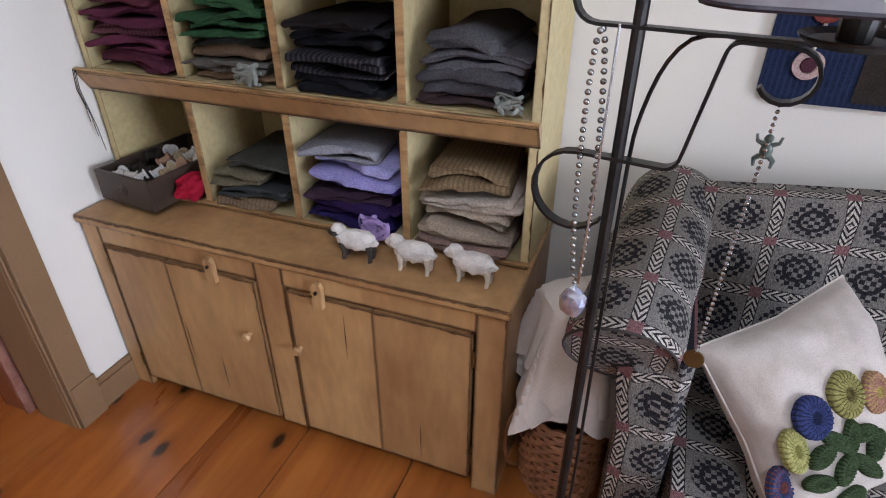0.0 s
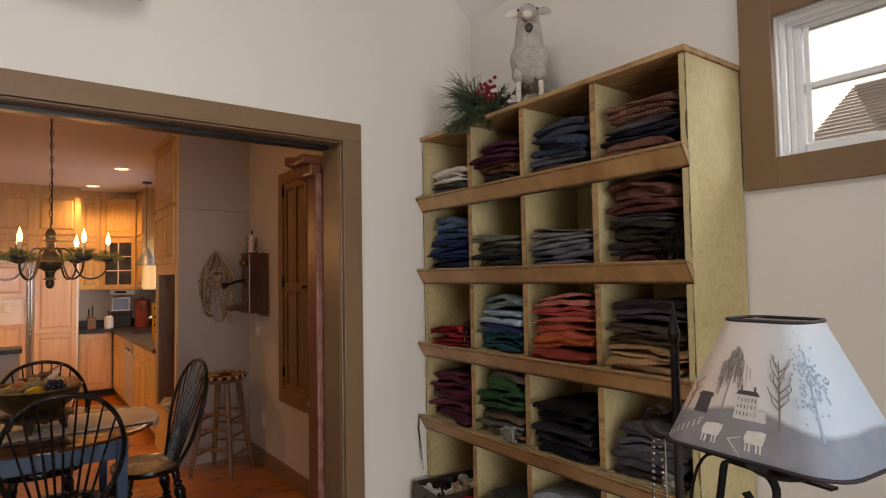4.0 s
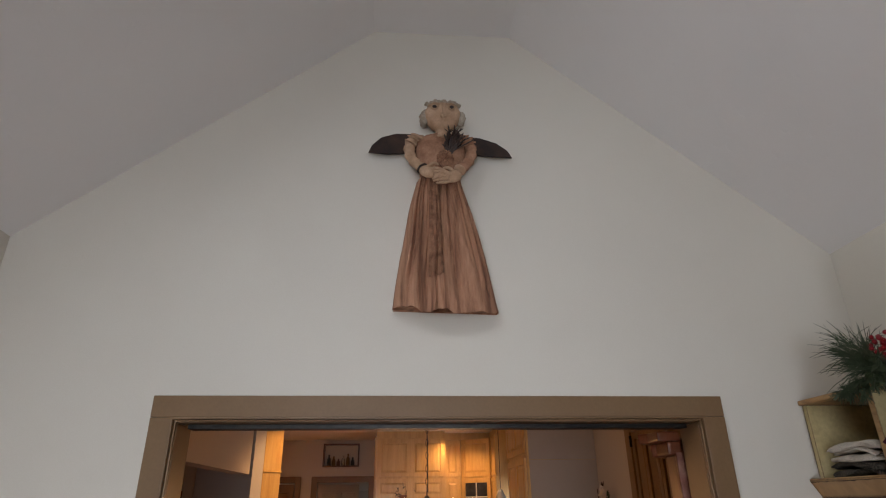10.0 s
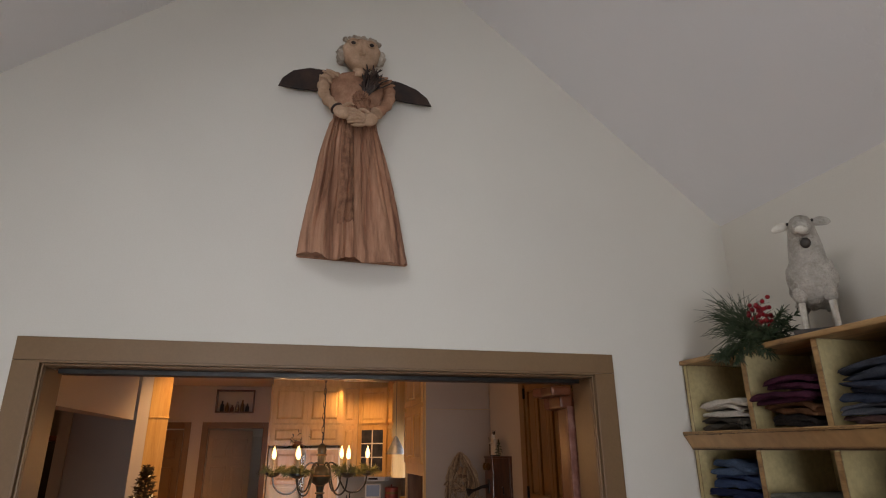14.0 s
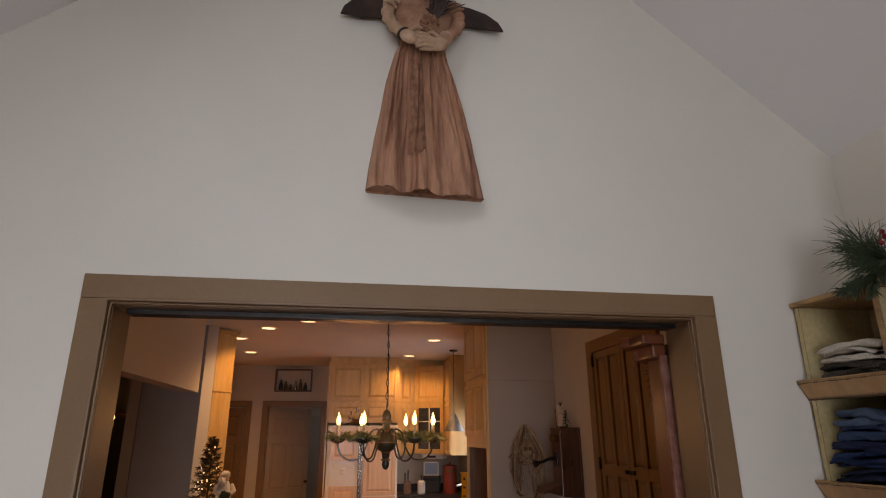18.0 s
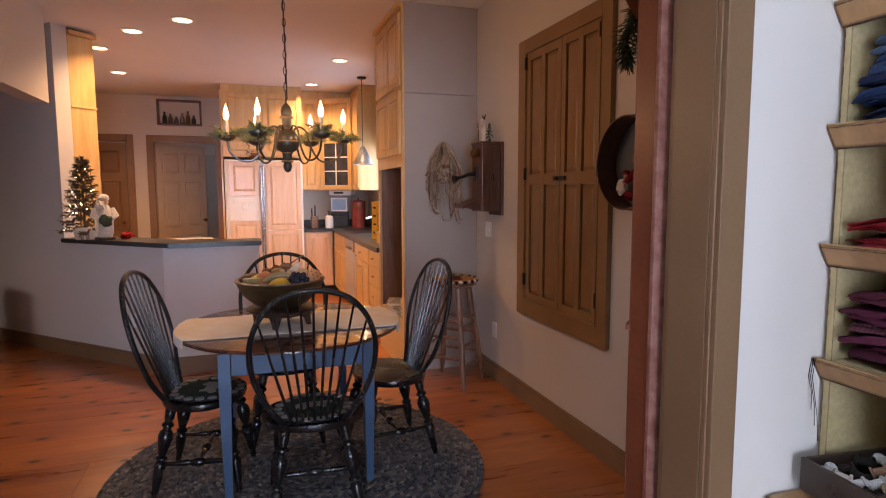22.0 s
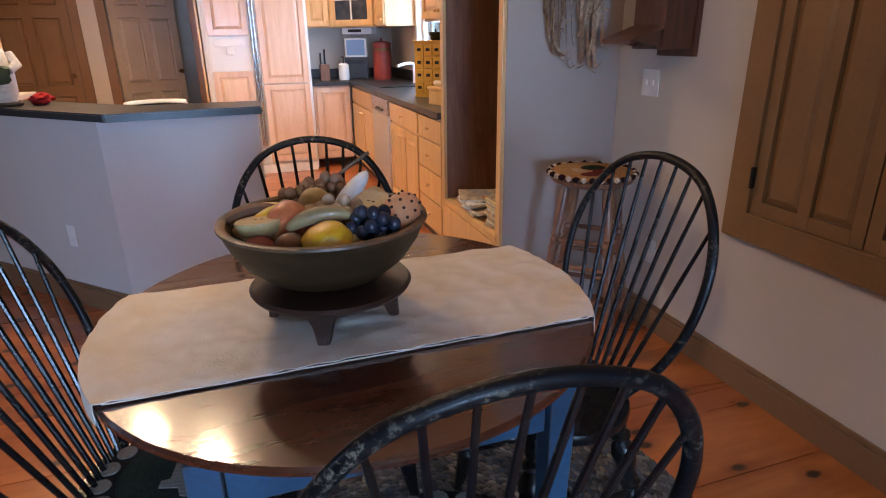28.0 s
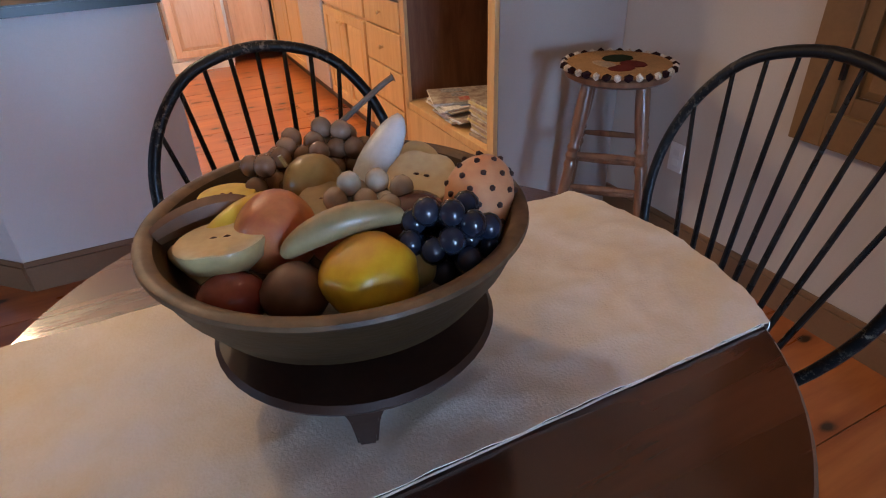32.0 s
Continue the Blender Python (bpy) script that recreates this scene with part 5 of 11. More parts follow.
def skin(name, loops, parent, mat="coverlet", cap=True, close=True, u0=0.0, v0=0.0, label="", cap_uv=None):
    """Loops of points as one skin with a UV in metres."""
    bm = B()
    uvl = bm.loops.layers.uv.new("UVMap")
    vs = [[bm.verts.new(p) for p in lp] for lp in loops]
    n = len(loops[0])
    su = [0.0]
    for a, b in zip(loops, loops[1:]):
        su.append(su[-1] + (Vector(a[n // 2]) - Vector(b[n // 2])).length)
    mid = loops[len(loops) // 2]
    sv = [0.0]
    for i in range(n):
        sv.append(sv[-1] + (Vector(mid[i]) - Vector(mid[(i + 1) % n])).length)
    for a in range(len(vs) - 1):
        for i in range(n if close else n - 1):
            j = (i + 1) % n
            f = bm.faces.new((vs[a][i], vs[a][j], vs[a + 1][j], vs[a + 1][i]))
            for lp, uvc in zip(f.loops, ((su[a], sv[i]), (su[a], sv[i + 1]), (su[a + 1], sv[i + 1]), (su[a + 1], sv[i]))):
                lp[uvl].uv = (u0 + uvc[0], v0 + uvc[1])
    if cap:
        for row in (vs[0], vs[-1]):
            f = bm.faces.new(row)
            c = sum((Vector(v.co) for v in row), Vector()) / n
            ax = 0 if max(abs(v.co.x - c.x) for v in row) > 0.02 else 1
            for lp in f.loops:
                lp[uvl].uv = ((cap_uv or (u0, v0))[0] + lp.vert.co[ax], (cap_uv or (u0, v0))[1] + lp.vert.co.z)
    return part(name, bm, mat, parent, label, True)


sofa = thing("sofa", "Small rolled-arm sofa in a grey woven coverlet fabric", "sofa", pose(0, 0, 0))
loops = []
for k in range(13):
    t = k / 12
    y, zc, xc = 1.03 + 0.57 * t, 0.683 + 0.062 * t, 0.147 + 0.058 * t
    r = 0.101 + 0.003 * math.sin(k * 1.3) - (0.004 if k == 0 else 0)
    loops.append([Vector((xc + r * math.cos(a), y - 0.055 * (1 - t) * math.sin(a) + 0.02 * (1 - t), zc + 0.018 * (1 - t) + r * math.sin(a))) for a in [radians(-60 - 300 * i / 24) for i in range(25)]])
skin("arm_roll", loops, sofa, v0=0.0173, cap_uv=(0.0703, 0.0723))
part("arm_piping", tube(B(), [p_ + Vector((0, -0.002, 0)) for p_ in loops[0]], 0.0028, 6), M("dark_brown_piping", (0.03, 0.022, 0.02), (0.05, 0.04, 0.035), 40, 0.9), sofa, "dark piping round the arm front", True)
loops = []
for z in (0.10, 0.3, 0.5, 0.62, 0.70):
    x0, x1 = 0.150 + 0.02 * (z < 0.6), 0.275
    wv = 0.006 * math.sin(z * 23)
    loops.append([Vector(q) for q in ((x0, 1.075 + wv, z), (x0 + 0.03, 1.062 - wv, z), (x0 + 0.06, 1.068 + wv, z), (x1 - 0.02, 1.062 - wv, z), (x1, 1.08, z), (x1, 1.35, z), (x1, 1.60, z), (x0, 1.60, z), (x0, 1.3, z))])
skin("arm_panel", loops, sofa)
SX1 = 1.75
loops = []
for k in range(13):
    x = 0.262 + (SX1 - 0.262) * k / 12
    hump = 0.05 * math.sin(math.pi * k / 12)
    loops.append([Vector((x, y, z + (hump if z > 0.7 else 0))) for y, z in ((1.42, 0.40), (1.44, 0.55), (1.475, 0.70), (1.49, 0.79), (1.52, 0.825), (1.57, 0.83), (1.60, 0.80), (1.61, 0.6), (1.60, 0.12), (1.45, 0.12))])
skin("backrest", loops, sofa, v0=0.05)
loops = []
for k in range(11):
    x = 0.288 + (SX1 - 0.29) * k / 10
    loops.append([Vector((x, y, z)) for y, z in ((1.44, 0.30), (1.44, 0.41), (1.2, 0.422), (0.98, 0.415), (0.945, 0.40), (0.94, 0.33), (0.97, 0.30))])
skin("seat_cushion", loops, sofa, v0=0.03)
skin("seat_frame", [[Vector((x, y, z)) for y, z in ((1.45, 0.12), (1.45, 0.295), (0.96, 0.295), (0.95, 0.12))] for x in (0.287, SX1)], sofa)
loops = []
for k in range(6):
    y = 1.085 + (1.60 - 1.085) * k / 5
    zc = 0.645 + 0.085 * k / 5
    loops.append([Vector((SX1 + 0.09 + 0.103 * math.cos(a), y, zc + 0.103 * math.sin(a))) for a in [radians(-60 - 300 * i / 14) for i in range(15)]])
skin("arm_roll", loops, sofa)
skin("arm_panel", [[Vector(q) for q in ((SX1 + 0.005, 1.10, z), (SX1 + 0.11, 1.10, z), (SX1 + 0.11, 1.60, z), (SX1 + 0.005, 1.60, z))] for z in (0.10, 0.64)], sofa)
for x in (0.2, SX1 + 0.06):
    for y in (1.13, 1.56):
        part("foot", lathe(B(), [(0.014, 0), (0.022, 0.02), (0.026, 0.06), (0.02, 0.10)], 10, Matrix.Translation((x, y, 0))), "darkwood", sofa)

# linen cushion with hooked flowers
CUSH = Matrix(((0.694, -0.545, 0.470, 0.513), (0.707, 0.388, -0.592, 1.212), (0.141, 0.742, 0.655, 0.562), (0, 0, 0, 1))) @ Matrix.Scale(0.95, 4)
pil = thing("cushion", "Natural linen cushion with hooked wool flowers leaning on the sofa arm", "cushion", CUSH)
bm = B()
n = 36
for side in (1, -1):
    grid = [[None] * (n + 1) for _ in range(n + 1)]
    for i in range(n + 1):
        for j in range(n + 1):
            u, v = 2 * i / n - 1, 2 * j / n - 1
            puff = max(0, (1 - u ** 4) * (1 - v ** 4)) ** 0.6
            q = Vector((u * 0.2 * (1 - 0.08 * (1 - abs(v))), v * 0.2 * (1 - 0.08 * (1 - abs(u))), side * (0.088 * puff + 0.004 * puff * noise.noise(Vector((u * 8 + v * 3, v * 7, side + 9))) + (0.016 * noise.noise(Vector((u * 3, v * 3, side))) - 0.010 * (1 - abs(noise.noise(Vector((u * 2.2 + v, v * 1.5 - u, 4))))) ** 6) * puff * min(1.0, math.hypot(u - 0.0, v + 0.1)))))
            grid[i][j] = bm.verts.new(q)
    for i in range(n):
        for j in range(n):
            bm.faces.new((grid[i][j], grid[i + 1][j], grid[i + 1][j + 1], grid[i][j + 1]))
bmesh.ops.remove_doubles(bm, verts=bm.verts, dist=0.0005)
MAT["cushlinen"] = M("washed_white_linen", (0.56, 0.50, 0.45), (0.40, 0.335, 0.28), 7, 0.88, 0.05, 0.7, 300, stretch=(1, 1, 2.5), sheen=0.2)
part("cover", bm, "cushlinen", pil, "", True)
edge = [(2 * k / 20 - 1, -1) for k in range(20)] + [(1, 2 * k / 20 - 1) for k in range(20)] + [(1 - 2 * k / 20, 1) for k in range(20)] + [(-1, 1 - 2 * k / 20) for k in range(21)]
part("seam", tube(B(), [(u * 0.2 * (1 - 0.08 * (1 - abs(v))), v * 0.2 * (1 - 0.08 * (1 - abs(u))), 0) for u, v in edge], 0.0022, 6), "cream", pil, "pale stitched seam", True)


def hooked(name, x, y, rx, ry, rgb, rot=0, rgb2=None):
    c, s_ = math.cos(radians(-28)), math.sin(radians(-28))
    x, y = -0.095 + 0.95 * (c * (x + 0.02) - s_ * (y - 0.02)), 0.02 + 0.95 * (s_ * (x + 0.02) + c * (y - 0.02))
    rx, ry, rot = rx * 1.10, ry * 1.10, rot - 28
    z = 0.088 * max(0, (1 - (x / 0.2) ** 4) * (1 - (y / 0.2) ** 4)) ** 0.6
    # loops of yarn in rounds, each loop a small ridge
    bm = B()
    prof = [(1.0, -0.006), (1.0, 0.004), (0.88, 0.010), (0.70, 0.011), (0.66, 0.008), (0.52, 0.012), (0.34, 0.0125), (0.30, 0.009), (0.18, 0.013), (0.02, 0.0125)]
    na = 72
    vs = [[bm.verts.new((pr * (1 + 0.05 * noise.noise(Vector((3 * math.cos(6.2832 * i / na), 3 * math.sin(6.2832 * i / na), x * 90)))) * math.cos(6.2832 * i / na), pr * math.sin(6.2832 * i / na), pz + (0.0016 if i % 3 == 1 and pz > 0 else -0.0008))) for i in range(na)] for pr, pz in prof]
    for k, (a_, b_) in enumerate(zip(vs, vs[1:])):
        for i in range(na):
            f = bm.faces.new((a_[i], a_[(i + 1) % na], b_[(i + 1) % na], b_[i]))
            f.material_index = 1 if (i % 3 == 2 or (k > 6 and name == "flower")) else 0
    fl = part(name, bm, [cloth_mat(rgb), cloth_mat(rgb2)], pil, "", True)
    fl.data.transform(Matrix.Translation((x, y, z + 0.002)) @ Matrix.Rotation(radians(rot), 4, "Z") @ Matrix.Diagonal((rx, ry, 1, 1)))


hooked("flower", -0.02, 0.02, 0.036, 0.036, (0.035, 0.05, 0.14), 0, (0.02, 0.026, 0.06))
hooked("flower", 0.055, 0.07, 0.034, 0.04, (0.27, 0.25, 0.09), 10, (0.12, 0.10, 0.035))
hooked("flower", 0.125, 0.08, 0.026, 0.036, (0.33, 0.16, 0.12), 0, (0.4, 0.3, 0.1))
hooked("flower", -0.05, -0.045, 0.024, 0.036, (0.40, 0.38, 0.15), 15, (0.24, 0.23, 0.07))
hooked("flower", -0.055, -0.115, 0.024, 0.034, (0.04, 0.06, 0.14), -10, (0.2, 0.06, 0.05))
for x, y, a in ((0.0, -0.05, 40), (0.03, -0.02, -20), (0.06, -0.01, 80), (0.09, 0.0, 20), (0.05, -0.07, 60), (0.10, -0.06, -30), (0.0, -0.10, 10), (0.07, -0.12, 30), (0.12, -0.02, 70)):
    hooked("leaf", x, y, 0.03, 0.014, (0.06, 0.095, 0.045), a, (0.025, 0.042, 0.02))

# basket with folded linens between the cupboard and the sofa
MAT["wicker"] = M("brown_wicker", (0.30, 0.115, 0.045), (0.17, 0.06, 0.024), 22, 0.55, 0.1, 0.6, 60)
bas = thing("basket", "Brown woven basket on the floor beside the sofa", "basket", pose(0.055, 1.33, 0))
bm = B()
for k in range(17):
    z = 0.012 + k * 0.0165
    pts = []
    for i in range(33):
        a = 2 * math.pi * i / 32
        r = 0.098 + 0.012 * z / 0.3 + 0.004 * (1 if (i + k) % 2 else -1)
        pts.append((r * math.cos(a), r * math.sin(a), z))
    tube(bm, pts, 0.0085, 5, False)
part("weave", bm, "wicker", bas, "", True)
part("bottom", lathe(B(), [(0.001, 0.002), (0.095, 0.002), (0.095, 0.01), (0.001, 0.01)], 24), "wicker", bas)
part("handle", tube(B(), smoothpath([(-0.11, -0.02, 0.26), (-0.14, -0.06, 0.2), (-0.13, -0.08, 0.1), (-0.105, -0.05, 0.05)], 5), 0.005, 6), "wicker", bas)


def draped(name, label, at, top, drop, half, seed, turn):
    """A square cloth laid over the heap: a flat middle, hanging corners and soft folds."""
    bm = B()
    n = 26
    L = half + drop
    off = Vector((seed * 2.3, seed * 5.1, 0))
    vs = []
    for i in range(n + 1):
        row = []
        for j in range(n + 1):
            u, v = (2 * i / n - 1) * L, (2 * j / n - 1) * L
            d = max(abs(u), abs(v)) ** 1.0 * 0.55 + math.hypot(u, v) * 0.45
            a = math.atan2(v, u)
            if d < half:
                k, z = 1.0, top - 0.10 * (d / half) ** 2 * half
            else:
                over = d - half
                k = (half + over * 0.20) / d
                z = top - 0.10 * half - over * 0.93
            fold = max(0, d - half * 0.7) * (0.10 * math.sin(5 * a + seed) + 0.07 * math.sin(11 * a + seed * 2))
            nz = noise.noise(Vector((u * 9, v * 9, 0)) + off) * 0.010
            row.append(bm.verts.new(((u * k) * (1 + fold / max(d, 0.02)), (v * k) * (1 + fold / max(d, 0.02)), z + nz)))
        vs.append(row)
    for a_, b_ in zip(vs, vs[1:]):
        for j in range(n):
            bm.faces.new((a_[j], b_[j], b_[j + 1], a_[j + 1]))
    bmesh.ops.recalc_face_normals(bm, faces=bm.faces)
    bmesh.ops.solidify(bm, geom=list(bm.faces), thickness=0.002)
    solo(name, bm, "cream", label, "cloth", pose(*at, 0, 0, turn), "draped linens")


draped("linen_cloth", "Cream linen cloth draped over a floor basket", (0.05, 1.33, 0), 0.575, 0.25, 0.080, 1, 10)
draped("linen_cloth", "Cream linen cloth draped over a floor basket", (0.055, 1.335, 0), 0.60, 0.235, 0.082, 2, 24)
draped("linen_cloth", "Cream linen cloth draped over a floor basket", (0.05, 1.33, 0), 0.622, 0.20, 0.083, 3, 38)
solo("linen_stuffing", blob(B(), (0, 0, 0.42), (0.085, 0.08, 0.16), 3, 0.2, 3, 3), "cream", "Heap of cream linens inside a floor basket", "cloth", pose(0.05, 1.33, 0))

# hooked wall rug with a horse
MAT["rugnavy"] = cloth_mat((0.014, 0.022, 0.05), (0.022, 0.036, 0.08))
MAT["rugbrown"] = cloth_mat((0.035, 0.026, 0.022))
MAT["rughorse"] = cloth_mat((0.47, 0.44, 0.40), (0.33, 0.30, 0.27))
hr = thing("wall_rug", "Navy hooked wool wall rug with a pale horse and round flowers", "wall hanging", pose(0.325, NY - 0.001, 1.0, 90, 0, 0))
RW, RH = 1.25, 0.41


def flat(name, pts, mat, z0, z1, parent, label=""):
    bm = B()
    prism(bm, pts, z0, z1)
    return part(name, bm, mat, parent, label)


flat("ground", [(x + RW / 2, y + RH / 2) for x, y in rrect(RW / 2, RH / 2, 0.03)], "rugnavy", 0.001, 0.012, hr)
flat("field", [(0.18, 0.012), (0.8, 0.012), (0.8, 0.20), (0.6, 0.235), (0.35, 0.22), (0.18, 0.20)], "rugbrown", 0.0125, 0.014, hr, "dark brown field")
flat("sky_patch", [(0.05, 0.23), (0.3, 0.235), (0.6, 0.25), (1.2, 0.25), (1.2, 0.395), (0.05, 0.395)], cloth_mat((0.03, 0.055, 0.11), (0.02, 0.035, 0.08)), 0.0125, 0.0135, hr, "lighter blue sky")
horse = [(0.19, 0.165), (0.205, 0.215), (0.225, 0.262), (0.25, 0.273), (0.285, 0.266), (0.32, 0.264), (0.365, 0.266), (0.398, 0.286), (0.43, 0.315), (0.455, 0.328), (0.49, 0.332), (0.535, 0.315), (0.57, 0.27), (0.565, 0.25), (0.53, 0.262), (0.495, 0.276), (0.468, 0.262), (0.459, 0.215), (0.455, 0.18), (0.48, 0.165), (0.492, 0.148), (0.485, 0.125), (0.463, 0.103), (0.452, 0.11), (0.47, 0.135), (0.468, 0.148), (0.435, 0.152), (0.426, 0.086), (0.408, 0.086), (0.40, 0.158), (0.353, 0.156), (0.318, 0.168), (0.305, 0.14), (0.297, 0.084), (0.28, 0.084), (0.278, 0.15), (0.265, 0.086), (0.25, 0.086), (0.232, 0.17), (0.234, 0.214), (0.20, 0.158)]
flat("horse", horse, "rughorse", 0.0145, 0.018, hr, "pale grey looped horse")
flat("trunk", [(0.445, 0.0125), (0.475, 0.0125), (0.485, 0.08), (0.497, 0.17), (0.51, 0.255), (0.49, 0.26), (0.478, 0.16), (0.46, 0.08)], cloth_mat((0.16, 0.13, 0.105)), 0.0137, 0.0143, hr)
for x, y, r, c1, c2 in ((0.072, 0.325, 0.028, (0.12, 0.14, 0.10), (0.45, 0.36, 0.28)), (0.225, 0.325, 0.036, (0.10, 0.035, 0.03), (0.5, 0.42, 0.34)), (0.088, 0.195, 0.030, (0.3, 0.25, 0.2), (0.20, 0.045, 0.035)), (0.082, 0.082, 0.030, (0.09, 0.03, 0.04), (0.48, 0.33, 0.30))):
    f = part("flower", lathe(B(), [(r, 0.0145), (r, 0.019), (r * 0.6, 0.0195), (r * 0.55, 0.0165), (0.001, 0.0165)], 18, Matrix.Translation((x, y, 0))), cloth_mat(c2), hr, "", True)
    part("flower_eye", lathe(B(), [(r * 0.52, 0.0166), (r * 0.45, 0.0205), (0.001, 0.0205)], 14, Matrix.Translation((x, y, 0))), cloth_mat(c1), f, "", True)
part("stem", tube(B(), smoothpath([(0.082, 0.11, 0.015), (0.09, 0.165, 0.015), (0.085, 0.22, 0.015), (0.08, 0.30, 0.015)], 3), 0.004, 5), "rughorse", hr)
part("stem", tube(B(), smoothpath([(0.09, 0.24, 0.015), (0.13, 0.28, 0.015), (0.19, 0.31, 0.015)], 3), 0.004, 5), "rughorse", hr)

# high window: brown casing, white sash, panes
win = thing("window_1", "Small white sash window with brown casing, high in the wall", "window", kind="structure")
a0, a1, c0, c1 = WIN
for n_, q in (("casing_side", (a0 - 0.092, a0 - 0.0005, c0 - 0.085, c1 + 0.09)), ("casing_side", (a1 + 0.0005, a1 + 0.092, c0 - 0.085, c1 + 0.09)), ("casing_head", (a0, a1, c1 + 0.0005, c1 + 0.09)), ("casing_sill", (a0, a1, c0 - 0.085, c0 - 0.0005))):
    part(n_, bx(q[0], q[1], NY - 0.02, NY - 0.001, q[2], q[3], 0.003), "trim", win)
mid = 0.72
for x0, x1 in ((a0, mid), (mid, a1)):
    sash = part("sash", box(box(box(bx(x0 + 0.004, x0 + 0.048, NY + 0.05, NY + 0.10, c0 + 0.004, c1 - 0.004, 0.004), x1 - 0.048, x1 - 0.004, NY + 0.05, NY + 0.10, c0 + 0.004, c1 - 0.004, 0.004), x0 + 0.049, x1 - 0.049, NY + 0.05, NY + 0.10, c0 + 0.004, c0 + 0.035, 0.004), x0 + 0.049, x1 - 0.049, NY + 0.05, NY + 0.10, c1 - 0.035, c1 - 0.004, 0.004), "white", win)
    xm, zm = (x0 + x1) / 2, (c0 + c1) / 2
    part("muntin", bx(xm - 0.008, xm + 0.008, NY + 0.06, NY + 0.09, c0 + 0.036, c1 - 0.036, 0.002), "white", sash)
    for u0, u1 in ((x0 + 0.0495, xm - 0.0085), (xm + 0.0085, x1 - 0.0495)):
        part("muntin", bx(u0, u1, NY + 0.06, NY + 0.09, zm - 0.008, zm + 0.008, 0.002), "white", sash)
        for w0, w1 in ((c0 + 0.036, zm - 0.0085), (zm + 0.0085, c1 - 0.036)):
            g = part("pane", bx(u0, u1, NY + 0.073, NY + 0.077, w0, w1), "glass", sash)
            g.visible_shadow = False
for q in ((a0 + 0.0005, a0 + 0.0035, c0, c1), (a1 - 0.0035, a1 - 0.0005, c0, c1), (a0 + 0.004, a1 - 0.004, c0 + 0.0005, c0 + 0.0035), (a0 + 0.004, a1 - 0.004, c1 - 0.0035, c1 - 0.0005)):
    part("liner", bx(q[0], q[1], NY - 0.001, NY + 0.14, q[2], q[3]), "white", win)
for d_, ya, yb in ((0.0, 0.018, 0.034), (0.013, 0.036, 0.046), (0.048, 0.056, 0.064)):
    for q in ((a0 + 0.004 + d_, a0 + 0.018 + d_, c0 + 0.004, c1 - 0.004), (a1 - 0.018 - d_, a1 - 0.004 - d_, c0 + 0.004, c1 - 0.004), (a0 + 0.0185 + d_, a1 - 0.0185 - d_, c1 - 0.018 - d_ * 0.7, c1 - 0.004 - d_ * 0.7)):
        part("stop_bead", bx(q[0], q[1], NY + ya, NY + yb, q[2] + (0.036 if d_ > 0.04 else 0), q[3], 0.002), "white", win)
# garden doors behind the camera
gd = thing("door_1", "White glazed garden doors", "door", kind="structure")
for y0, y1 in ((-1.35, -0.255), (-0.245, 0.85)):
    leaf = part("leaf", box(box(box(bx(EX + 0.08, EX + 0.12, y0, y0 + 0.09, 0, 2.35, 0.004), EX + 0.08, EX + 0.12, y1 - 0.09, y1, 0, 2.35, 0.004), EX + 0.08, EX + 0.12, y0 + 0.091, y1 - 0.091, 0, 0.2, 0.004), EX + 0.08, EX + 0.12, y0 + 0.091, y1 - 0.091, 2.25, 2.35, 0.004), "white", gd)
    g = part("pane", bx(EX + 0.098, EX + 0.102, y0 + 0.091, y1 - 0.091, 0.201, 2.249), "glass", leaf)
    g.visible_shadow = False

# ---------------- doll with wings on the gable wall ----------------
MAT["dress"] = wood_grain("tea_stained_cotton", (0.40, 0.195, 0.118), (0.50, 0.265, 0.17), (0.17, 0.070, 0.040), 0.88, (9, 9, 1.1), 0.0, 0.5, False, 0.0, 2.2)
MAT["bodice"] = M("stained_bodice_cotton", (0.44, 0.235, 0.15), (0.26, 0.12, 0.07), 18, 0.88, 0.05, 0.5, 110)
MAT["gauze"] = M("ragged_gauze", (0.36, 0.175, 0.105), (0.17, 0.075, 0.042), 34, 0.9, 0.04, 0.9, 160, bdist=0.004)
MAT["dollskin"] = M("stained_muslin", (0.52, 0.335, 0.225), (0.36, 0.215, 0.13), 14, 0.85, 0.05, 0.3, 120)
MAT["rustwing"] = M("rusted_tin", (0.020, 0.012, 0.010), (0.06, 0.030, 0.021), 12, 0.5, 0.1, 0.3, 60)
MAT["fleece"] = M("raw_fleece_hair", (0.50, 0.42, 0.34), (0.36, 0.29, 0.22), 40, 0.95, 0.03, 0.9, 120, bdist=0.006)
DCY, HEM, WAIST = 0.070, 2.500, 3.055
frnd = random.Random(44)
PLEATS = [(frnd.uniform(-0.95, 0.95), frnd.uniform(0.018, 0.05), frnd.uniform(-0.024, 0.026), frnd.uniform(-0.12, 0.12), frnd.uniform(0.0, 0.55), frnd.uniform(0.75, 1.2)) for _ in range(34)]


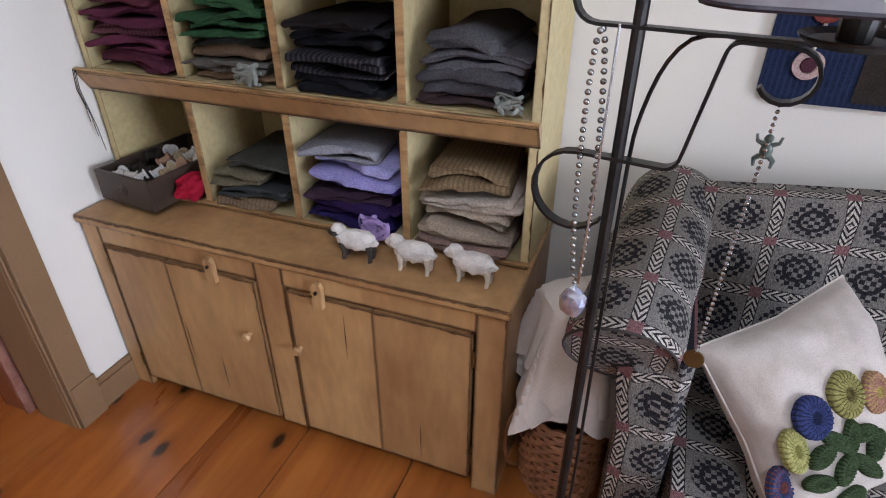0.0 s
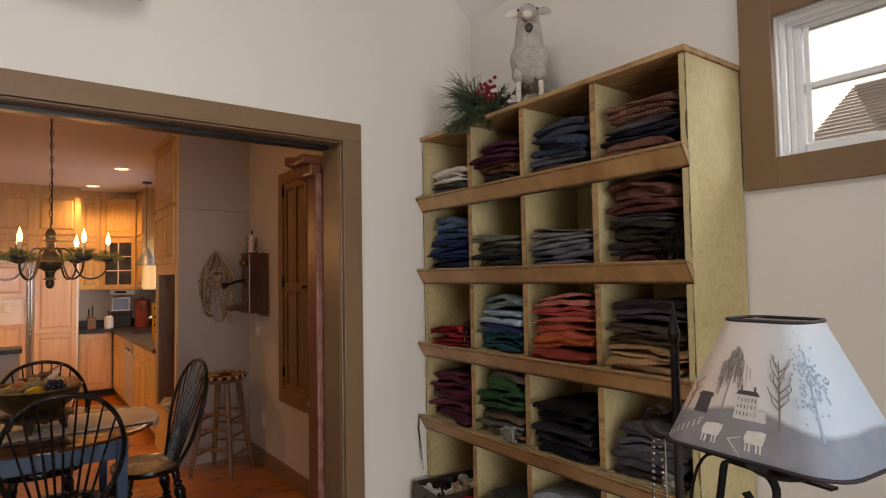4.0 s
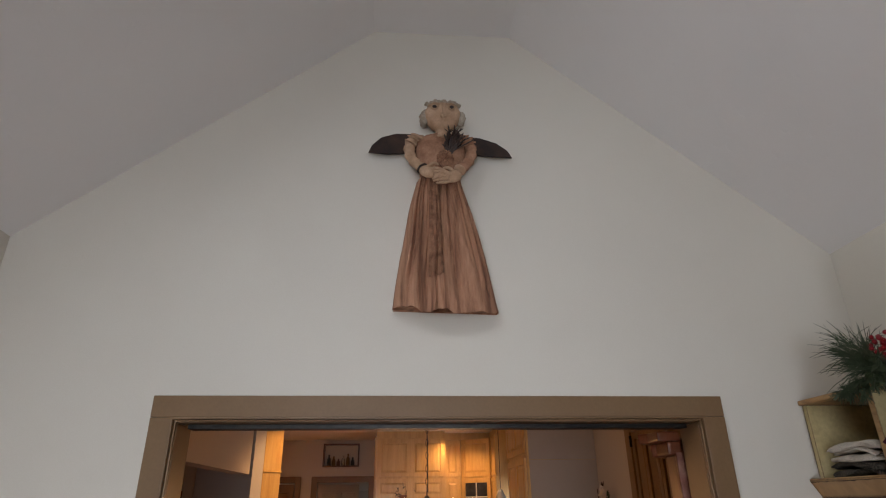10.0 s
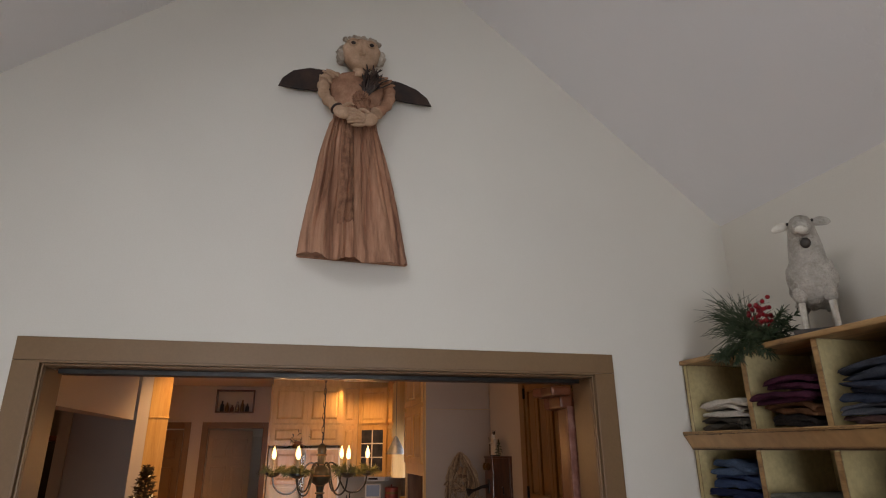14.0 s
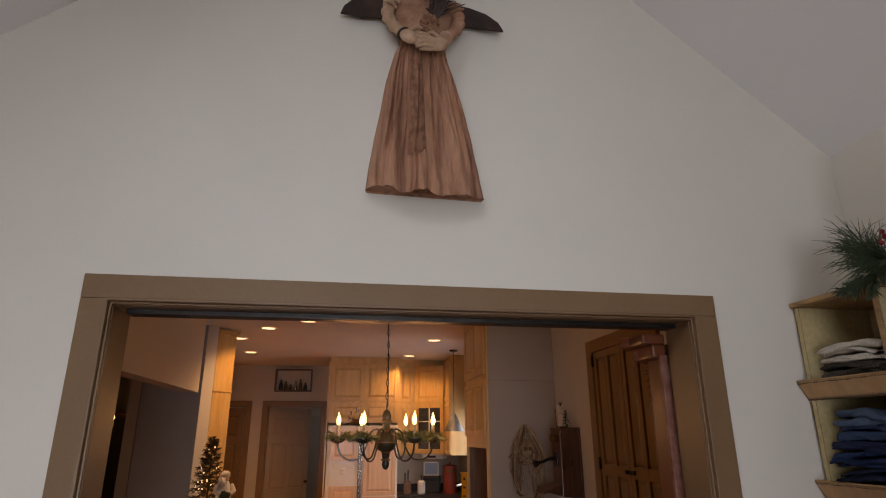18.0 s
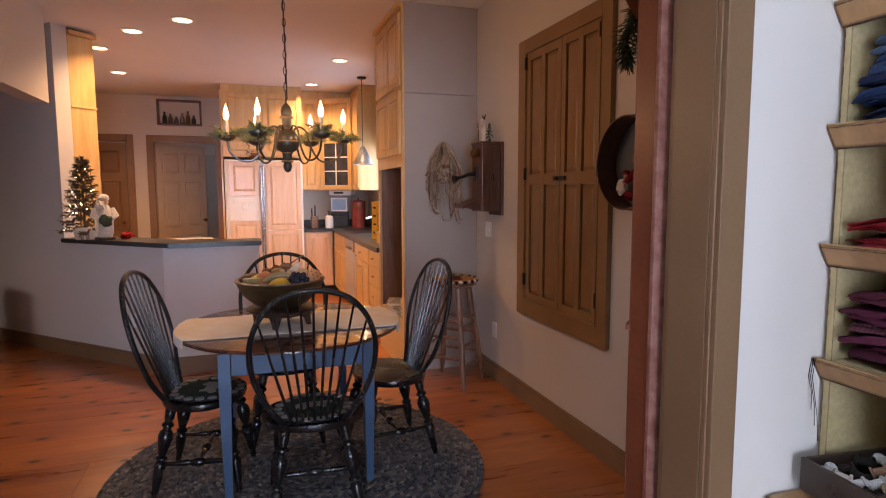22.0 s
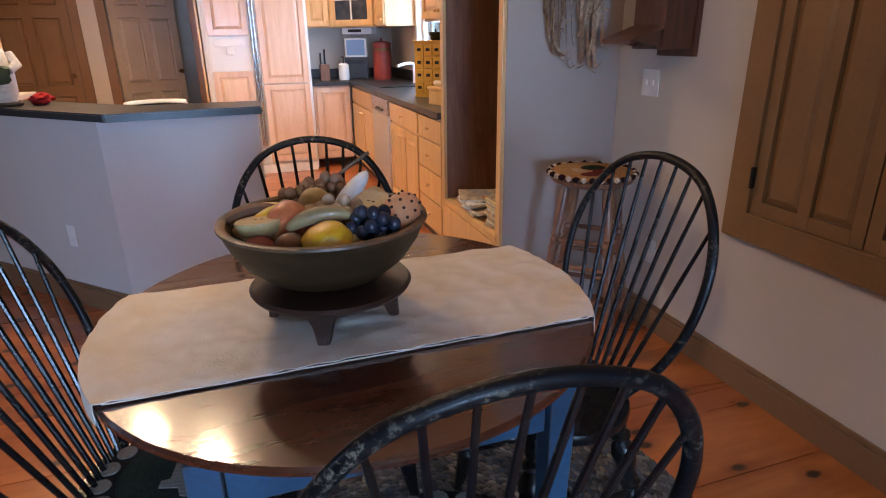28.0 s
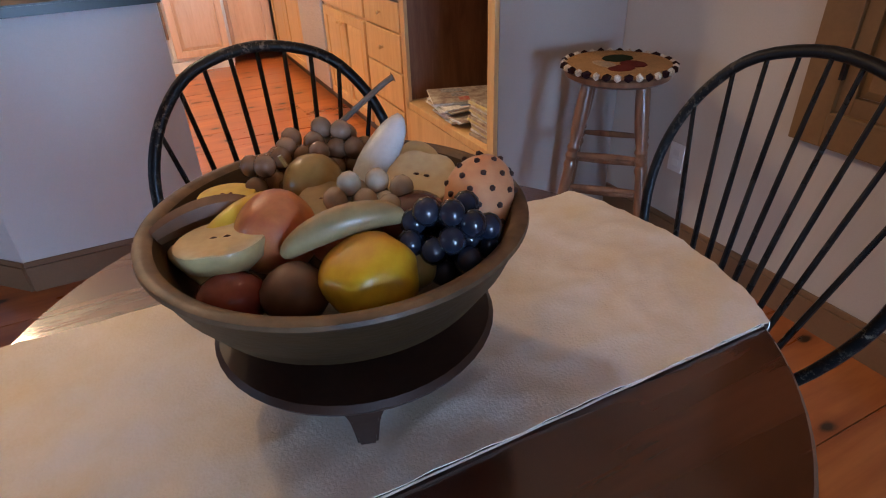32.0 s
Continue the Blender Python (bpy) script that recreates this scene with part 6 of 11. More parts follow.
def skirt_at(s_, t):
    """A point on the front of the gathered skirt: s_ from side to side, t from hem to waist."""
    hw = 0.197 - 0.118 * t ** 0.92 + 0.010 * math.sin(3.0 * t)
    y = DCY - 0.004 + hw * s_ + 0.006 * noise.noise(Vector((s_ * 2, t * 3, 5)))
    x = 0.030 + (0.058 + 0.014 * (1 - t)) * max(0.0, 1 - abs(s_) ** 2.4) ** 0.6
    for c, w, d, drift, t0, t1 in PLEATS:
        k = min(1.0, max(0.0, (t - t0 + 0.25) / 0.25)) * min(1.0, max(0.0, (t1 - t + 0.2) / 0.2))
        u = (s_ - c - drift * (1 - t)) / (w * (1.25 - 0.25 * t))
        x += d * k * math.exp(-u * u) * (1 + 0.5 * math.tanh(2 * u)) * (1 - 0.25 * t)
    x += 0.012 * noise.noise(Vector((s_ * 3.5, t * 2.0, 1))) + 0.007 * noise.noise(Vector((s_ * 11, t * 6, 2))) + 0.0035 * noise.noise(Vector((s_ * 26, t * 16, 3)))
    z = HEM + (WAIST - HEM) * t + (0.020 * noise.noise(Vector((s_ * 3.1, 0.5, 1))) + 0.008 * noise.noise(Vector((s_ * 9.0, 2.5, 1))) + 0.012 * s_ * s_ - 0.006) * (1 - t) ** 2
    return Vector((max(x, 0.006), y, z))


bm = B()
rows = []
for k in range(61):
    t = k / 60
    front = [skirt_at(-1 + 2 * i / 110, t) for i in range(111)]
    rows.append(front + [Vector((0.004, front[-1].y - 0.004, front[-1].z)), Vector((0.004, front[0].y + 0.004, front[0].z))])
lip = [Vector((max(0.006, p_.x - 0.010), p_.y * 0.985 + DCY * 0.015, p_.z + 0.006)) for p_ in rows[0]]
add(bm, rings(B(), [lip] + rows), 0)
# ragged gauze panel over the skirt
grid = []
for k in range(31):
    row = []
    for i in range(15):
        s0 = -0.40 + 0.36 * i / 14
        t = 0.23 + 0.03 * noise.noise(Vector((i * 0.9, 2, 3))) + (1.0 - 0.23) * k / 30
        q = skirt_at(s0 * (1 - 0.12 * (1 - k / 30)), t)
        row.append(q + Vector((0.007 + 0.003 * noise.noise(Vector((i * 0.7, k * 0.4, 9))), 0, 0)))
    grid.append(row)
sub = B()
gv = [[sub.verts.new(q) for q in row] for row in grid]
for a_, b_ in zip(gv, gv[1:]):
    for i in range(14):
        sub.faces.new((a_[i], a_[i + 1], b_[i + 1], b_[i]))
bmesh.ops.recalc_face_normals(sub, faces=sub.faces)
bmesh.ops.solidify(sub, geom=list(sub.faces), thickness=0.002)
add(bm, sub, 4)
# bodice, neck and head
loops = [[Vector((0.045 + hd * math.cos(a) + 0.004 * math.sin(9 * a + z * 40) + 0.005 * noise.noise(Vector((math.cos(a) * 3, math.sin(a) * 3, z * 30))), DCY + dy + hw * math.sin(a), z)) for a in [2 * math.pi * i / 48 for i in range(48)]] for z, hw, hd, dy in ((3.025, 0.080, 0.040, 0), (3.055, 0.074, 0.044, 0), (3.10, 0.078, 0.052, 0.002), (3.15, 0.088, 0.055, 0.004), (3.20, 0.096, 0.050, 0.006), (3.238, 0.096, 0.042, 0.007), (3.262, 0.066, 0.036, 0.007), (3.274, 0.032, 0.028, 0.007))]
add(bm, rings(B(), loops), 5)
add(bm, lathe(B(), [(0.038, 3.238), (0.028, 3.260), (0.024, 3.280), (0.025, 3.32)], 16, Matrix.Translation((0.058, DCY + 0.008, 0))), 1)
HY_, HZ_ = DCY + 0.010, 3.350
head = blob(B(), (0, 0, 0), (0.054, 0.068, 0.070), 2, 0.02, 2, 4)
for v in head.verts:
    v.co.y *= 1 + 2.4 * v.co.z - 6.0 * max(0.0, -v.co.z - 0.045)
    if v.co.x > 0.028:
        v.co.x = 0.028 + (v.co.x - 0.028) * 0.55
add(bm, head, 1, Matrix.Translation((0.066, HY_, HZ_)))
for s in (-1, 1):
    add(bm, tube(B(), [(0.104, HY_ + s * 0.0062, HZ_ + 0.044), (0.109, HY_ + s * 0.0058, HZ_ + 0.01), (0.110, HY_ + s * 0.0066, HZ_ - 0.022), (0.100, HY_ + s * 0.004, HZ_ - 0.028)], [0.0035, 0.0048, 0.0056, 0.004], 8), 1)
    add(bm, lathe(B(), [(0.0150, -0.003), (0.0145, 0.003), (0.0118, 0.006), (0.0095, 0.004), (0.001, 0.003)], 18, Matrix.Translation((0.105, HY_ + s * 0.032, HZ_ + 0.026)) @ Matrix.Rotation(radians(90), 4, "Y")), 1)
    add(bm, blob(B(), (0.107, HY_ + s * 0.032, HZ_ + 0.026), (0.005, 0.0092, 0.0092), 2, 0, 1, 2), 2)
    add(bm, tube(B(), smoothpath([(0.101, HY_ + s * 0.012, HZ_ + 0.043), (0.104, HY_ + s * 0.032, HZ_ + 0.048), (0.094, HY_ + s * 0.054, HZ_ + 0.038)], 3), 0.0032, 6), 1)
    # sleeve: up over the shoulder, down to the elbow, then in to the wrist
    sleeve = smoothpath([(0.045, DCY + s * 0.068, 3.246), (0.056, DCY + s * 0.092, 3.248), (0.068, DCY + s * 0.110, 3.210), (0.080, DCY + s * 0.112, 3.160), (0.098, DCY + s * 0.094, 3.108), (0.116, DCY + s * 0.066, 3.068)], 5)
    n_ = len(sleeve)
    rad = [0.0225 + 0.003 * math.sin(i * 1.7 + s) - 0.005 * i / n_ for i in range(n_)]
    add(bm, tube(B(), sleeve, rad, 14), 5 if s > 0 else 1)
    for k in range(3):
        w0 = sleeve[4 + 3 * k]
        add(bm, tube(B(), smoothpath([w0 + Vector((0.020, s * 0.018, 0.010)), w0 + Vector((0.030, -s * 0.002, -0.004)), w0 + Vector((0.022, -s * 0.022, -0.016))], 3), 0.004, 6), 5 if s > 0 else 1)
    add(bm, lathe(B(), [(0.021, -0.004), (0.0245, 0.0), (0.021, 0.004)], 14, Matrix.Translation(sleeve[-1]) @ (sleeve[-1] - sleeve[-3]).to_track_quat("Z", "Y").to_matrix().to_4x4()), 2 if s < 0 else 1)
    hz = 3.046 if s < 0 else 3.028
    hy = DCY + s * 0.044 - 0.004
    add(bm, blob(B(), (0.132, hy, hz), (0.015, 0.031, 0.027), 3, 0.06, 3, 3, Matrix.Rotation(radians(s * 32), 4, "X")), 1)
    for f in range(4):
        b0 = Vector((0.142, hy - s * 0.020, hz + 0.010 - f * 0.0135))
        reach = (0.050, 0.056, 0.054, 0.042)[f]
        add(bm, tube(B(), smoothpath([b0, b0 + Vector((0.010, -s * reach * 0.5, -0.010)), b0 + Vector((0.006, -s * reach, -0.024 + 0.004 * f))], 3), [0.0072, 0.0072, 0.007, 0.0066, 0.006, 0.005, 0.0035], 8), 1)
    add(bm, tube(B(), smoothpath([(0.138, hy, hz + 0.018), (0.150, hy - s * 0.020, hz + 0.028), (0.150, hy - s * 0.036, hz + 0.022)], 3), [0.0078, 0.0075, 0.007, 0.0065, 0.006, 0.0055, 0.004], 8), 1)
for wing in (((-0.192, 3.178), (-0.182, 3.212), (-0.148, 3.258), (-0.093, 3.287), (-0.033, 3.292), (0.041, 3.270), (0.032, 3.210), (-0.05, 3.195), (-0.127, 3.182)), ((0.338, 3.171), (0.323, 3.207), (0.284, 3.248), (0.226, 3.278), (0.166, 3.290), (0.114, 3.276), (0.123, 3.218), (0.2, 3.197), (0.269, 3.184))):
    cy_ = sum(y for y, z in wing) / len(wing)
    q = B()
    rings(q, [[Vector((x + 0.5 * (y - DCY) ** 2, cy_ + (y - cy_) * k, 3.24 + (z - 3.24) * k)) for y, z in wing] for x, k in ((0.010, 0.98), (0.014, 1.0), (0.020, 0.985))])
    add(bm, q, 2)
rnd = random.Random(5)
for k in range(64):
    a = radians(-22 + 224 * k / 63)
    y, z = math.cos(a) * (0.066 + 0.006 * abs(math.cos(a))), math.sin(a) * 0.062
    big_ = 0.95 - 0.50 * max(0.0, math.sin(a))
    add(bm, blob(B(), (0.050 + rnd.uniform(-0.014, 0.022), HY_ + y, HZ_ + 0.004 + z), (0.016 * big_, 0.016 * big_, 0.015 * big_), k, 0.4, 7, 2), 3)
for k in range(16):
    add(bm, blob(B(), (0.078 + rnd.uniform(0, 0.014), HY_ - 0.060 + 0.0080 * k, HZ_ + 0.066 - 0.010 * ((k - 7.5) / 7.5) ** 2 + rnd.uniform(-0.003, 0.003)), (0.014, 0.009, 0.007), k + 50, 0.4, 7, 2), 3)
# pod and dark dried sprigs held in the hands
add(bm, blob(B(), (0.116, DCY + 0.014, 3.115), (0.024, 0.028, 0.036), 9, 0.45, 14, 4), 4)
for k in range(70):
    p0 = Vector((0.118, DCY + 0.026 + rnd.uniform(-0.012, 0.012), 3.14))
    p1 = Vector((0.085 + rnd.uniform(-0.01, 0.04), DCY + 0.058 + rnd.gauss(0, 0.020), 3.235 + rnd.gauss(0, 0.024)))
    mid = (p0 + p1) / 2 + Vector((0.018, rnd.uniform(-0.02, 0.02), rnd.uniform(-0.01, 0.02)))
    add(bm, tube(B(), smoothpath([p0, mid, p1], 3), [0.0028] * 6 + [0.0014], 4), 2)
for v in bm.verts:
    k = min(1.0, max(0.0, (v.co.z - HEM) / 0.55))
    v.co.y = 0.07 + (v.co.y - 0.07) * (1 + 0.12 * k) - 0.022 * k
solo("angel_doll", bm, ["dress", "dollskin", "rustwing", "fleece", "gauze", "bodice"], "Cloth angel doll in a tea-stained dress hung on the wall", "doll", pose(-1.34, 0, 0))

# big sheep and winter greenery on top of the cupboard
MAT["sheephide"] = M("grey_cream_fleece", (0.52, 0.48, 0.42), (0.38, 0.345, 0.295), 30, 0.95, 0.03, 1.0, 130, bdist=0.008)
MAT["pegwhite"] = M("chipped_white_legs", (0.70, 0.66, 0.58), (0.52, 0.46, 0.38), 30, 0.6)
bm = B()
add(bm, bx(-0.085, 0.085, -0.16, 0.15, 0, 0.022, 0.003), 1)
add(bm, blob(B(), (0, 0.02, 0.205), (0.074, 0.135, 0.088), 3, 0.16, 8, 4), 0)
add(bm, blob(B(), (0, -0.075, 0.215), (0.078, 0.068, 0.092), 4, 0.14, 8, 4), 0)
neck = smoothpath([(0, -0.080, 0.25), (0, -0.105, 0.315), (0, -0.118, 0.36), (0, -0.122, 0.395)], 3)
add(bm, tube(B(), neck, [0.062 - 0.022 * i / (len(neck) - 1) for i in range(len(neck))], 16), 0)
muzzle = smoothpath([(0, -0.095, 0.395), (0, -0.135, 0.392), (0, -0.180, 0.372), (0, -0.202, 0.362)], 3)
add(bm, tube(B(), muzzle, [0.036, 0.042, 0.042, 0.040, 0.038, 0.034, 0.031, 0.029, 0.027, 0.022], 14), 0)
add(bm, blob(B(), (0, -0.203, 0.358), (0.021, 0.012, 0.016), 2, 0, 1, 2), 4)
for s in (-1, 1):
    ear = smoothpath([(s * 0.034, -0.118, 0.402), (s * 0.062, -0.122, 0.403), (s * 0.092, -0.130, 0.390)], 3)
    add(bm, tube(B(), ear, [0.008, 0.014, 0.017, 0.018, 0.016, 0.012, 0.004], 10, True, 0.35), 0 if s > 0 else 4)
    add(bm, blob(B(), (s * 0.038, -0.150, 0.402), (0.005, 0.006, 0.006), 2, 0, 1, 2), 1)
    for y, lean_ in ((-0.10, -0.012), (0.10, 0.014)):
        add(bm, tube(B(), [(s * 0.044, y, 0.15), (s * 0.046, y + lean_ * 0.5, 0.09), (s * 0.048, y + lean_, 0.022)], [0.012, 0.0105, 0.0095], 8), 4)
        add(bm, blob(B(), (s * 0.044, y, 0.150), (0.026, 0.030, 0.034), 7, 0.2, 8, 2), 0)
add(bm, tube(B(), [(0.046 * math.cos(a), -0.112 + 0.044 * math.sin(a), 0.338 + 0.010 * math.sin(a)) for a in [2 * math.pi * i / 20 for i in range(21)]], 0.0045, 6), 3)
add(bm, blob(B(), (0.004, -0.168, 0.318), (0.017, 0.015, 0.019), 2, 0.06, 2, 3), 1)
solo("sheep_statue", bm, ["sheephide", "sheepface", "cream", "redwood", "pegwhite"], "Large fleecy standing sheep statue with a bell on the cupboard", "statue", pose(-0.82, 1.53, TOPZ, 0, 0, 43) @ Matrix.Scale(0.90, 4))
MAT["needle"] = M("pine_needles", (0.024, 0.044, 0.018), (0.045, 0.064, 0.030), 20, 0.6, 0.08, 0.1, 60)
MAT["berry"] = M("red_berries", (0.28, 0.008, 0.012), (0.2, 0.005, 0.01), 30, 0.3, 0.05, 0)
MAT["bark"] = M("brown_twig", (0.06, 0.035, 0.02), None, 20, 0.8)


def needle_spray(bm, base, tip, n, length, rnd, r=0.0011, idx=0):
    base, tip = Vector(base), Vector(tip)
    d = (tip - base).normalized()
    sub = B()
    for k in range(n):
        p = base.lerp(tip, rnd.uniform(0.05, 1))
        q = (d * rnd.uniform(0.5, 1.2) + Vector((rnd.uniform(-1, 1), rnd.uniform(-1, 1), rnd.uniform(-1, 1))) * 0.8).normalized() * length * rnd.uniform(0.6, 1.1)
        tube(sub, [p, p + q * 0.6, p + q + Vector((0, 0, -0.1 * length))], [r, r, r * 0.4], 3, False)
    add(bm, sub, idx)


rnd = random.Random(21)
spray = thing("greenery_spray", "Pine needle spray with red berries on the cupboard", "greenery", pose(-0.97, 1.42, TOPZ))
bm = B()
for k in range(11):
    a = radians(rnd.uniform(150, 250))
    needle_spray(bm, (0, 0, 0.05), (0.10 * math.cos(a), 0.09 * math.sin(a), 0.06 + rnd.uniform(-0.02, 0.10)), 40, 0.115, rnd, 0.0011)
part("long_needles", bm, "needle", spray, "long dark pine needles")
bm = B()
for k in range(13):
    a = radians(rnd.uniform(230, 390))
    r0 = rnd.uniform(0.09, 0.16)
    needle_spray(bm, (0, 0, 0.03), (r0 * math.cos(a), r0 * 0.8 * math.sin(a), 0.02 + rnd.uniform(-0.06, 0.10)), 80, 0.034, rnd, 0.0017)
for k in range(5):
    needle_spray(bm, (0.02 * k - 0.03, -0.07, 0.02), (0.05 * k - 0.08, -0.115, -0.025 - 0.010 * (k % 3)), 80, 0.034, rnd, 0.0017)
part("foliage", bm, "needle", spray)
scatter("berry", pea(0.0078), "berry", spray, [Matrix.Translation((0.045 + rnd.gauss(0, 0.016), -0.015 + rnd.gauss(0, 0.014), 0.100 + rnd.gauss(0, 0.024))) for k in range(42)], "bright red berry")
part("leaf_base", blob(B(), (0.01, -0.01, 0.032), (0.075, 0.05, 0.030), 8, 0.5, 6, 3), "needle", spray)

# ---------------- dining room: corner cupboard ----------------
cc = thing("corner_cupboard", "Old red-painted corner cupboard with a glazed upper door", "cupboard", pose(0, 0, 0))
C0, D0 = Vector((-1.635, 0.962, 0)), Vector((-2.30, 1.627, 0))
FW = (D0 - C0).length
fm = Matrix.Translation(C0) @ Matrix.Rotation(radians(135), 4, "Z")   # local x along the front, local -y... the room lies at +y
part("side_return", bx(-1.634, -1.545, 0.964, 0.985, 0.0, 2.02, 0.003), "redwood", cc)
part("return_edge", bx(-1.5445, -1.528, 0.958, 1.0, 0.0, 2.03, 0.003), "redworn", cc, "worn pinkish edge board")
part("back_panel", bx(-1.56, -1.545, 1.001, 1.655, 0.02, 2.0), "redwood", cc)
part("back_panel", bx(-2.29, -1.561, 1.64, 1.655, 0.02, 2.0), "redwood", cc)
part("top_panel", prism(B(), [(-1.55, 0.99), (-1.64, 0.99), (-2.28, 1.63), (-1.55, 1.64)], 1.985, 2.0), "redwood", cc)
part("waist_ledge", bx(-0.002, FW + 0.002, -0.004, 0.010, 1.03, 1.05, 0.004), "redwood", cc, m=fm)
part("cornice", box(bx(-0.02, FW + 0.01, -0.004, 0.05, 2.02, 2.07, 0.012), -0.05, FW + 0.012, -0.004, 0.085, 2.0705, 2.11, 0.01), "redwood", cc, "stepped red cornice", m=fm)
part("return_cornice", box(bx(-1.655, -1.53, 0.93, 0.985, 2.021, 2.07, 0.01), -1.67, -1.53, 0.895, 0.985, 2.0705, 2.108, 0.01), "redwood", cc)
for x0, x1 in ((0.0, 0.12), (FW - 0.12, FW)):
    part("stile", bx(x0, x1, -0.02, 0.0, 0, 2.02, 0.003), "redwood", cc, m=fm)
for z0, z1 in ((0.0, 0.10), (0.93, 1.029), (1.95, 2.019)):
    part("rail", bx(0.1205, FW - 0.1205, -0.02, 0.0, z0, z1, 0.002), "redwood", cc, m=fm)


def frame_ring(x0, x1, z0, z1, sx, sz, ya, yb):
    """A joined door frame round one opening."""
    out, inn = ((x0, z0), (x1, z0), (x1, z1), (x0, z1)), ((x0 + sx, z0 + sz), (x1 - sx, z0 + sz), (x1 - sx, z1 - sz), (x0 + sx, z1 - sz))
    bm = B()
    rings(bm, [[Vector((x, y, z)) for x, z in q] for q, y in ((out, ya), (inn, ya), (inn, yb), (out, yb), (out, ya))], cap=False)
    bmesh.ops.remove_doubles(bm, verts=bm.verts, dist=1e-5)
    return bm


low = part("lower_door", frame_ring(0.123, FW - 0.123, 0.103, 0.927, 0.077, 0.087, -0.018, 0.004), "redwood", cc, m=fm)
w3 = (FW - 0.401) / 2
for k in range(2):
    part("panel", bx(0.2005 + k * w3 + 0.008, 0.2005 + (k + 1) * w3 - 0.008, -0.014, -0.001, 0.195, 0.835, 0.006), "redwood", low, m=fm)
part("mullion", bx(0.2005 + w3 - 0.0075, 0.2005 + w3 + 0.0075, -0.016, 0.002, 0.191, 0.839), "redwood", low, m=fm)
upd = part("upper_door", frame_ring(0.123, FW - 0.123, 1.053, 1.947, 0.062, 0.072, -0.018, 0.004), "redwood", cc, m=fm)
for k in (1, 2):
    x = 0.1855 + (FW - 0.371) * k / 3
    part("muntin", bx(x - 0.008, x + 0.008, -0.014, 0.002, 1.131, 1.879), "redwood", upd, m=fm)
for k in (1, 2):
    z = 1.13 + 0.75 * k / 3
    part("muntin", bx(0.186, FW - 0.186, -0.013, 0.0015, z - 0.008, z + 0.008), "redwood", upd, m=fm)
part("pane", bx(0.186, FW - 0.186, -0.012, -0.009, 1.131, 1.879), "glass", upd, m=fm).visible_shadow = False
MAT["curtain"] = M("grey_curtain", (0.12, 0.11, 0.12), (0.2, 0.18, 0.19), 20, 0.9, stretch=(6, 6, 0.5))
part("curtain", rings(B(), [[Vector((0.186 + (FW - 0.372) * i / 40, -0.035 + 0.01 * math.sin(i * 1.1) + d, z)) for i in range(41)] + [Vector((0.186 + (FW - 0.372) * (40 - i) / 40, -0.033 + 0.01 * math.sin((40 - i) * 1.1) + d, z)) for i in range(41)] for z, d in ((1.131, 0), (1.879, 0))]), "curtain", upd, "grey gathered curtain", m=fm)
for z, x in ((1.34, FW - 0.155), (0.70, FW - 0.165)):
    part("knob", lathe(B(), [(0.006, 0), (0.006, 0.012), (0.014, 0.02), (0.015, 0.028), (0.002, 0.034)], 12, fm @ Matrix.Translation((x, 0.004, z)) @ Matrix.Rotation(radians(-90), 4, "X")), "iron", cc, "dark iron knob", True)
for z in (0.25, 0.78, 1.18, 1.82):
    part("hinge", bx(FW - 0.124, FW - 0.118, 0.0005, 0.008, z - 0.03, z + 0.03, 0.002), "iron", cc, m=fm)
part("drawer_pull", tube(B(), [(FW * 0.5 - 0.03, 0.001, 0.98), (FW * 0.5 - 0.025, 0.02, 0.975), (FW * 0.5 + 0.025, 0.02, 0.975), (FW * 0.5 + 0.03, 0.001, 0.98)], 0.004, 6), "iron", cc, m=fm)
# greenery hung over its cornice
bm = B()
rnd = random.Random(5)
gp = smoothpath([(-2.26, 1.46, 2.0), (-2.16, 1.36, 2.085), (-2.03, 1.27, 2.13), (-2.1, 1.26, 2.02), (-2.07, 1.24, 1.93)], 4)
for a_, b_ in zip(gp, gp[1:]):
    needle_spray(bm, a_, b_, 40, 0.06, rnd, 0.0024)
solo("evergreen_garland", bm, "needle", "Dark evergreen garland draped over the red corner cupboard", "garland")

# ---------------- shuttered window frame ----------------
MAT["shutter"] = M("golden_brown_shutter_paint", (0.24, 0.135, 0.05), (0.195, 0.104, 0.038), 3, 0.4, 0.08, 0.12, 90, grain=0.15)
shu = thing("window_shutters", "Closed golden-brown panelled window shutters in a deep frame", "shutters", pose(0.02, 0.02, 0))
X0, X1, Z0, Z1 = -3.816, -2.762, 0.617, 2.425
for q in ((X0, X0 + 0.10, Z0, Z1), (X1 - 0.09, X1, Z0, Z1), (X0 + 0.1005, X1 - 0.0905, Z0, Z0 + 0.10), (X0 + 0.1005, X1 - 0.0905, Z1 - 0.09, Z1)):
    part("frame_board", bx(q[0], q[1], NY - 0.05, NY - 0.001, q[2], q[3], 0.003), "shutter", shu)
for q in ((X0 + 0.1005, X0 + 0.108, Z0 + 0.1005, Z1 - 0.0905), (X1 - 0.098, X1 - 0.0905, Z0 + 0.1005, Z1 - 0.0905), (X0 + 0.1085, X1 - 0.0985, Z0 + 0.1005, Z0 + 0.108)):
    part("bead", bx(q[0], q[1], NY - 0.054, NY - 0.01, q[2], q[3], 0.002), "shutter", shu)


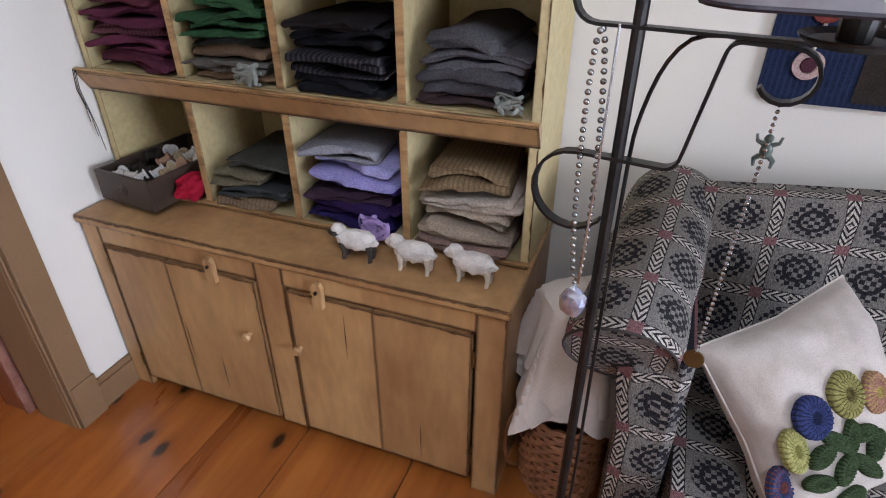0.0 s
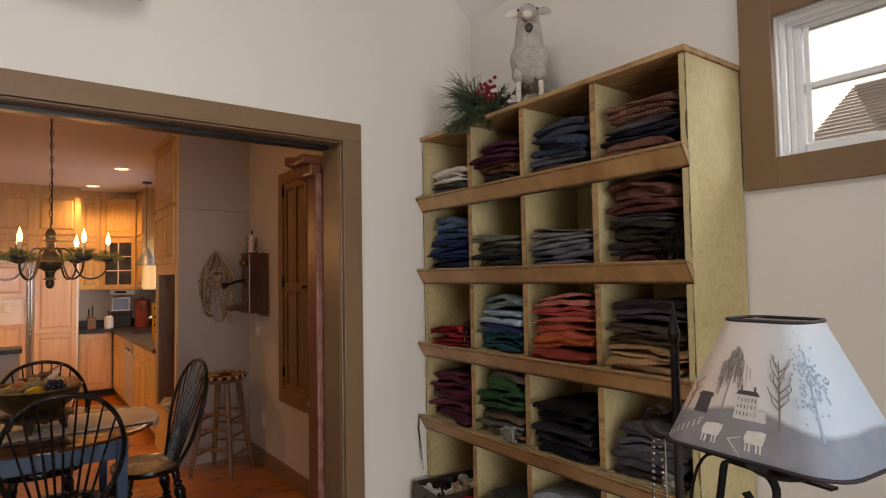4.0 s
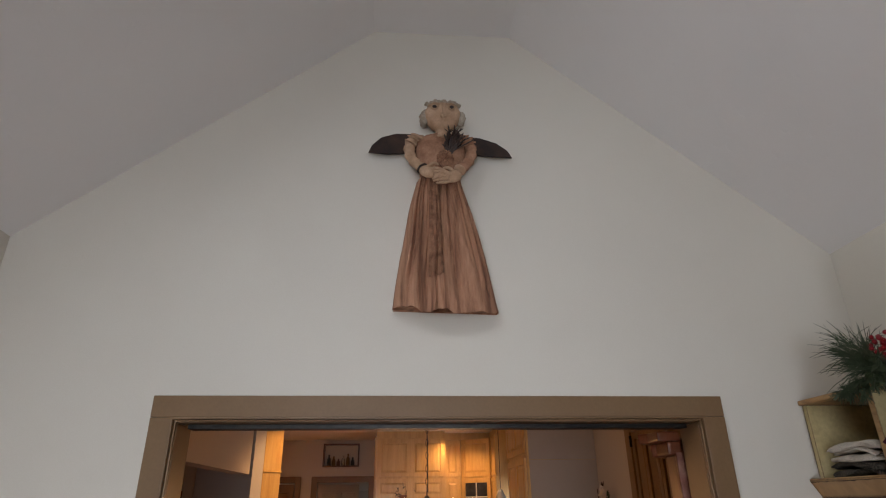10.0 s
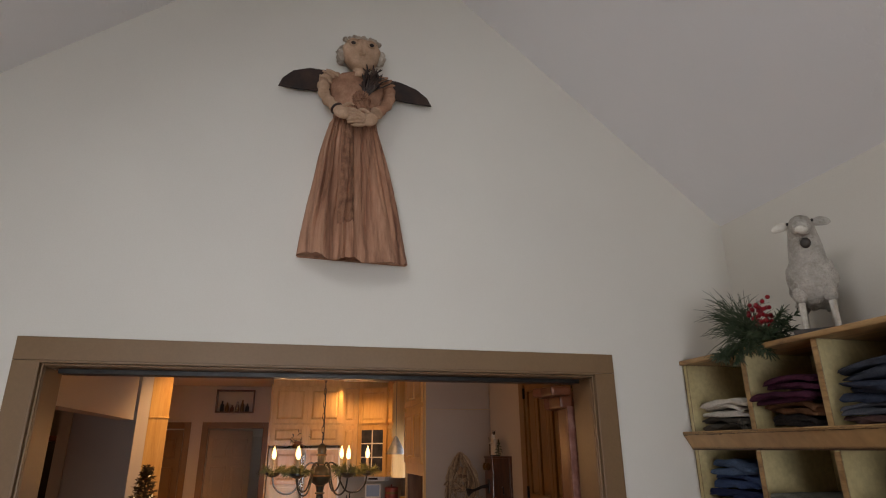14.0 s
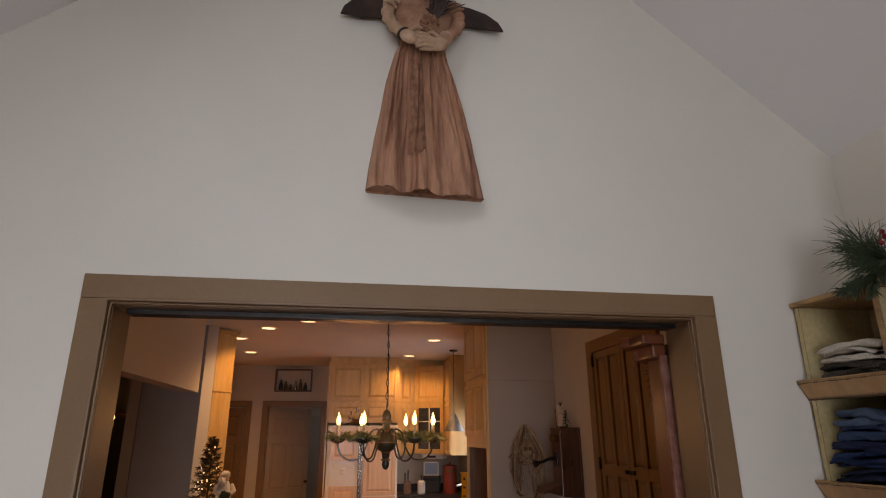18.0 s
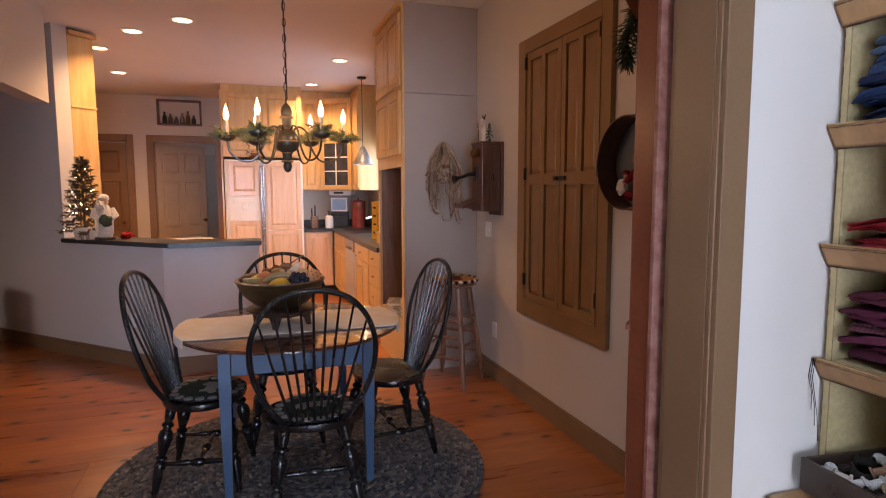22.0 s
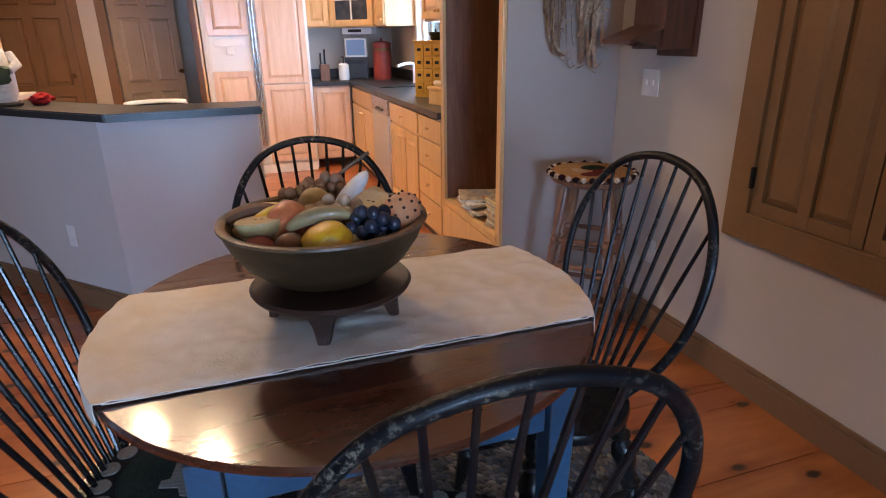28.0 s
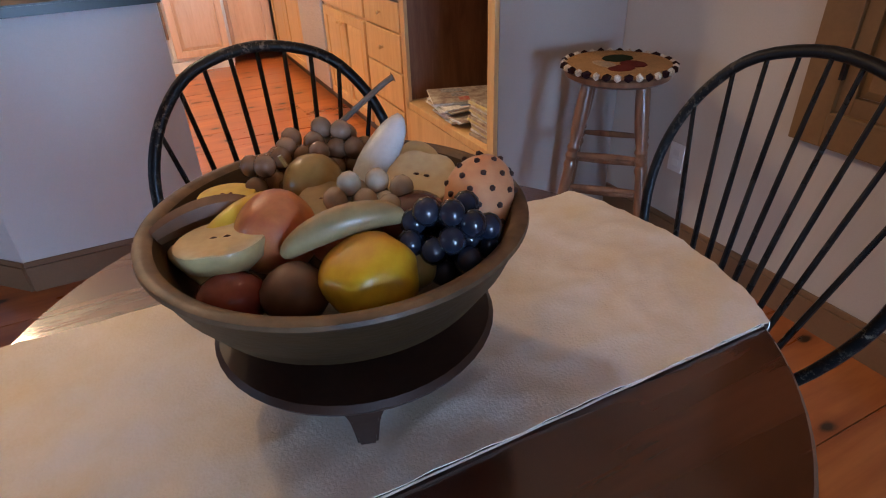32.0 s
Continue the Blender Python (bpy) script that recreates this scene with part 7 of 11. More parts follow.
def panel_leaf(parent, x0, x1, z0, z1, zr, y, mat, cols=2, st=0.045):
    """A framed leaf with sunk and raised panels above and below a rail at zr."""
    w = x1 - x0
    leaf_bm = B()
    xs = [x0 + (w - st) * k / cols for k in range(cols + 1)]
    for x in xs:
        box(leaf_bm, x, x + st, y - 0.028, y, z0, z1, 0.002)
    zs = [(z0, z0 + 0.05), (zr - 0.035, zr + 0.035), (z1 - 0.05, z1)]
    for a, b in zip(xs, xs[1:]):
        for za, zb in zs:
            box(leaf_bm, a + st + 0.0004, b - 0.0004, y - 0.0275, y, za, zb, 0.001)
    leaf = part("shutter_leaf", leaf_bm, mat, parent)
    for a, b in zip(xs, xs[1:]):
        for za, zb in ((zs[0][1], zs[1][0]), (zs[1][1], zs[2][0])):
            bm = B()
            p0, p1 = (a + st + 0.002, za + 0.002), (b - 0.002, zb - 0.002)
            i = 0.024
            outer = [(p0[0], p0[1]), (p1[0], p0[1]), (p1[0], p1[1]), (p0[0], p1[1])]
            inn = [(p0[0] + i, p0[1] + i), (p1[0] - i, p0[1] + i), (p1[0] - i, p1[1] - i), (p0[0] + i, p1[1] - i)]
            rings(bm, [[Vector((x, y - 0.006, z)) for x, z in outer], [Vector((x, y - 0.012, z)) for x, z in outer], [Vector((x, y - 0.023, z)) for x, z in inn]])
            part("raised_panel", bm, mat, leaf)
    return leaf


for x0, x1 in ((X0 + 0.109, -3.271), (-3.266, X1 - 0.099)):
    panel_leaf(shu, x0, x1, Z0 + 0.109, Z1 - 0.092, 1.52, NY - 0.012, "shutter")
part("latch", box(bx(-3.335, -3.20, NY - 0.052, NY - 0.041, 1.508, 1.535, 0.003), -3.30, -3.275, NY - 0.066, NY - 0.0525, 1.513, 1.53, 0.003), "iron", shu, "black iron slide latch")
for x in (X0 + 0.107, X1 - 0.097):
    for z in (0.86, 1.56, 2.27):
        part("hinge", bx(x - 0.006, x + 0.006, NY - 0.058, NY - 0.04, z - 0.04, z + 0.04, 0.002), "iron", shu, "black iron hinge")

# wall plates
for nm, x, z, lab in (("light_switch", -4.356, 1.152, "White plastic double light switch on the wall"), ("wall_outlet", -4.23, 0.385, "White plastic wall outlet near the floor")):
    sw = thing(nm, lab, nm.replace("_", " "), pose(x, NY, z))
    part("plate", bx(-0.057 if nm[0] == "l" else -0.035, 0.057 if nm[0] == "l" else 0.035, -0.008, -0.001, -0.058, 0.058, 0.0015), "plate", sw)
    for k in (-1, 1):
        part("toggle" if nm[0] == "l" else "socket", bx(k * 0.023 - 0.006, k * 0.023 + 0.006, -0.016, -0.0072, -0.012, 0.012, 0.002) if nm[0] == "l" else bx(-0.015, 0.015, -0.0095, -0.0072, k * 0.02 - 0.013, k * 0.02 + 0.013, 0.001), "plate", sw)
ou = thing("wall_outlet", "White plastic outlet on the bar half wall", "wall outlet", pose(-5.45, gy(-5.45) - 0.0, 0.40, 0, 0, 45))
part("plate", bx(-0.035, 0.035, -0.007, -0.001, -0.058, 0.058, 0.003), "plate", ou)

# ---------------- wall telephone ----------------
MAT["oak"] = wood_grain("dark_oak", (0.085, 0.030, 0.014), (0.12, 0.045, 0.02), (0.045, 0.016, 0.008), 0.35, (10, 10, 1), 0.3, 0.1, False, 0.0, 2)
tel = thing("wall_telephone", "Antique dark oak wall telephone with brass bells", "telephone", pose(-4.2, NY, 1.27))
part("back_board", bx(-0.115, 0.115, -0.022, -0.001, 0.0, 0.535, 0.004), "oak", tel)
part("case", bx(-0.10, 0.10, -0.165, -0.0225, 0.03, 0.52, 0.004), "oak", tel)
part("case_top", bx(-0.108, 0.108, -0.172, -0.0225, 0.5205, 0.535, 0.004), "oak", tel)
for s in (-1, 1):
    part("bell", lathe(B(), [(0.006, 0), (0.028, 0.005), (0.032, 0.018), (0.026, 0.032), (0.01, 0.038), (0.001, 0.04)], 16, Matrix.Translation((s * 0.035, -0.166, 0.455)) @ Matrix.Rotation(radians(90), 4, "X")), "brass", tel, "round brass bell", True)
part("mount_plate", bx(-0.03, 0.03, -0.178, -0.1655, 0.25, 0.36, 0.004), "iron", tel)
part("mouth_arm", tube(B(), [(0, -0.178, 0.305), (0, -0.23, 0.30), (0, -0.30, 0.275)], [0.018, 0.012, 0.011], 10), "iron", tel)
part("mouthpiece", lathe(B(), [(0.011, 0), (0.014, 0.015), (0.03, 0.05), (0.034, 0.056), (0.012, 0.03), (0.001, 0.02)], 16, Matrix.Translation((0, -0.295, 0.277)) @ Matrix.Rotation(radians(105), 4, "X")), "iron", tel, "black mouthpiece", True)
part("writing_shelf", bx(-0.10, 0.10, -0.16, 0.0, -0.008, 0.008, 0.003, Matrix.Translation((0, -0.166, 0.115)) @ Matrix.Rotation(radians(20), 4, "X")), "oak", tel)
for s in (-1, 1):
    part("shelf_bracket", prism(B(), [(-0.166, 0.04), (-0.166, 0.105), (-0.29, 0.065)], s * 0.075 - 0.006, s * 0.075 + 0.006, Matrix(((0, 0, 1, 0), (1, 0, 0, 0), (0, 1, 0, 0), (0, 0, 0, 1)))), "oak", tel)
part("crank", tube(B(), [(0.10, -0.09, 0.30), (0.13, -0.09, 0.30), (0.135, -0.09, 0.27), (0.135, -0.09, 0.25), (0.16, -0.09, 0.248)], 0.005, 7), "iron", tel)
part("hook_arm", tube(B(), [(-0.10, -0.10, 0.36), (-0.135, -0.10, 0.37), (-0.15, -0.12, 0.385)], 0.005, 7), "iron", tel)
part("earpiece", lathe(B(), [(0.02, 0), (0.018, 0.02), (0.013, 0.06), (0.016, 0.11), (0.024, 0.135), (0.018, 0.14)], 14, Matrix.Translation((-0.142, -0.105, 0.235))), "iron", tel, "black hanging earpiece", True)
# small figures on the telephone
bm = B()
add(bm, bx(-0.034, 0.034, -0.026, 0.026, 0, 0.010, 0.002), 3)
robe = [(0.026, 0.010), (0.030, 0.03), (0.027, 0.07), (0.024, 0.105), (0.027, 0.125), (0.020, 0.142), (0.008, 0.150)]
add(bm, rings(B(), [[Vector((r_ * math.cos(a) * (1 + 0.10 * math.sin(5 * a)), r_ * 0.8 * math.sin(a) * (1 + 0.10 * math.sin(5 * a)), z)) for a in [2 * math.pi * i / 30 for i in range(30)]] for r_, z in robe]), 0)
add(bm, blob(B(), (-0.004, -0.006, 0.162), (0.015, 0.015, 0.018), 2, 0.1, 3, 3), 1)
add(bm, blob(B(), (-0.006, -0.016, 0.148), (0.012, 0.009, 0.020), 3, 0.35, 6, 3), 1)
for s in (-1, 1):
    add(bm, tube(B(), [(-0.004 + s * 0.010, 0.0, 0.172), (-0.004 + s * 0.020, 0.004, 0.190), (-0.004 + s * 0.026, 0.006, 0.205)], [0.008, 0.005, 0.002], 8), 2)
    add(bm, tube(B(), smoothpath([(s * 0.022, -0.002, 0.130), (s * 0.030, -0.016, 0.108), (-0.010, -0.034, 0.104)], 3), [0.011, 0.011, 0.010, 0.009, 0.008, 0.007, 0.006], 8), 0)
add(bm, tube(B(), [(-0.022, -0.032, 0.010), (-0.020, -0.034, 0.100), (-0.030, -0.034, 0.150)], 0.003, 6), 2)
solo("carved_figurine", bm, ["linen", "cream", "bark", "sheepface"], "Small carved old-man figurine in a cream robe on the telephone", "figurine", pose(-4.235, NY - 0.10, 1.805))
bm = B()
trn = random.Random(77)
for k in range(22):
    t = k / 22
    a = k * 2.4
    needle_spray(bm, (0, 0, 0.02 + 0.12 * t), (0.032 * (1 - t) * math.cos(a) + 0.004, 0.032 * (1 - t) * math.sin(a), 0.018 + 0.12 * t), 14, 0.012, trn, 0.0016)
lathe(bm, [(0.014, 0), (0.014, 0.012), (0.004, 0.014), (0.002, 0.13)], 8)
solo("figurine_tree", bm, "needle", "Tiny dark green bristle tree on the telephone", "ornament", pose(-4.165, NY - 0.085, 1.805))

# corn husk bundle on the cabinet side
m, nt, p = start_mat("dried_husk")
geo = nt.nodes.new("ShaderNodeNewGeometry")
hc = ramp(nt, geo.outputs["Random Per Island"], [(0.0, (0.14, 0.085, 0.05)), (0.35, (0.28, 0.19, 0.12)), (0.7, (0.40, 0.29, 0.19)), (1.0, (0.50, 0.39, 0.27))])
hv = coords(nt, (1, 1, 1))
nt.links.new(mixc(nt, 0.7, hc, ramp(nt, noise_(nt, hv, 60, 5, 0.7), [(0.32, (0.2, 0.2, 0.2)), (0.68, (0.75, 0.75, 0.75))]), "OVERLAY"), p.inputs["Base Color"])
p.inputs["Roughness"].default_value = 0.75
nt.links.new(bump_(nt, noise_(nt, coords(nt, (30, 30, 3)), 8, 3), 0.4, 0.003), p.inputs["Normal"])
MAT["husk"] = m
bm = B()
rnd = random.Random(11)
for k in range(64):
    side = rnd.uniform(-1, 1)
    out = rnd.uniform(0.012, 0.075)
    zb = rnd.choice((rnd.uniform(-0.34, -0.20), rnd.uniform(-0.20, -0.02), rnd.uniform(-0.02, 0.12)))
    spread_ = 0.155 * abs(side) ** 0.8 * math.copysign(1, side)
    flare = rnd.uniform(-0.03, 0.05)
    pts = smoothpath([(0.008, side * 0.008, 0.275 + rnd.uniform(-0.01, 0.01)), (out * 0.8, spread_ * 0.45, 0.20 + rnd.uniform(-0.02, 0.02)), (out, spread_ * 0.85 + rnd.uniform(-0.02, 0.02), 0.09 + rnd.uniform(-0.03, 0.03)), (out * 0.9, spread_ + rnd.uniform(-0.03, 0.03), zb * 0.45), (out * 0.6 + 0.01, spread_ * 0.75 + flare, zb), (out * 0.6 + 0.02, spread_ * 0.6 + flare * 2.2, zb - rnd.uniform(-0.02, 0.035))], 4)
    wd = rnd.uniform(0.005, 0.013)
    tube(bm, pts, [0.003] + [wd * (0.7 + 0.5 * math.sin(i * 0.9 + k)) if i % 3 else wd for i in range(len(pts) - 3)] + [wd * 0.5, 0.0015], 6, True, 0.25)
for k in range(7):
    pts = smoothpath([(0.07, rnd.uniform(-0.06, 0.06), 0.13), (0.10, rnd.uniform(-0.09, 0.09), 0.05), (0.09, rnd.uniform(-0.05, 0.05), -0.02), (0.07, rnd.uniform(-0.10, 0.10), -0.04)], 4)
    tube(bm, pts, [0.008] * (len(pts) - 2) + [0.005, 0.002], 6, True, 0.3)
for k in range(9):
    blob(bm, (0.082 + rnd.uniform(-0.006, 0.006), -0.022 + 0.042 * (k % 2) + rnd.uniform(-0.006, 0.006), 0.145 - 0.030 * (k // 2 * 1.0)), (0.020, 0.020, 0.021), k, 0.12, 3, 3)
blob(bm, (0.085, 0.0, -0.012), (0.022, 0.024, 0.024), 31, 0.12, 3, 3)
solo("husk_bundle", bm, "husk", "Bundle of dried corn husks hung on the cabinet side", "dried husks", pose(-4.603, 1.365, 1.555), kind="stuff")

# shadow-box sieve with a small figure
MAT["sieve"] = M("dark_bentwood", (0.055, 0.026, 0.017), (0.085, 0.04, 0.024), 10, 0.4, 0.1, 0.15, 60, offset=False)
sv = thing("round_shadow_box", "Dark bentwood sieve hung as a round shadow box", "wall decoration", pose(-2.50, NY - 0.002, 1.575, 90, 0, 0))
R = 0.218
part("hoop", lathe(B(), [(R, 0), (R, 0.115), (R - 0.007, 0.117), (R - 0.008, 0.02), (R - 0.006, 0.0)], 48), "sieve", sv, "", True)
part("hoop_band", lathe(B(), [(R + 0.001, 0.03), (R + 0.004, 0.032), (R + 0.004, 0.075), (R + 0.001, 0.077)], 48, cap=False), "sieve", sv, "", True)
part("backing", lathe(B(), [(0.001, 0.004), (R - 0.009, 0.004), (R - 0.009, 0.008), (0.001, 0.008)], 40), M("grey_backing", (0.13, 0.13, 0.12), (0.08, 0.085, 0.085), 8, 0.8), sv, "grey backing")
bm = B()
add(bm, blob(B(), (0.050, -0.015, 0.045), (0.048, 0.066, 0.035), 3, 0.3, 6, 3), 0)
add(bm, tube(B(), smoothpath([(0.06, 0.02, 0.06), (0.02, -0.01, 0.075), (-0.025, -0.03, 0.07)], 4), [0.026, 0.025, 0.024, 0.022, 0.020, 0.018, 0.017, 0.016, 0.015], 10), 0)
add(bm, blob(B(), (0.046, 0.066, 0.055), (0.024, 0.028, 0.024), 5, 0.1, 3, 3), 2)
for k in range(14):
    a = radians(-30 + 230 * k / 13)
    add(bm, blob(B(), (0.046 + 0.033 * math.cos(a), 0.078 + 0.030 * math.sin(a), 0.052), (0.014, 0.014, 0.014), k, 0.5, 8, 2), 3)
add(bm, blob(B(), (-0.082, -0.062, 0.055), (0.034, 0.044, 0.026), 7, 0.3, 6, 3), 1)
add(bm, blob(B(), (-0.050, -0.005, 0.055), (0.018, 0.022, 0.016), 8, 0.2, 6, 2), 2)
add(bm, blob(B(), (-0.050, 0.012, 0.055), (0.020, 0.014, 0.018), 9, 0.3, 6, 2), 0)
add(bm, blob(B(), (-0.02, -0.105, 0.05), (0.045, 0.030, 0.026), 11, 0.3, 6, 2), 0)
solo("sleeping_figurine", bm, [cloth_mat((0.20, 0.008, 0.016)), "wool_white", "dollskin", cloth_mat((0.30, 0.22, 0.13))], "Small red-coated cloth figurine with tan hair in a round shadow box", "figurine", pose(-2.505, NY - 0.012, 1.520, 90, 0, 0) @ Matrix.Scale(0.92, 4))
bm = B()
rnd = random.Random(3)
for k in range(40):
    a = radians(rnd.uniform(200, 345))
    p0 = Vector((0.16 * math.cos(a), 0.16 * math.sin(a), 0.03))
    tube(bm, [p0, p0 + Vector((rnd.uniform(-0.06, 0.06), rnd.uniform(-0.03, 0.03), rnd.uniform(0.03, 0.08)))], 0.0016, 4)
solo("twig_tangle", bm, "bark", "Dried dark twigs in a round shadow box", "twigs", pose(-2.50, NY - 0.012, 1.575, 90, 0, 0))

# iron heart trivet
tv = thing("iron_trivet", "Black cast iron heart trivet hung on the wall", "trivet", pose(-2.485, NY - 0.004, 1.108, 90, 3, 0))
for r in range(7):
    for c in range(3):
        cx, cy = (c - 1) * 0.038, 0.125 - r * 0.041
        pts = []
        for i in range(17):
            a = 2 * math.pi * i / 16
            pts.append((cx + 0.0011 * 16 * math.sin(a) ** 3, cy + 0.0012 * (13 * math.cos(a) - 5 * math.cos(2 * a) - 2 * math.cos(3 * a) - math.cos(4 * a)), 0.006))
        part("heart", tube(B(), pts, 0.0042, 6, False), "iron", tv)
part("top_bar", bx(-0.06, 0.06, 0.138, 0.146, 0.001, 0.011, 0.002), "iron", tv)

# ---------------- table, runner, pedestal, bowl of fruit ----------------
TX, TY, TR = -3.375, 0.095, 0.577
tab = thing("dining_table", "Round table with a polished cherry top and blue painted base", "table", pose(TX, TY, 0))
part("tabletop", lathe(B(), [(0.001, 0.722), (TR - 0.012, 0.722), (TR, 0.728), (TR, 0.736), (TR - 0.006, 0.742), (0.001, 0.742)], 96), "cherry", tab, "polished dark cherry top", True)
for x0, x1, y0, y1 in ((-0.40, 0.40, -0.335, -0.313), (-0.40, 0.40, 0.313, 0.335), (-0.44, -0.418, -0.30, 0.30), (0.418, 0.44, -0.30, 0.30)):
    part("apron", bx(x0, x1, y0, y1, 0.61, 0.7215, 0.002), "blue", tab)
for sx in (-1, 1):
    for sy in (-1, 1):
        bm = B()
        rings(bm, [[Vector((sx * 0.43 + x * w, sy * 0.33 + y * w, z)) for x, y in ((-1, -1), (1, -1), (1, 1), (-1, 1))] for w, z in ((0.017, 0.012), (0.028, 0.60), (0.028, 0.7215))])
        bmesh.ops.bevel(bm, geom=list(bm.edges), offset=0.002, segments=1, affect="EDGES")
        part("leg", bm, "blue", tab)
# linen runner: lies on the top and hangs over both ends
bm = B()
nx = 44
g = []
for k in range(-52, 53):
    row = []
    for i in range(nx + 1):
        x = -0.238 + 0.504 * i / nx
        lim = math.sqrt(TR ** 2 - x ** 2) + 0.003
        y = lim * max(-1.0, min(1.0, k / 46))
        d = math.hypot(x - 0.09, y + 0.02)
        crease = 0.016 * math.exp(-(d / 0.15) ** 2) * max(0, noise.noise(Vector((x * 16, y * 10, 4))) + 0.1)
        ripple = 0.0034 * (noise.noise(Vector((x * 12, y * 12, 0))) + 1) + 0.0050 * (1 - abs(noise.noise(Vector((x * 15 + y * 6, y * 9 - x * 5, 2))))) ** 5 + 0.0034 * abs(noise.noise(Vector((x * 34, y * 26, 2)))) + 0.0006 * (noise.noise(Vector((x * 110, y * 90, 2))) + 1)
        if abs(k) <= 46:
            q = Vector((x, y, 0.7445 + ripple + crease))
        else:
            drop = (abs(k) - 46) * 0.0065
            q = Vector((x, math.copysign(abs(y) + 0.003 + 0.004 * noise.noise(Vector((x * 12, k, 2))), y), 0.7455 - drop))
        row.append(q)
    g.append(row)
vs = [[bm.verts.new(q) for q in row] for row in g]
for a, b in zip(vs, vs[1:]):
    for i in range(nx):
        bm.faces.new((a[i], a[i + 1], b[i + 1], b[i]))
bmesh.ops.recalc_face_normals(bm, faces=bm.faces)
bmesh.ops.solidify(bm, geom=list(bm.faces), thickness=0.0016)
MAT["runner"] = M("cream_runner_linen", (0.77, 0.72, 0.67), (0.69, 0.59, 0.44), 7, 0.60, 0.06, 0.5, 240, sheen=0.1, offset=False, spec=0.5, grain=0.22)
run = solo("table_runner", bm, "runner", "Plain cream linen runner across the round table", "table runner", pose(TX, TY, 0))
bm = B()
for hx_ in (-0.238, 0.266):
    tube(bm, [(hx_, y, 0.7475 + 0.001 * math.sin(y * 70)) for y in [-0.5 + 0.05 * k for k in range(21)]], 0.0019, 4)
    tube(bm, [(hx_ - math.copysign(0.012, hx_), y, 0.7478) for y in [-0.5 + 0.05 * k for k in range(21)]], 0.0009, 4)
part("hem", bm, "linen", run)

ped = thing("pedestal_stand", "Dark round wooden stand on four short legs", "stand", pose(-3.325, 0.045, 0.7468))
MAT["standwood"] = M("dark_brown_painted_wood", (0.030, 0.014, 0.009), (0.055, 0.026, 0.016), 12, 0.42, 0.1, 0.15, 70)
part("plate", lathe(B(), [(0.001, 0.078), (0.165, 0.078), (0.178, 0.083), (0.182, 0.09), (0.176, 0.097), (0.001, 0.097)], 48), "standwood", ped, "", True)
part("apron_ring", lathe(B(), [(0.120, 0.060), (0.138, 0.062), (0.150, 0.0775), (0.110, 0.0775)], 40, cap=False), "standwood", ped, "", True)
for k in range(4):
    lm = Matrix.Rotation(radians(72 + 90 * k), 4, "Z") @ Matrix.Translation((0.128, 0, 0))
    bm = rings(B(), [[lm @ Vector((o_ + dx * t_, dy * w_, z)) for dx, dy in ((-1, -1), (1, -0.8), (1, 0.8), (-1, 1))] for t_, w_, o_, z in ((0.010, 0.014, 0.014, 0.0), (0.012, 0.016, 0.010, 0.012), (0.017, 0.022, 0.004, 0.040), (0.024, 0.034, 0.0, 0.066), (0.026, 0.046, 0.0, 0.0775))])
    bmesh.ops.bevel(bm, geom=list(bm.edges), offset=0.003, segments=2, affect="EDGES")
    part("leg", bm, "standwood", ped, "", True)
BC = Vector((-3.33, 0.04, 0.8445))
bowl = thing("wooden_bowl", "Turned dark wooden bowl full of stone fruit", "bowl", Matrix.Translation(BC))
MAT["bowlwood"] = M("olive_brown_bowl_wood", (0.032, 0.018, 0.007), (0.064, 0.036, 0.014), 9, 0.5, 0.1, 0.3, 60, spec=0.22, stretch=(1, 1, 4), offset=False)
part("shell", lathe(B(), [(0.001, 0.0), (0.085, 0.0), (0.135, 0.022), (0.18, 0.06), (0.207, 0.10), (0.222, 0.135), (0.228, 0.142), (0.226, 0.147), (0.215, 0.148), (0.207, 0.143), (0.19, 0.10), (0.155, 0.05), (0.10, 0.022), (0.001, 0.018)], 72), "bowlwood", bowl, "", True)

MAT["bowlrim"] = M("worn_brown_rim", (0.16, 0.098, 0.050), (0.055, 0.034, 0.018), 22, 0.42, 0.1, 0.2, 60, offset=False)
part("rim", lathe(B(), [(0.2285, 0.1425), (0.2275, 0.1475), (0.222, 0.1495), (0.214, 0.149), (0.2075, 0.1445)], 96, cap=False), "bowlrim", bowl, "worn lighter brown rim", True)


def fruit_mat(name, a, b, rough=0.35, scale=7, c=None):
    return M(name, a, b, scale, rough, 0.08, 0.14, 60, coat=0.3, offset=True, grain=0.42)


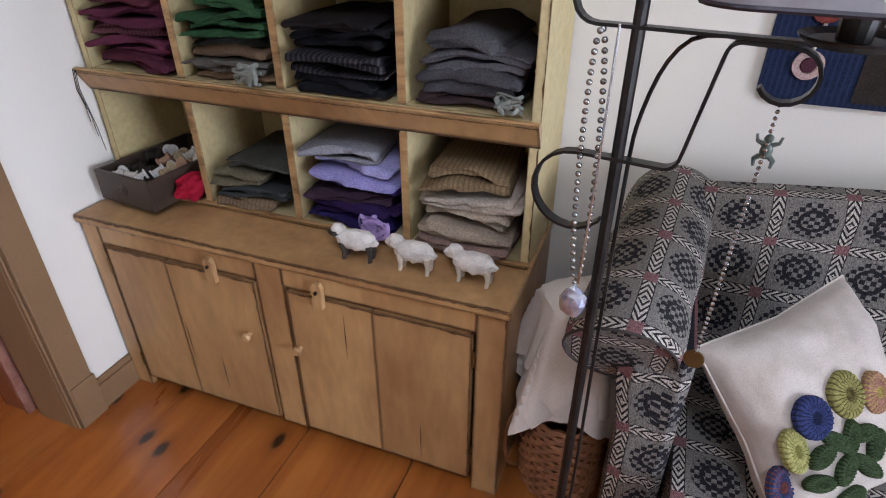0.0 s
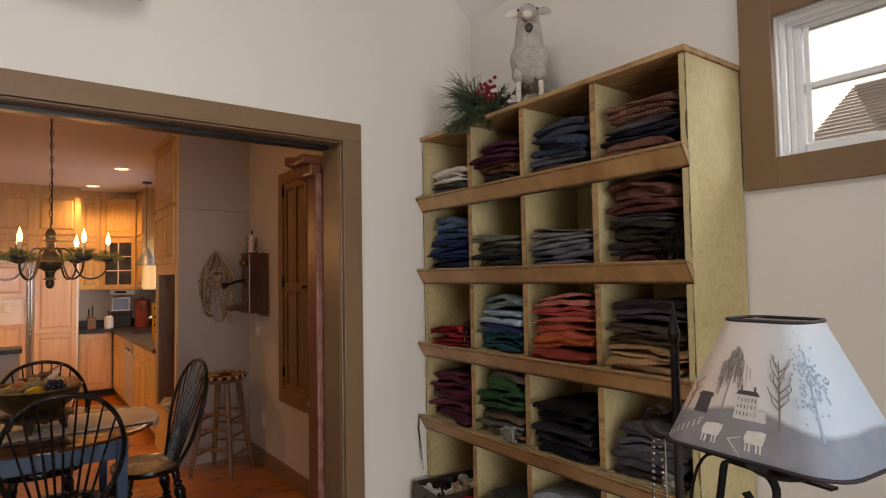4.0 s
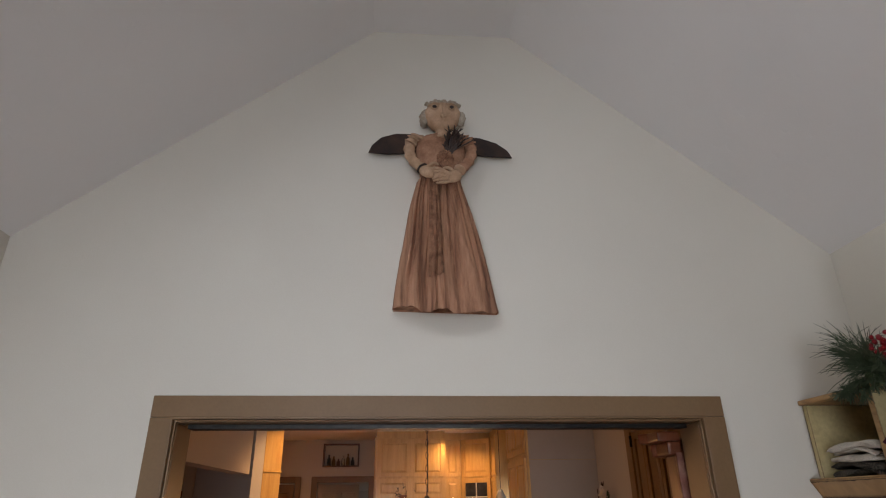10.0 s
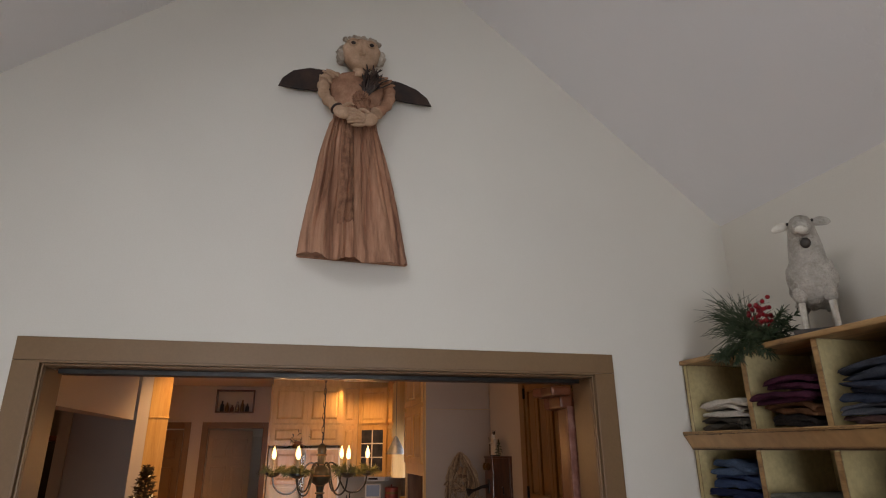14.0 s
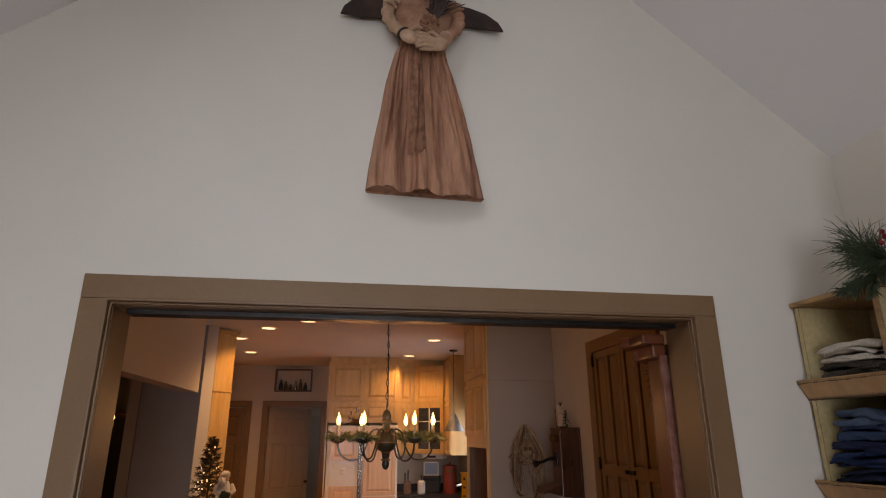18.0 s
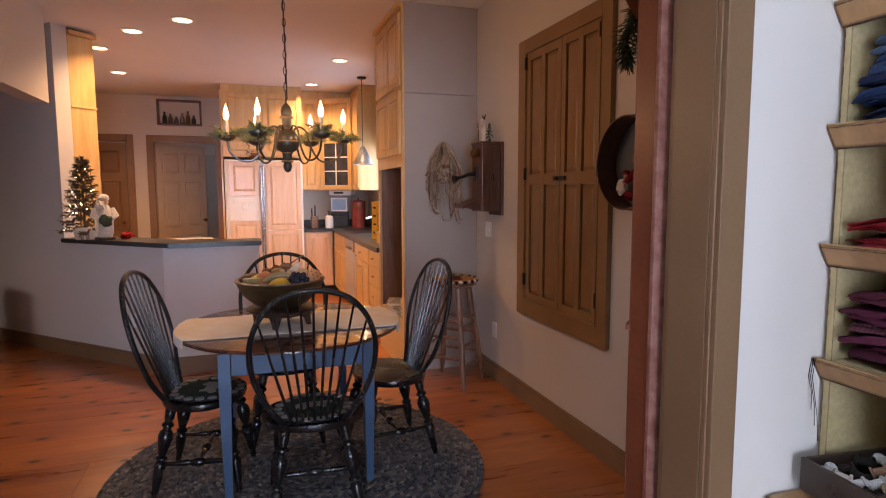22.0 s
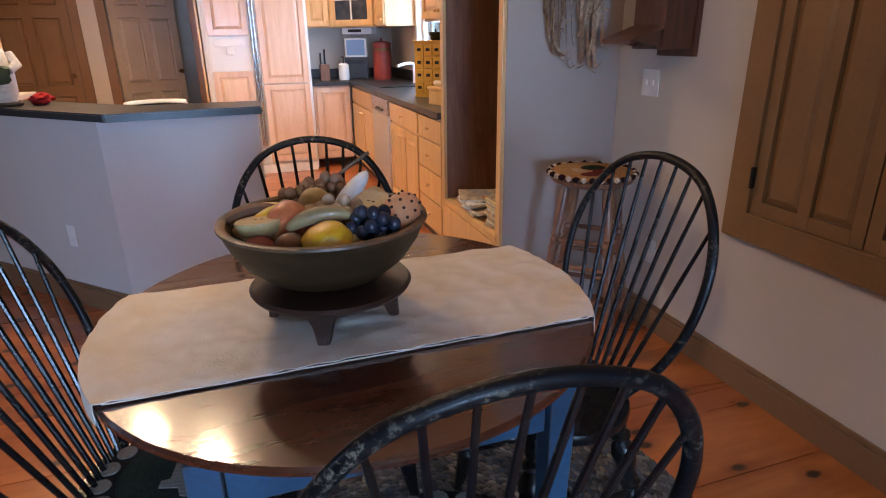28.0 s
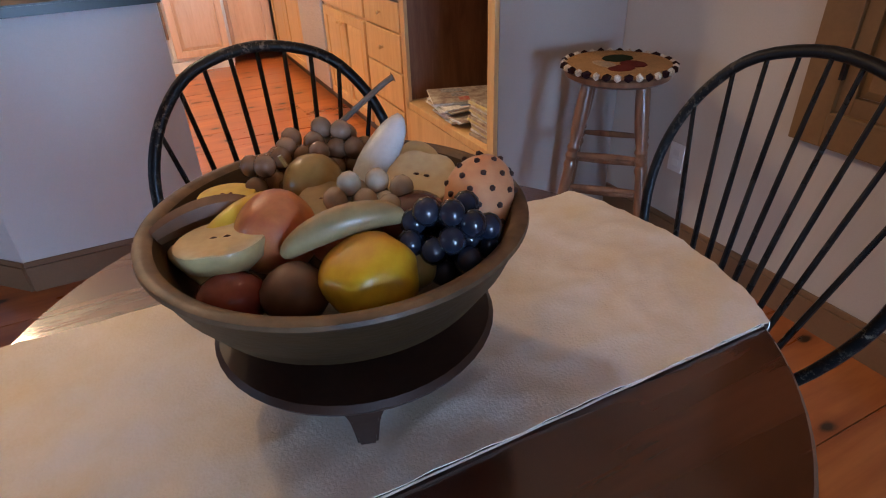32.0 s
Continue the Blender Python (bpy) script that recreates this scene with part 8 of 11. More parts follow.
FR = {"lemon": fruit_mat("lemon_yellow", (0.70, 0.42, 0.010), (0.60, 0.31, 0.010), 0.4, 9), "peach": fruit_mat("peach_blush", (0.58, 0.24, 0.07), (0.40, 0.085, 0.04), 0.4, 14), "apple": fruit_mat("pale_green_apple", (0.50, 0.38, 0.17), (0.38, 0.26, 0.10), 0.3, 5),
      "flesh": fruit_mat("apple_flesh", (0.68, 0.57, 0.33), (0.58, 0.44, 0.21), 0.45, 9), "plum": fruit_mat("red_plum", (0.20, 0.02, 0.035), (0.28, 0.08, 0.045), 0.22, 4), "russet": fruit_mat("russet_brown", (0.19, 0.095, 0.045), (0.13, 0.06, 0.03), 0.45, 8),
      "banana": fruit_mat("banana_green_yellow", (0.46, 0.35, 0.16), (0.20, 0.15, 0.07), 0.4, 5), "ggrape": fruit_mat("amber_grape", (0.28, 0.17, 0.10), (0.20, 0.115, 0.065), 0.18, 9), "wgrape": fruit_mat("white_grape", (0.55, 0.47, 0.36), (0.42, 0.33, 0.22), 0.2, 9),
      "bgrape": fruit_mat("black_grape", (0.012, 0.016, 0.03), (0.03, 0.035, 0.055), 0.15, 9), "pear": fruit_mat("brown_pear", (0.30, 0.19, 0.055), (0.38, 0.26, 0.08), 0.32, 5), "straw": fruit_mat("pale_red_berry", (0.62, 0.20, 0.08), (0.66, 0.34, 0.16), 0.32, 5),
      "seed": M("dark_seed", (0.05, 0.018, 0.012)), "stem": M("grey_wood_stem", (0.16, 0.12, 0.09), (0.1, 0.07, 0.05), 30, 0.7), "white": fruit_mat("pale_slice", (0.70, 0.72, 0.72), (0.50, 0.53, 0.52), 0.28, 16), "cherry2": fruit_mat("dark_cherry", (0.07, 0.022, 0.02), (0.10, 0.04, 0.03), 0.25, 6),
      "yel": fruit_mat("yellow_half", (0.70, 0.52, 0.05), (0.64, 0.46, 0.04), 0.4, 6)}
# ways of the picture's right and depth seen from the table's near side
RV, DV = Vector((0.39, 0.92, 0)).normalized(), Vector((-0.92, 0.39, 0)).normalized()


def at(u, d, z):
    return Vector((BC.x, BC.y, BC.z)) + RV * u + DV * d + Vector((0, 0, z))


def rot(yaw=0, pitch=0, roll=0):
    return Matrix.Rotation(math.atan2(RV.y, RV.x) + radians(yaw), 4, "Z") @ Euler((radians(pitch), radians(roll), 0)).to_matrix().to_4x4()


def fruit(name, label, bm, mats, place, r=None):
    return solo(name, bm, mats, label, "fruit", Matrix.Translation(place) @ (r if r is not None else rot()), "stone fruit in the bowl")


def half(r, flat_mat=1, squash=1.0, lobes=0.0):
    """Half a fruit with its cut face up; lobes pinches it at stem and calyx."""
    bm = B()
    add(bm, lathe(B(), [(0.001, -r * squash), (r * 0.5, -r * 0.86 * squash), (r * 0.87, -r * 0.5 * squash), (r, -0.002), (r * 0.985, 0.001)], 36, cap=False), 0)
    add(bm, lathe(B(), [(r * 0.985, 0.001), (r * 0.955, 0.0024), (r * 0.5, 0.003), (0.001, 0.0026)], 36, cap=False), flat_mat)
    add(bm, blob(B(), (r * 0.16, 0, 0.001), (r * 0.13, r * 0.07, 0.0032), 2, 0.2, 3, 1), 2)
    add(bm, blob(B(), (-r * 0.14, 0, 0.001), (r * 0.13, r * 0.07, 0.0032), 5, 0.2, 3, 1), 2)
    if lobes:
        for v in bm.verts:
            k = 1 - lobes * math.exp(-((abs(math.atan2(v.co.x, v.co.y)) - 0.0) / 0.38) ** 2) - 0.7 * lobes * math.exp(-((abs(math.atan2(v.co.x, v.co.y)) - math.pi) / 0.34) ** 2)
            v.co.x, v.co.y = v.co.x * k, v.co.y * k
    return bm


fruit("stone_lemon", "Large yellow stone lemon in a wooden bowl", blob(B(), (0, 0, 0), (0.052, 0.050, 0.046), 1, 0.12, 3, 4), FR["lemon"], at(0.043, -0.122, 0.125))
fruit("stone_peach", "Blushing orange stone peach in a wooden bowl", blob(B(), (0, 0, 0), (0.049, 0.047, 0.047), 2, 0.10, 2, 4), FR["peach"], at(-0.066, -0.045, 0.143))
fruit("apple_half", "Cut green stone apple half, face up", half(0.050, 1, 0.85, 0.13), [FR["apple"], FR["flesh"], FR["seed"]], at(-0.116, -0.080, 0.158), rot(0, -4, -4))
fruit("peach_half", "Cut yellow stone peach half with a dark pit", half(0.035, 1, 0.6), [FR["yel"], FR["yel"], FR["russet"]], at(-0.136, 0.028, 0.158), rot(0, -2, 0))
fruit("stone_plum", "Red stone plum in a wooden bowl", blob(B(), (0, 0, 0), (0.038, 0.034, 0.033), 3, 0.06, 2, 3), FR["plum"], at(-0.105, -0.122, 0.107))
fruit("stone_pear", "Russet brown stone fruit in a wooden bowl", blob(B(), (0, 0, 0), (0.036, 0.034, 0.035), 4, 0.08, 2, 3), FR["russet"], at(-0.037, -0.125, 0.112))
fruit("stone_pear", "Golden brown stone pear with a stem", add(blob(B(), (0, 0, 0), (0.040, 0.040, 0.042), 6, 0.06, 2, 3), tube(B(), [(-0.03, 0, 0.03), (-0.036, 0, 0.044)], 0.003, 5)), FR["pear"], at(-0.032, 0.045, 0.155))
fruit("fig_half", "Cut pale green stone fruit half", half(0.033, 1, 0.75), [FR["apple"], FR["banana"], FR["russet"]], at(-0.011, -0.012, 0.164), rot(0, 14, 0))
ban = smoothpath([(-0.066, 0, -0.016), (-0.04, 0.0, 0.0), (0.0, 0, 0.012), (0.04, 0, 0.013), (0.066, 0, 0.004)], 4)
fruit("stone_banana", "Short green-yellow stone banana across the fruit", tube(B(), ban, [0.005 + 0.0125 * math.sin(math.pi * i / (len(ban) - 1)) ** 0.7 for i in range(len(ban))], 10), FR["banana"], at(0.016, -0.088, 0.163), rot(14, 0, 0))
fruit("stone_banana", "Small grey-brown stone banana under the apple", tube(B(), ban, [0.004 + 0.013 * math.sin(math.pi * i / (len(ban) - 1)) ** 0.7 for i in range(len(ban))], 8), FR["russet"], at(-0.156, -0.015, 0.146), rot(20, 0, 0))
fruit("melon_slice", "Pale blue-white stone melon slice standing on end", blob(B(), (0, 0, 0), (0.062, 0.026, 0.016), 3, 0.08, 2, 3), FR["white"], at(0.052, 0.062, 0.186), rot(50, 0, -38))
fruit("apple_half", "Cut stone apple half with pale flesh", half(0.044, 1, 0.8, 0.2), [FR["apple"], FR["flesh"], FR["seed"]], at(0.103, 0.022, 0.172), rot(-20, 26, 6))
fruit("apple_half", "Cut stone apple half tipped towards the rim", half(0.037, 1, 0.8, 0.2), [FR["flesh"], FR["flesh"], FR["seed"]], at(0.094, 0.072, 0.168), rot(30, 30, -12))
fruit("stone_cherry", "Dark red stone fruit low in the bowl", blob(B(), (0, 0, 0), (0.042, 0.040, 0.036), 6, 0.06, 2, 3), FR["cherry2"], at(0.092, -0.030, 0.138))
bm = B()
add(bm, blob(B(), (0, 0, 0), (0.046, 0.040, 0.058), 3, 0.06, 2, 4), 0)
for k in range(64):
    t = 1 - 2 * (k + 0.5) / 64
    a = k * 2.39996
    rr = math.sqrt(1 - t * t)
    q = Vector((0.0465 * rr * math.cos(a), 0.0405 * rr * math.sin(a), 0.0585 * t))
    bmesh.ops.create_icosphere(bm, subdivisions=1, radius=0.0042, matrix=Matrix.Translation(q))
    bm.faces.ensure_lookup_table()
    for f in bm.faces[-20:]:
        f.material_index = 1
fruit("stone_strawberry", "Large pale red stone strawberry with dark seed pits", bm, [FR["straw"], FR["seed"]], at(0.171, 0.002, 0.145), rot(20, -28, 38))


def grapes(name, label, mat, place, n, spread, r, seed, stem=False):
    rnd = random.Random(seed)
    th = thing(name, label, "fruit", Matrix.Translation(place) @ rot(), "stone fruit in the bowl")
    pts = []
    tries = 0
    while len(pts) < n and tries < 4000:
        tries += 1
        q = Vector((rnd.uniform(-1, 1) * spread[0], rnd.uniform(-1, 1) * spread[1], rnd.uniform(-1, 1) * spread[2]))
        if sum((q[i] / spread[i]) ** 2 for i in range(3)) < 1 and all((q - o).length > r * 1.55 for o in pts):
            pts.append(q)
    for q in pts:
        bm = B()
        blob(bm, q, (r, r, r * 1.08), len(pts), 0.05, 2, 2)
        part("grape", bm, mat, th, "", True)
    if stem:
        part("stem", tube(B(), smoothpath([(0.0, 0.01, 0.01), (0.035, 0.03, 0.035), (0.085, 0.05, 0.07), (0.10, 0.055, 0.078)], 4), [0.004] * 12 + [0.007], 6), FR["stem"], th, "grey dried stem")
    return th


grapes("grape_bunch", "Bunch of amber stone grapes with a dried stem", FR["ggrape"], at(-0.026, 0.115, 0.176), 22, (0.062, 0.03, 0.03), 0.0145, 2, True)
grapes("grape_bunch", "Bunch of amber stone grapes at the bowl's side", FR["ggrape"], at(-0.086, 0.075, 0.160), 10, (0.036, 0.03, 0.026), 0.0145, 4)
grapes("grape_bunch", "Bunch of milky white stone grapes", FR["wgrape"], at(0.040, -0.018, 0.168), 11, (0.042, 0.03, 0.022), 0.0145, 5)
grapes("grape_bunch", "Bunch of glossy black stone grapes", FR["bgrape"], at(0.127, -0.086, 0.145), 26, (0.046, 0.036, 0.042), 0.0155, 6)

fruit("stone_banana", "Yellow stone banana tip under the peach", tube(B(), ban, [0.004 + 0.014 * math.sin(math.pi * i / (len(ban) - 1)) ** 0.7 for i in range(len(ban))], 10), FR["yel"], at(-0.108, -0.022, 0.142), rot(48, 0, 0))
fruit("stone_orange", "Small orange-gold stone fruit under the banana", blob(B(), (0, 0, 0), (0.034, 0.034, 0.032), 12, 0.06, 2, 3), FR["peach"], at(0.002, -0.050, 0.136))
fruit("stone_banana", "Small green stone banana at the bowl's side", tube(B(), ban, [0.004 + 0.012 * math.sin(math.pi * i / (len(ban) - 1)) ** 0.7 for i in range(len(ban))], 10), FR["banana"], at(-0.158, -0.070, 0.118), rot(-52, 0, 0))
fruit("stone_nut", "Brown stone nut behind the strawberry", blob(B(), (0, 0, 0), (0.024, 0.017, 0.015), 13, 0.08, 2, 3), FR["russet"], at(0.136, 0.050, 0.152))
fruit("stone_date", "Tan stone fruit beside the black grapes", blob(B(), (0, 0, 0), (0.026, 0.022, 0.022), 14, 0.08, 2, 3), FR["pear"], at(0.086, -0.105, 0.120))

# ---------------- Windsor chairs ----------------
PADS = {"dark": cloth_mat((0.028, 0.028, 0.03)), "petal": cloth_mat((0.24, 0.225, 0.20)), "green": cloth_mat((0.03, 0.042, 0.034)), "sheep": cloth_mat((0.30, 0.28, 0.245), (0.2, 0.18, 0.16))}


HALF = [(0.108, -0.006), (0.170, 0.10), (0.215, 0.22), (0.228, 0.33), (0.215, 0.43), (0.175, 0.52), (0.11, 0.585), (0.0, 0.612)]


def windsor(m, pad=True, label="Black painted Windsor chair with a rubbed hoop back"):
    """Faces +y; the seat's middle stands over the origin."""
    ch = thing("windsor_chair", label, "chair", m, "Windsor chairs round the table")
    out = []
    for i in range(40):
        a = 2 * math.pi * i / 40
        r = 0.215 + 0.012 * math.cos(2 * a) + (0.003 if math.sin(a) < -0.3 else 0)
        out.append((r * math.cos(a) * 1.02, r * math.sin(a) * 0.96))
    bm = B()
    rings(bm, [[Vector((x * k, y * k, z)) for x, y in out] for k, z in ((0.86, 0.408), (0.97, 0.415), (1.0, 0.432), (0.985, 0.446), (0.90, 0.442), (0.55, 0.434), (0.1, 0.434))])
    part("seat", bm, "black", ch, "", True)
    legp = [(0.012, 0.0), (0.015, 0.02), (0.020, 0.07), (0.026, 0.13), (0.0275, 0.15), (0.025, 0.158), (0.016, 0.166), (0.027, 0.176), (0.027, 0.184), (0.016, 0.192), (0.020, 0.205), (0.027, 0.235), (0.034, 0.268), (0.035, 0.282), (0.029, 0.300), (0.017, 0.316), (0.0285, 0.327), (0.0285, 0.336), (0.018, 0.345), (0.023, 0.365), (0.026, 0.42)]
    feet = {}
    for sx in (-1, 1):
        for sy in (-1, 1):
            f, t = Vector((sx * 0.195, sy * 0.195 - 0.01, 0.0)), Vector((sx * 0.125, sy * 0.125, 0.42))
            d = t - f
            lm = Matrix.Translation(f) @ d.to_track_quat("Z", "Y").to_matrix().to_4x4() @ Matrix.Diagonal((1, 1, d.length / 0.42, 1))
            part("leg", lathe(B(), legp, 14, lm), "black", ch, "", True)
            feet[(sx, sy)] = f.lerp(t, 0.36)

    def turned(a, b, name):
        d = b - a
        L = d.length
        lm = Matrix.Translation(a) @ d.to_track_quat("Z", "Y").to_matrix().to_4x4()
        part(name, lathe(B(), [(0.009, 0), (0.012, L * 0.2), (0.015, L * 0.36), (0.011, L * 0.40), (0.019, L * 0.43), (0.022, L * 0.5), (0.019, L * 0.57), (0.011, L * 0.60), (0.015, L * 0.64), (0.012, L * 0.8), (0.009, L)], 10, lm), "black", ch, "", True)

    for sx in (-1, 1):
        turned(feet[(sx, -1)], feet[(sx, 1)], "side_stretcher")
    turned((feet[(-1, -1)] + feet[(-1, 1)]) / 2, (feet[(1, -1)] + feet[(1, 1)]) / 2, "cross_stretcher")

    def back(u, z):
        """Place on the leaning back plane: u across, z above the seat."""
        return Vector((u, -0.165 - 0.228 * z - 0.05 * z * z + 0.078 * u * u + 0.016 * max(0.0, 1 - max(z, 0.0) / 0.1), 0.44 + z))

    hoop = [(s_ * u_ * 1.114, z_ * 0.99) for s_, half_hoop in ((-1, HALF), (1, HALF[-2::-1])) for u_, z_ in half_hoop]
    hp = smoothpath([back(*h) for h in hoop], 4)
    part("hoop", tube(B(), hp, 0.0125, 10, True, 0.85), "rubbed", ch, "rubbed hoop with bare wood showing", True)
    for k in range(9):
        u0 = -0.094 + 0.188 * k / 8
        u1 = -0.215 + 0.43 * k / 8
        best = min((abs(h.x - u1), h.z) for h in hp if h.z > 0.72)
        top = back(u1, best[1] - 0.44)
        p0 = back(u0, -0.005)
        part("spindle", tube(B(), [p0, p0.lerp(top, 0.35), p0.lerp(top, 0.7), top], [0.0058, 0.0064, 0.0055, 0.0045], 8), "black", ch, "", True)
    if pad:
        pd = thing("chair_pad", "Round dark wool chair pad with pale petals and a sheep", "chair pad", m @ Matrix.Translation((0, 0.012, 0.4465)), "chair pads")
        part("pad", lathe(B(), [(0.001, 0), (0.178, 0), (0.184, 0.004), (0.178, 0.008), (0.001, 0.008)], 40), PADS["dark"], pd, "", True)
        for k in range(18):
            a = 2 * math.pi * k / 18
            part("petal", lathe(B(), [(0.001, 0.0082), (1.0, 0.0082), (0.95, 0.0115), (0.001, 0.012)], 12, Matrix.Translation((0.158 * math.cos(a), 0.158 * math.sin(a), 0)) @ Matrix.Rotation(a, 4, "Z") @ Matrix.Diagonal((0.022, 0.022, 1, 1))), PADS["petal"], pd, "pale wool petal")
        part("ring", lathe(B(), [(0.001, 0.0083), (0.128, 0.0083), (0.126, 0.0108), (0.001, 0.0108)], 32), PADS["green"], pd, "dark green wool round")
        shp = [(-0.085, -0.03), (-0.08, 0.02), (-0.05, 0.045), (0.0, 0.05), (0.045, 0.045), (0.065, 0.055), (0.09, 0.04), (0.085, 0.02), (0.06, 0.01), (0.055, -0.03), (0.035, -0.03), (0.03, -0.012), (-0.03, -0.012), (-0.04, -0.035), (-0.06, -0.035), (-0.065, -0.01)]
        flat("sheep", shp, PADS["sheep"], 0.011, 0.0135, pd, "pale wool sheep shape")
    return ch


FZ = 0.013
windsor(pose(-3.25, -0.34, FZ, 0, 0, -10))                          # on the south side, faces north
windsor(pose(-2.811, 0.144, FZ, 0, 0, 86.5))                      # nearest the doorway, faces west
windsor(pose(-3.284, 0.602, FZ, 0, 0, 186), False, "Black painted Windsor chair with a bare saddle seat")
windsor(pose(-3.646, 0.073, FZ, 0, 0, -92))

# ---------------- braided rug ----------------
m, nt, p = start_mat("braided_wool")
geo = nt.nodes.new("ShaderNodeNewGeometry")
col = ramp(nt, geo.outputs["Random Per Island"], [(0.0, (0.030, 0.036, 0.055)), (0.3, (0.105, 0.095, 0.090)), (0.5, (0.016, 0.018, 0.026)), (0.7, (0.16, 0.14, 0.12)), (0.85, (0.032, 0.030, 0.032)), (1.0, (0.22, 0.20, 0.18))])
fz = noise_(nt, coords(nt), 300, 2)
nt.links.new(mixc(nt, 0.4, col, ramp(nt, fz, [(0.3, (0.3, 0.3, 0.3)), (0.7, (0.7, 0.7, 0.7))]), "OVERLAY"), p.inputs["Base Color"])
p.inputs["Roughness"].default_value = 0.95
nt.links.new(bump_(nt, fz, 0.6, 0.002), p.inputs["Normal"])
MAT["braid"] = m
rug = thing("braided_rug", "Round braided wool rug in grey, navy and brown", "rug", pose(-3.22, 0.12, 0.001))
RR = 0.955
part("backing", lathe(B(), [(0.001, 0), (RR - 0.01, 0), (RR - 0.01, 0.005), (0.001, 0.005)], 64), PADS["dark"], rug)
verts, faces = [], []
unit = []
for za in (-20, 15, 50):
    for k in range(6):
        a = 2 * math.pi * k / 6
        unit.append((math.cos(a) * math.cos(radians(za)), math.sin(a) * math.cos(radians(za)), math.sin(radians(za))))
unit.append((0, 0, 1))
ufaces = [(i * 6 + k, i * 6 + (k + 1) % 6, (i + 1) * 6 + (k + 1) % 6, (i + 1) * 6 + k) for i in range(2) for k in range(6)] + [(12 + k, 12 + (k + 1) % 6, 18) for k in range(6)]
rnd = random.Random(9)
r = 0.02
while r < RR:
    cnt = max(6, int(2 * math.pi * r / 0.026))
    for half_ in (-1, 1):
        for k in range(cnt):
            a = 2 * math.pi * (k + (0.5 if half_ > 0 else 0)) / cnt
            rr = r + half_ * 0.0085
            c, s = math.cos(a), math.sin(a)
            sk = half_ * 0.5
            base = len(verts)
            for ux, uy, uz in unit:
                lr, lt = ux * 0.0115, uy * 0.0165 + ux * 0.0115 * sk
                verts.append(((rr + lr) * c - lt * s, (rr + lr) * s + lt * c, 0.005 + max(0, uz * 0.0075 + 0.002)))
            faces += [tuple(base + i for i in f) for f in ufaces]
    r += 0.034
me = bpy.data.meshes.new("braid")
me.from_pydata(verts, [], faces)
me.materials.append(MAT["braid"])
me.shade_smooth()
br = new("braid_coil", me)
br.parent = rug
br["kind"] = "stuff"

# ---------------- turned stool ----------------
MAT["walnut"] = wood_grain("walnut_stool", (0.17, 0.080, 0.040), (0.24, 0.12, 0.06), (0.09, 0.042, 0.022), 0.35, (8, 8, 1), 0.3, 0.08, False, 0.05, 2)
st = thing("bar_stool", "Tall turned walnut stool with four splayed legs", "stool", pose(-4.265, 1.33, 0, 0, 0, 0) @ Matrix.Diagonal((1, 1, 1.03, 1)))
part("seat", lathe(B(), [(0.001, 0.725), (0.165, 0.725), (0.18, 0.735), (0.182, 0.75), (0.17, 0.76), (0.001, 0.757)], 36), "walnut", st, "", True)
lp = [(0.010, 0), (0.012, 0.02), (0.010, 0.03), (0.014, 0.06), (0.017, 0.14), (0.018, 0.30), (0.015, 0.42), (0.019, 0.44), (0.014, 0.455), (0.019, 0.47), (0.014, 0.485), (0.019, 0.50), (0.014, 0.515), (0.019, 0.56), (0.02, 0.64), (0.017, 0.72)]
lp = [(r_ * 1.22, z_) for r_, z_ in lp]
F = {}
for k in range(4):
    a = radians(0 + 90 * k)
    f, t = Vector((0.25 * math.cos(a), 0.25 * math.sin(a), 0)), Vector((0.125 * math.cos(a), 0.125 * math.sin(a), 0.726))
    d = t - f
    part("leg", lathe(B(), [(r_, z_ * d.length / 0.72) for r_, z_ in lp], 14, Matrix.Translation(f) @ d.to_track_quat("Z", "Y").to_matrix().to_4x4()), "walnut", st, "", True)
    F[k] = (f, t)
for k in range(4):
    for h in ((0.22, 0.42, 0.60), (0.30, 0.50, 0.66))[k % 2]:
        a, b = F[k][0].lerp(F[k][1], h), F[(k + 1) % 4][0].lerp(F[(k + 1) % 4][1], h)
        part("rung", tube(B(), [a, a.lerp(b, 0.25), a.lerp(b, 0.5), a.lerp(b, 0.75), b], [0.008, 0.011, 0.0125, 0.011, 0.008], 8), "walnut", st, "", True)
pd = thing("stool_pad", "Round wool stool pad with a braided dark and cream edge", "chair pad", pose(-4.265, 1.33, 0.7835))
part("pad", lathe(B(), [(0.001, 0), (0.185, 0), (0.186, 0.006), (0.175, 0.012), (0.001, 0.013)], 36), cloth_mat((0.36, 0.21, 0.09)), pd, "", True)
for k in range(34):
    a = 2 * math.pi * k / 34
    part("edge_tuft", blob(B(), (0.186 * math.cos(a), 0.186 * math.sin(a), 0.006), (0.014, 0.018 if k % 2 else 0.013, 0.014), k, 0.2, 3, 1, Matrix.Rotation(a + 0.6, 4, "Z")), cloth_mat((0.020, 0.008, 0.010)) if k % 2 else cloth_mat((0.62, 0.54, 0.44)), pd, "dark wool tuft" if k % 2 else "cream wool tuft")
for q, c in (((-0.04, 0.03, 0.05, 0.06), (0.014, 0.022, 0.012)), ((0.05, 0.02, 0.05, 0.045), (0.10, 0.016, 0.013)), ((0.0, -0.06, 0.06, 0.03), (0.40, 0.30, 0.2)), ((0.07, -0.05, 0.04, 0.05), (0.12, 0.022, 0.018))):
    part("applique", lathe(B(), [(0.001, 0.0132), (1, 0.0132), (0.9, 0.0155), (0.001, 0.0158)], 9, Matrix.Translation((q[0], q[1], 0)) @ Matrix.Diagonal((q[2], q[3], 1, 1))), cloth_mat(c), pd)

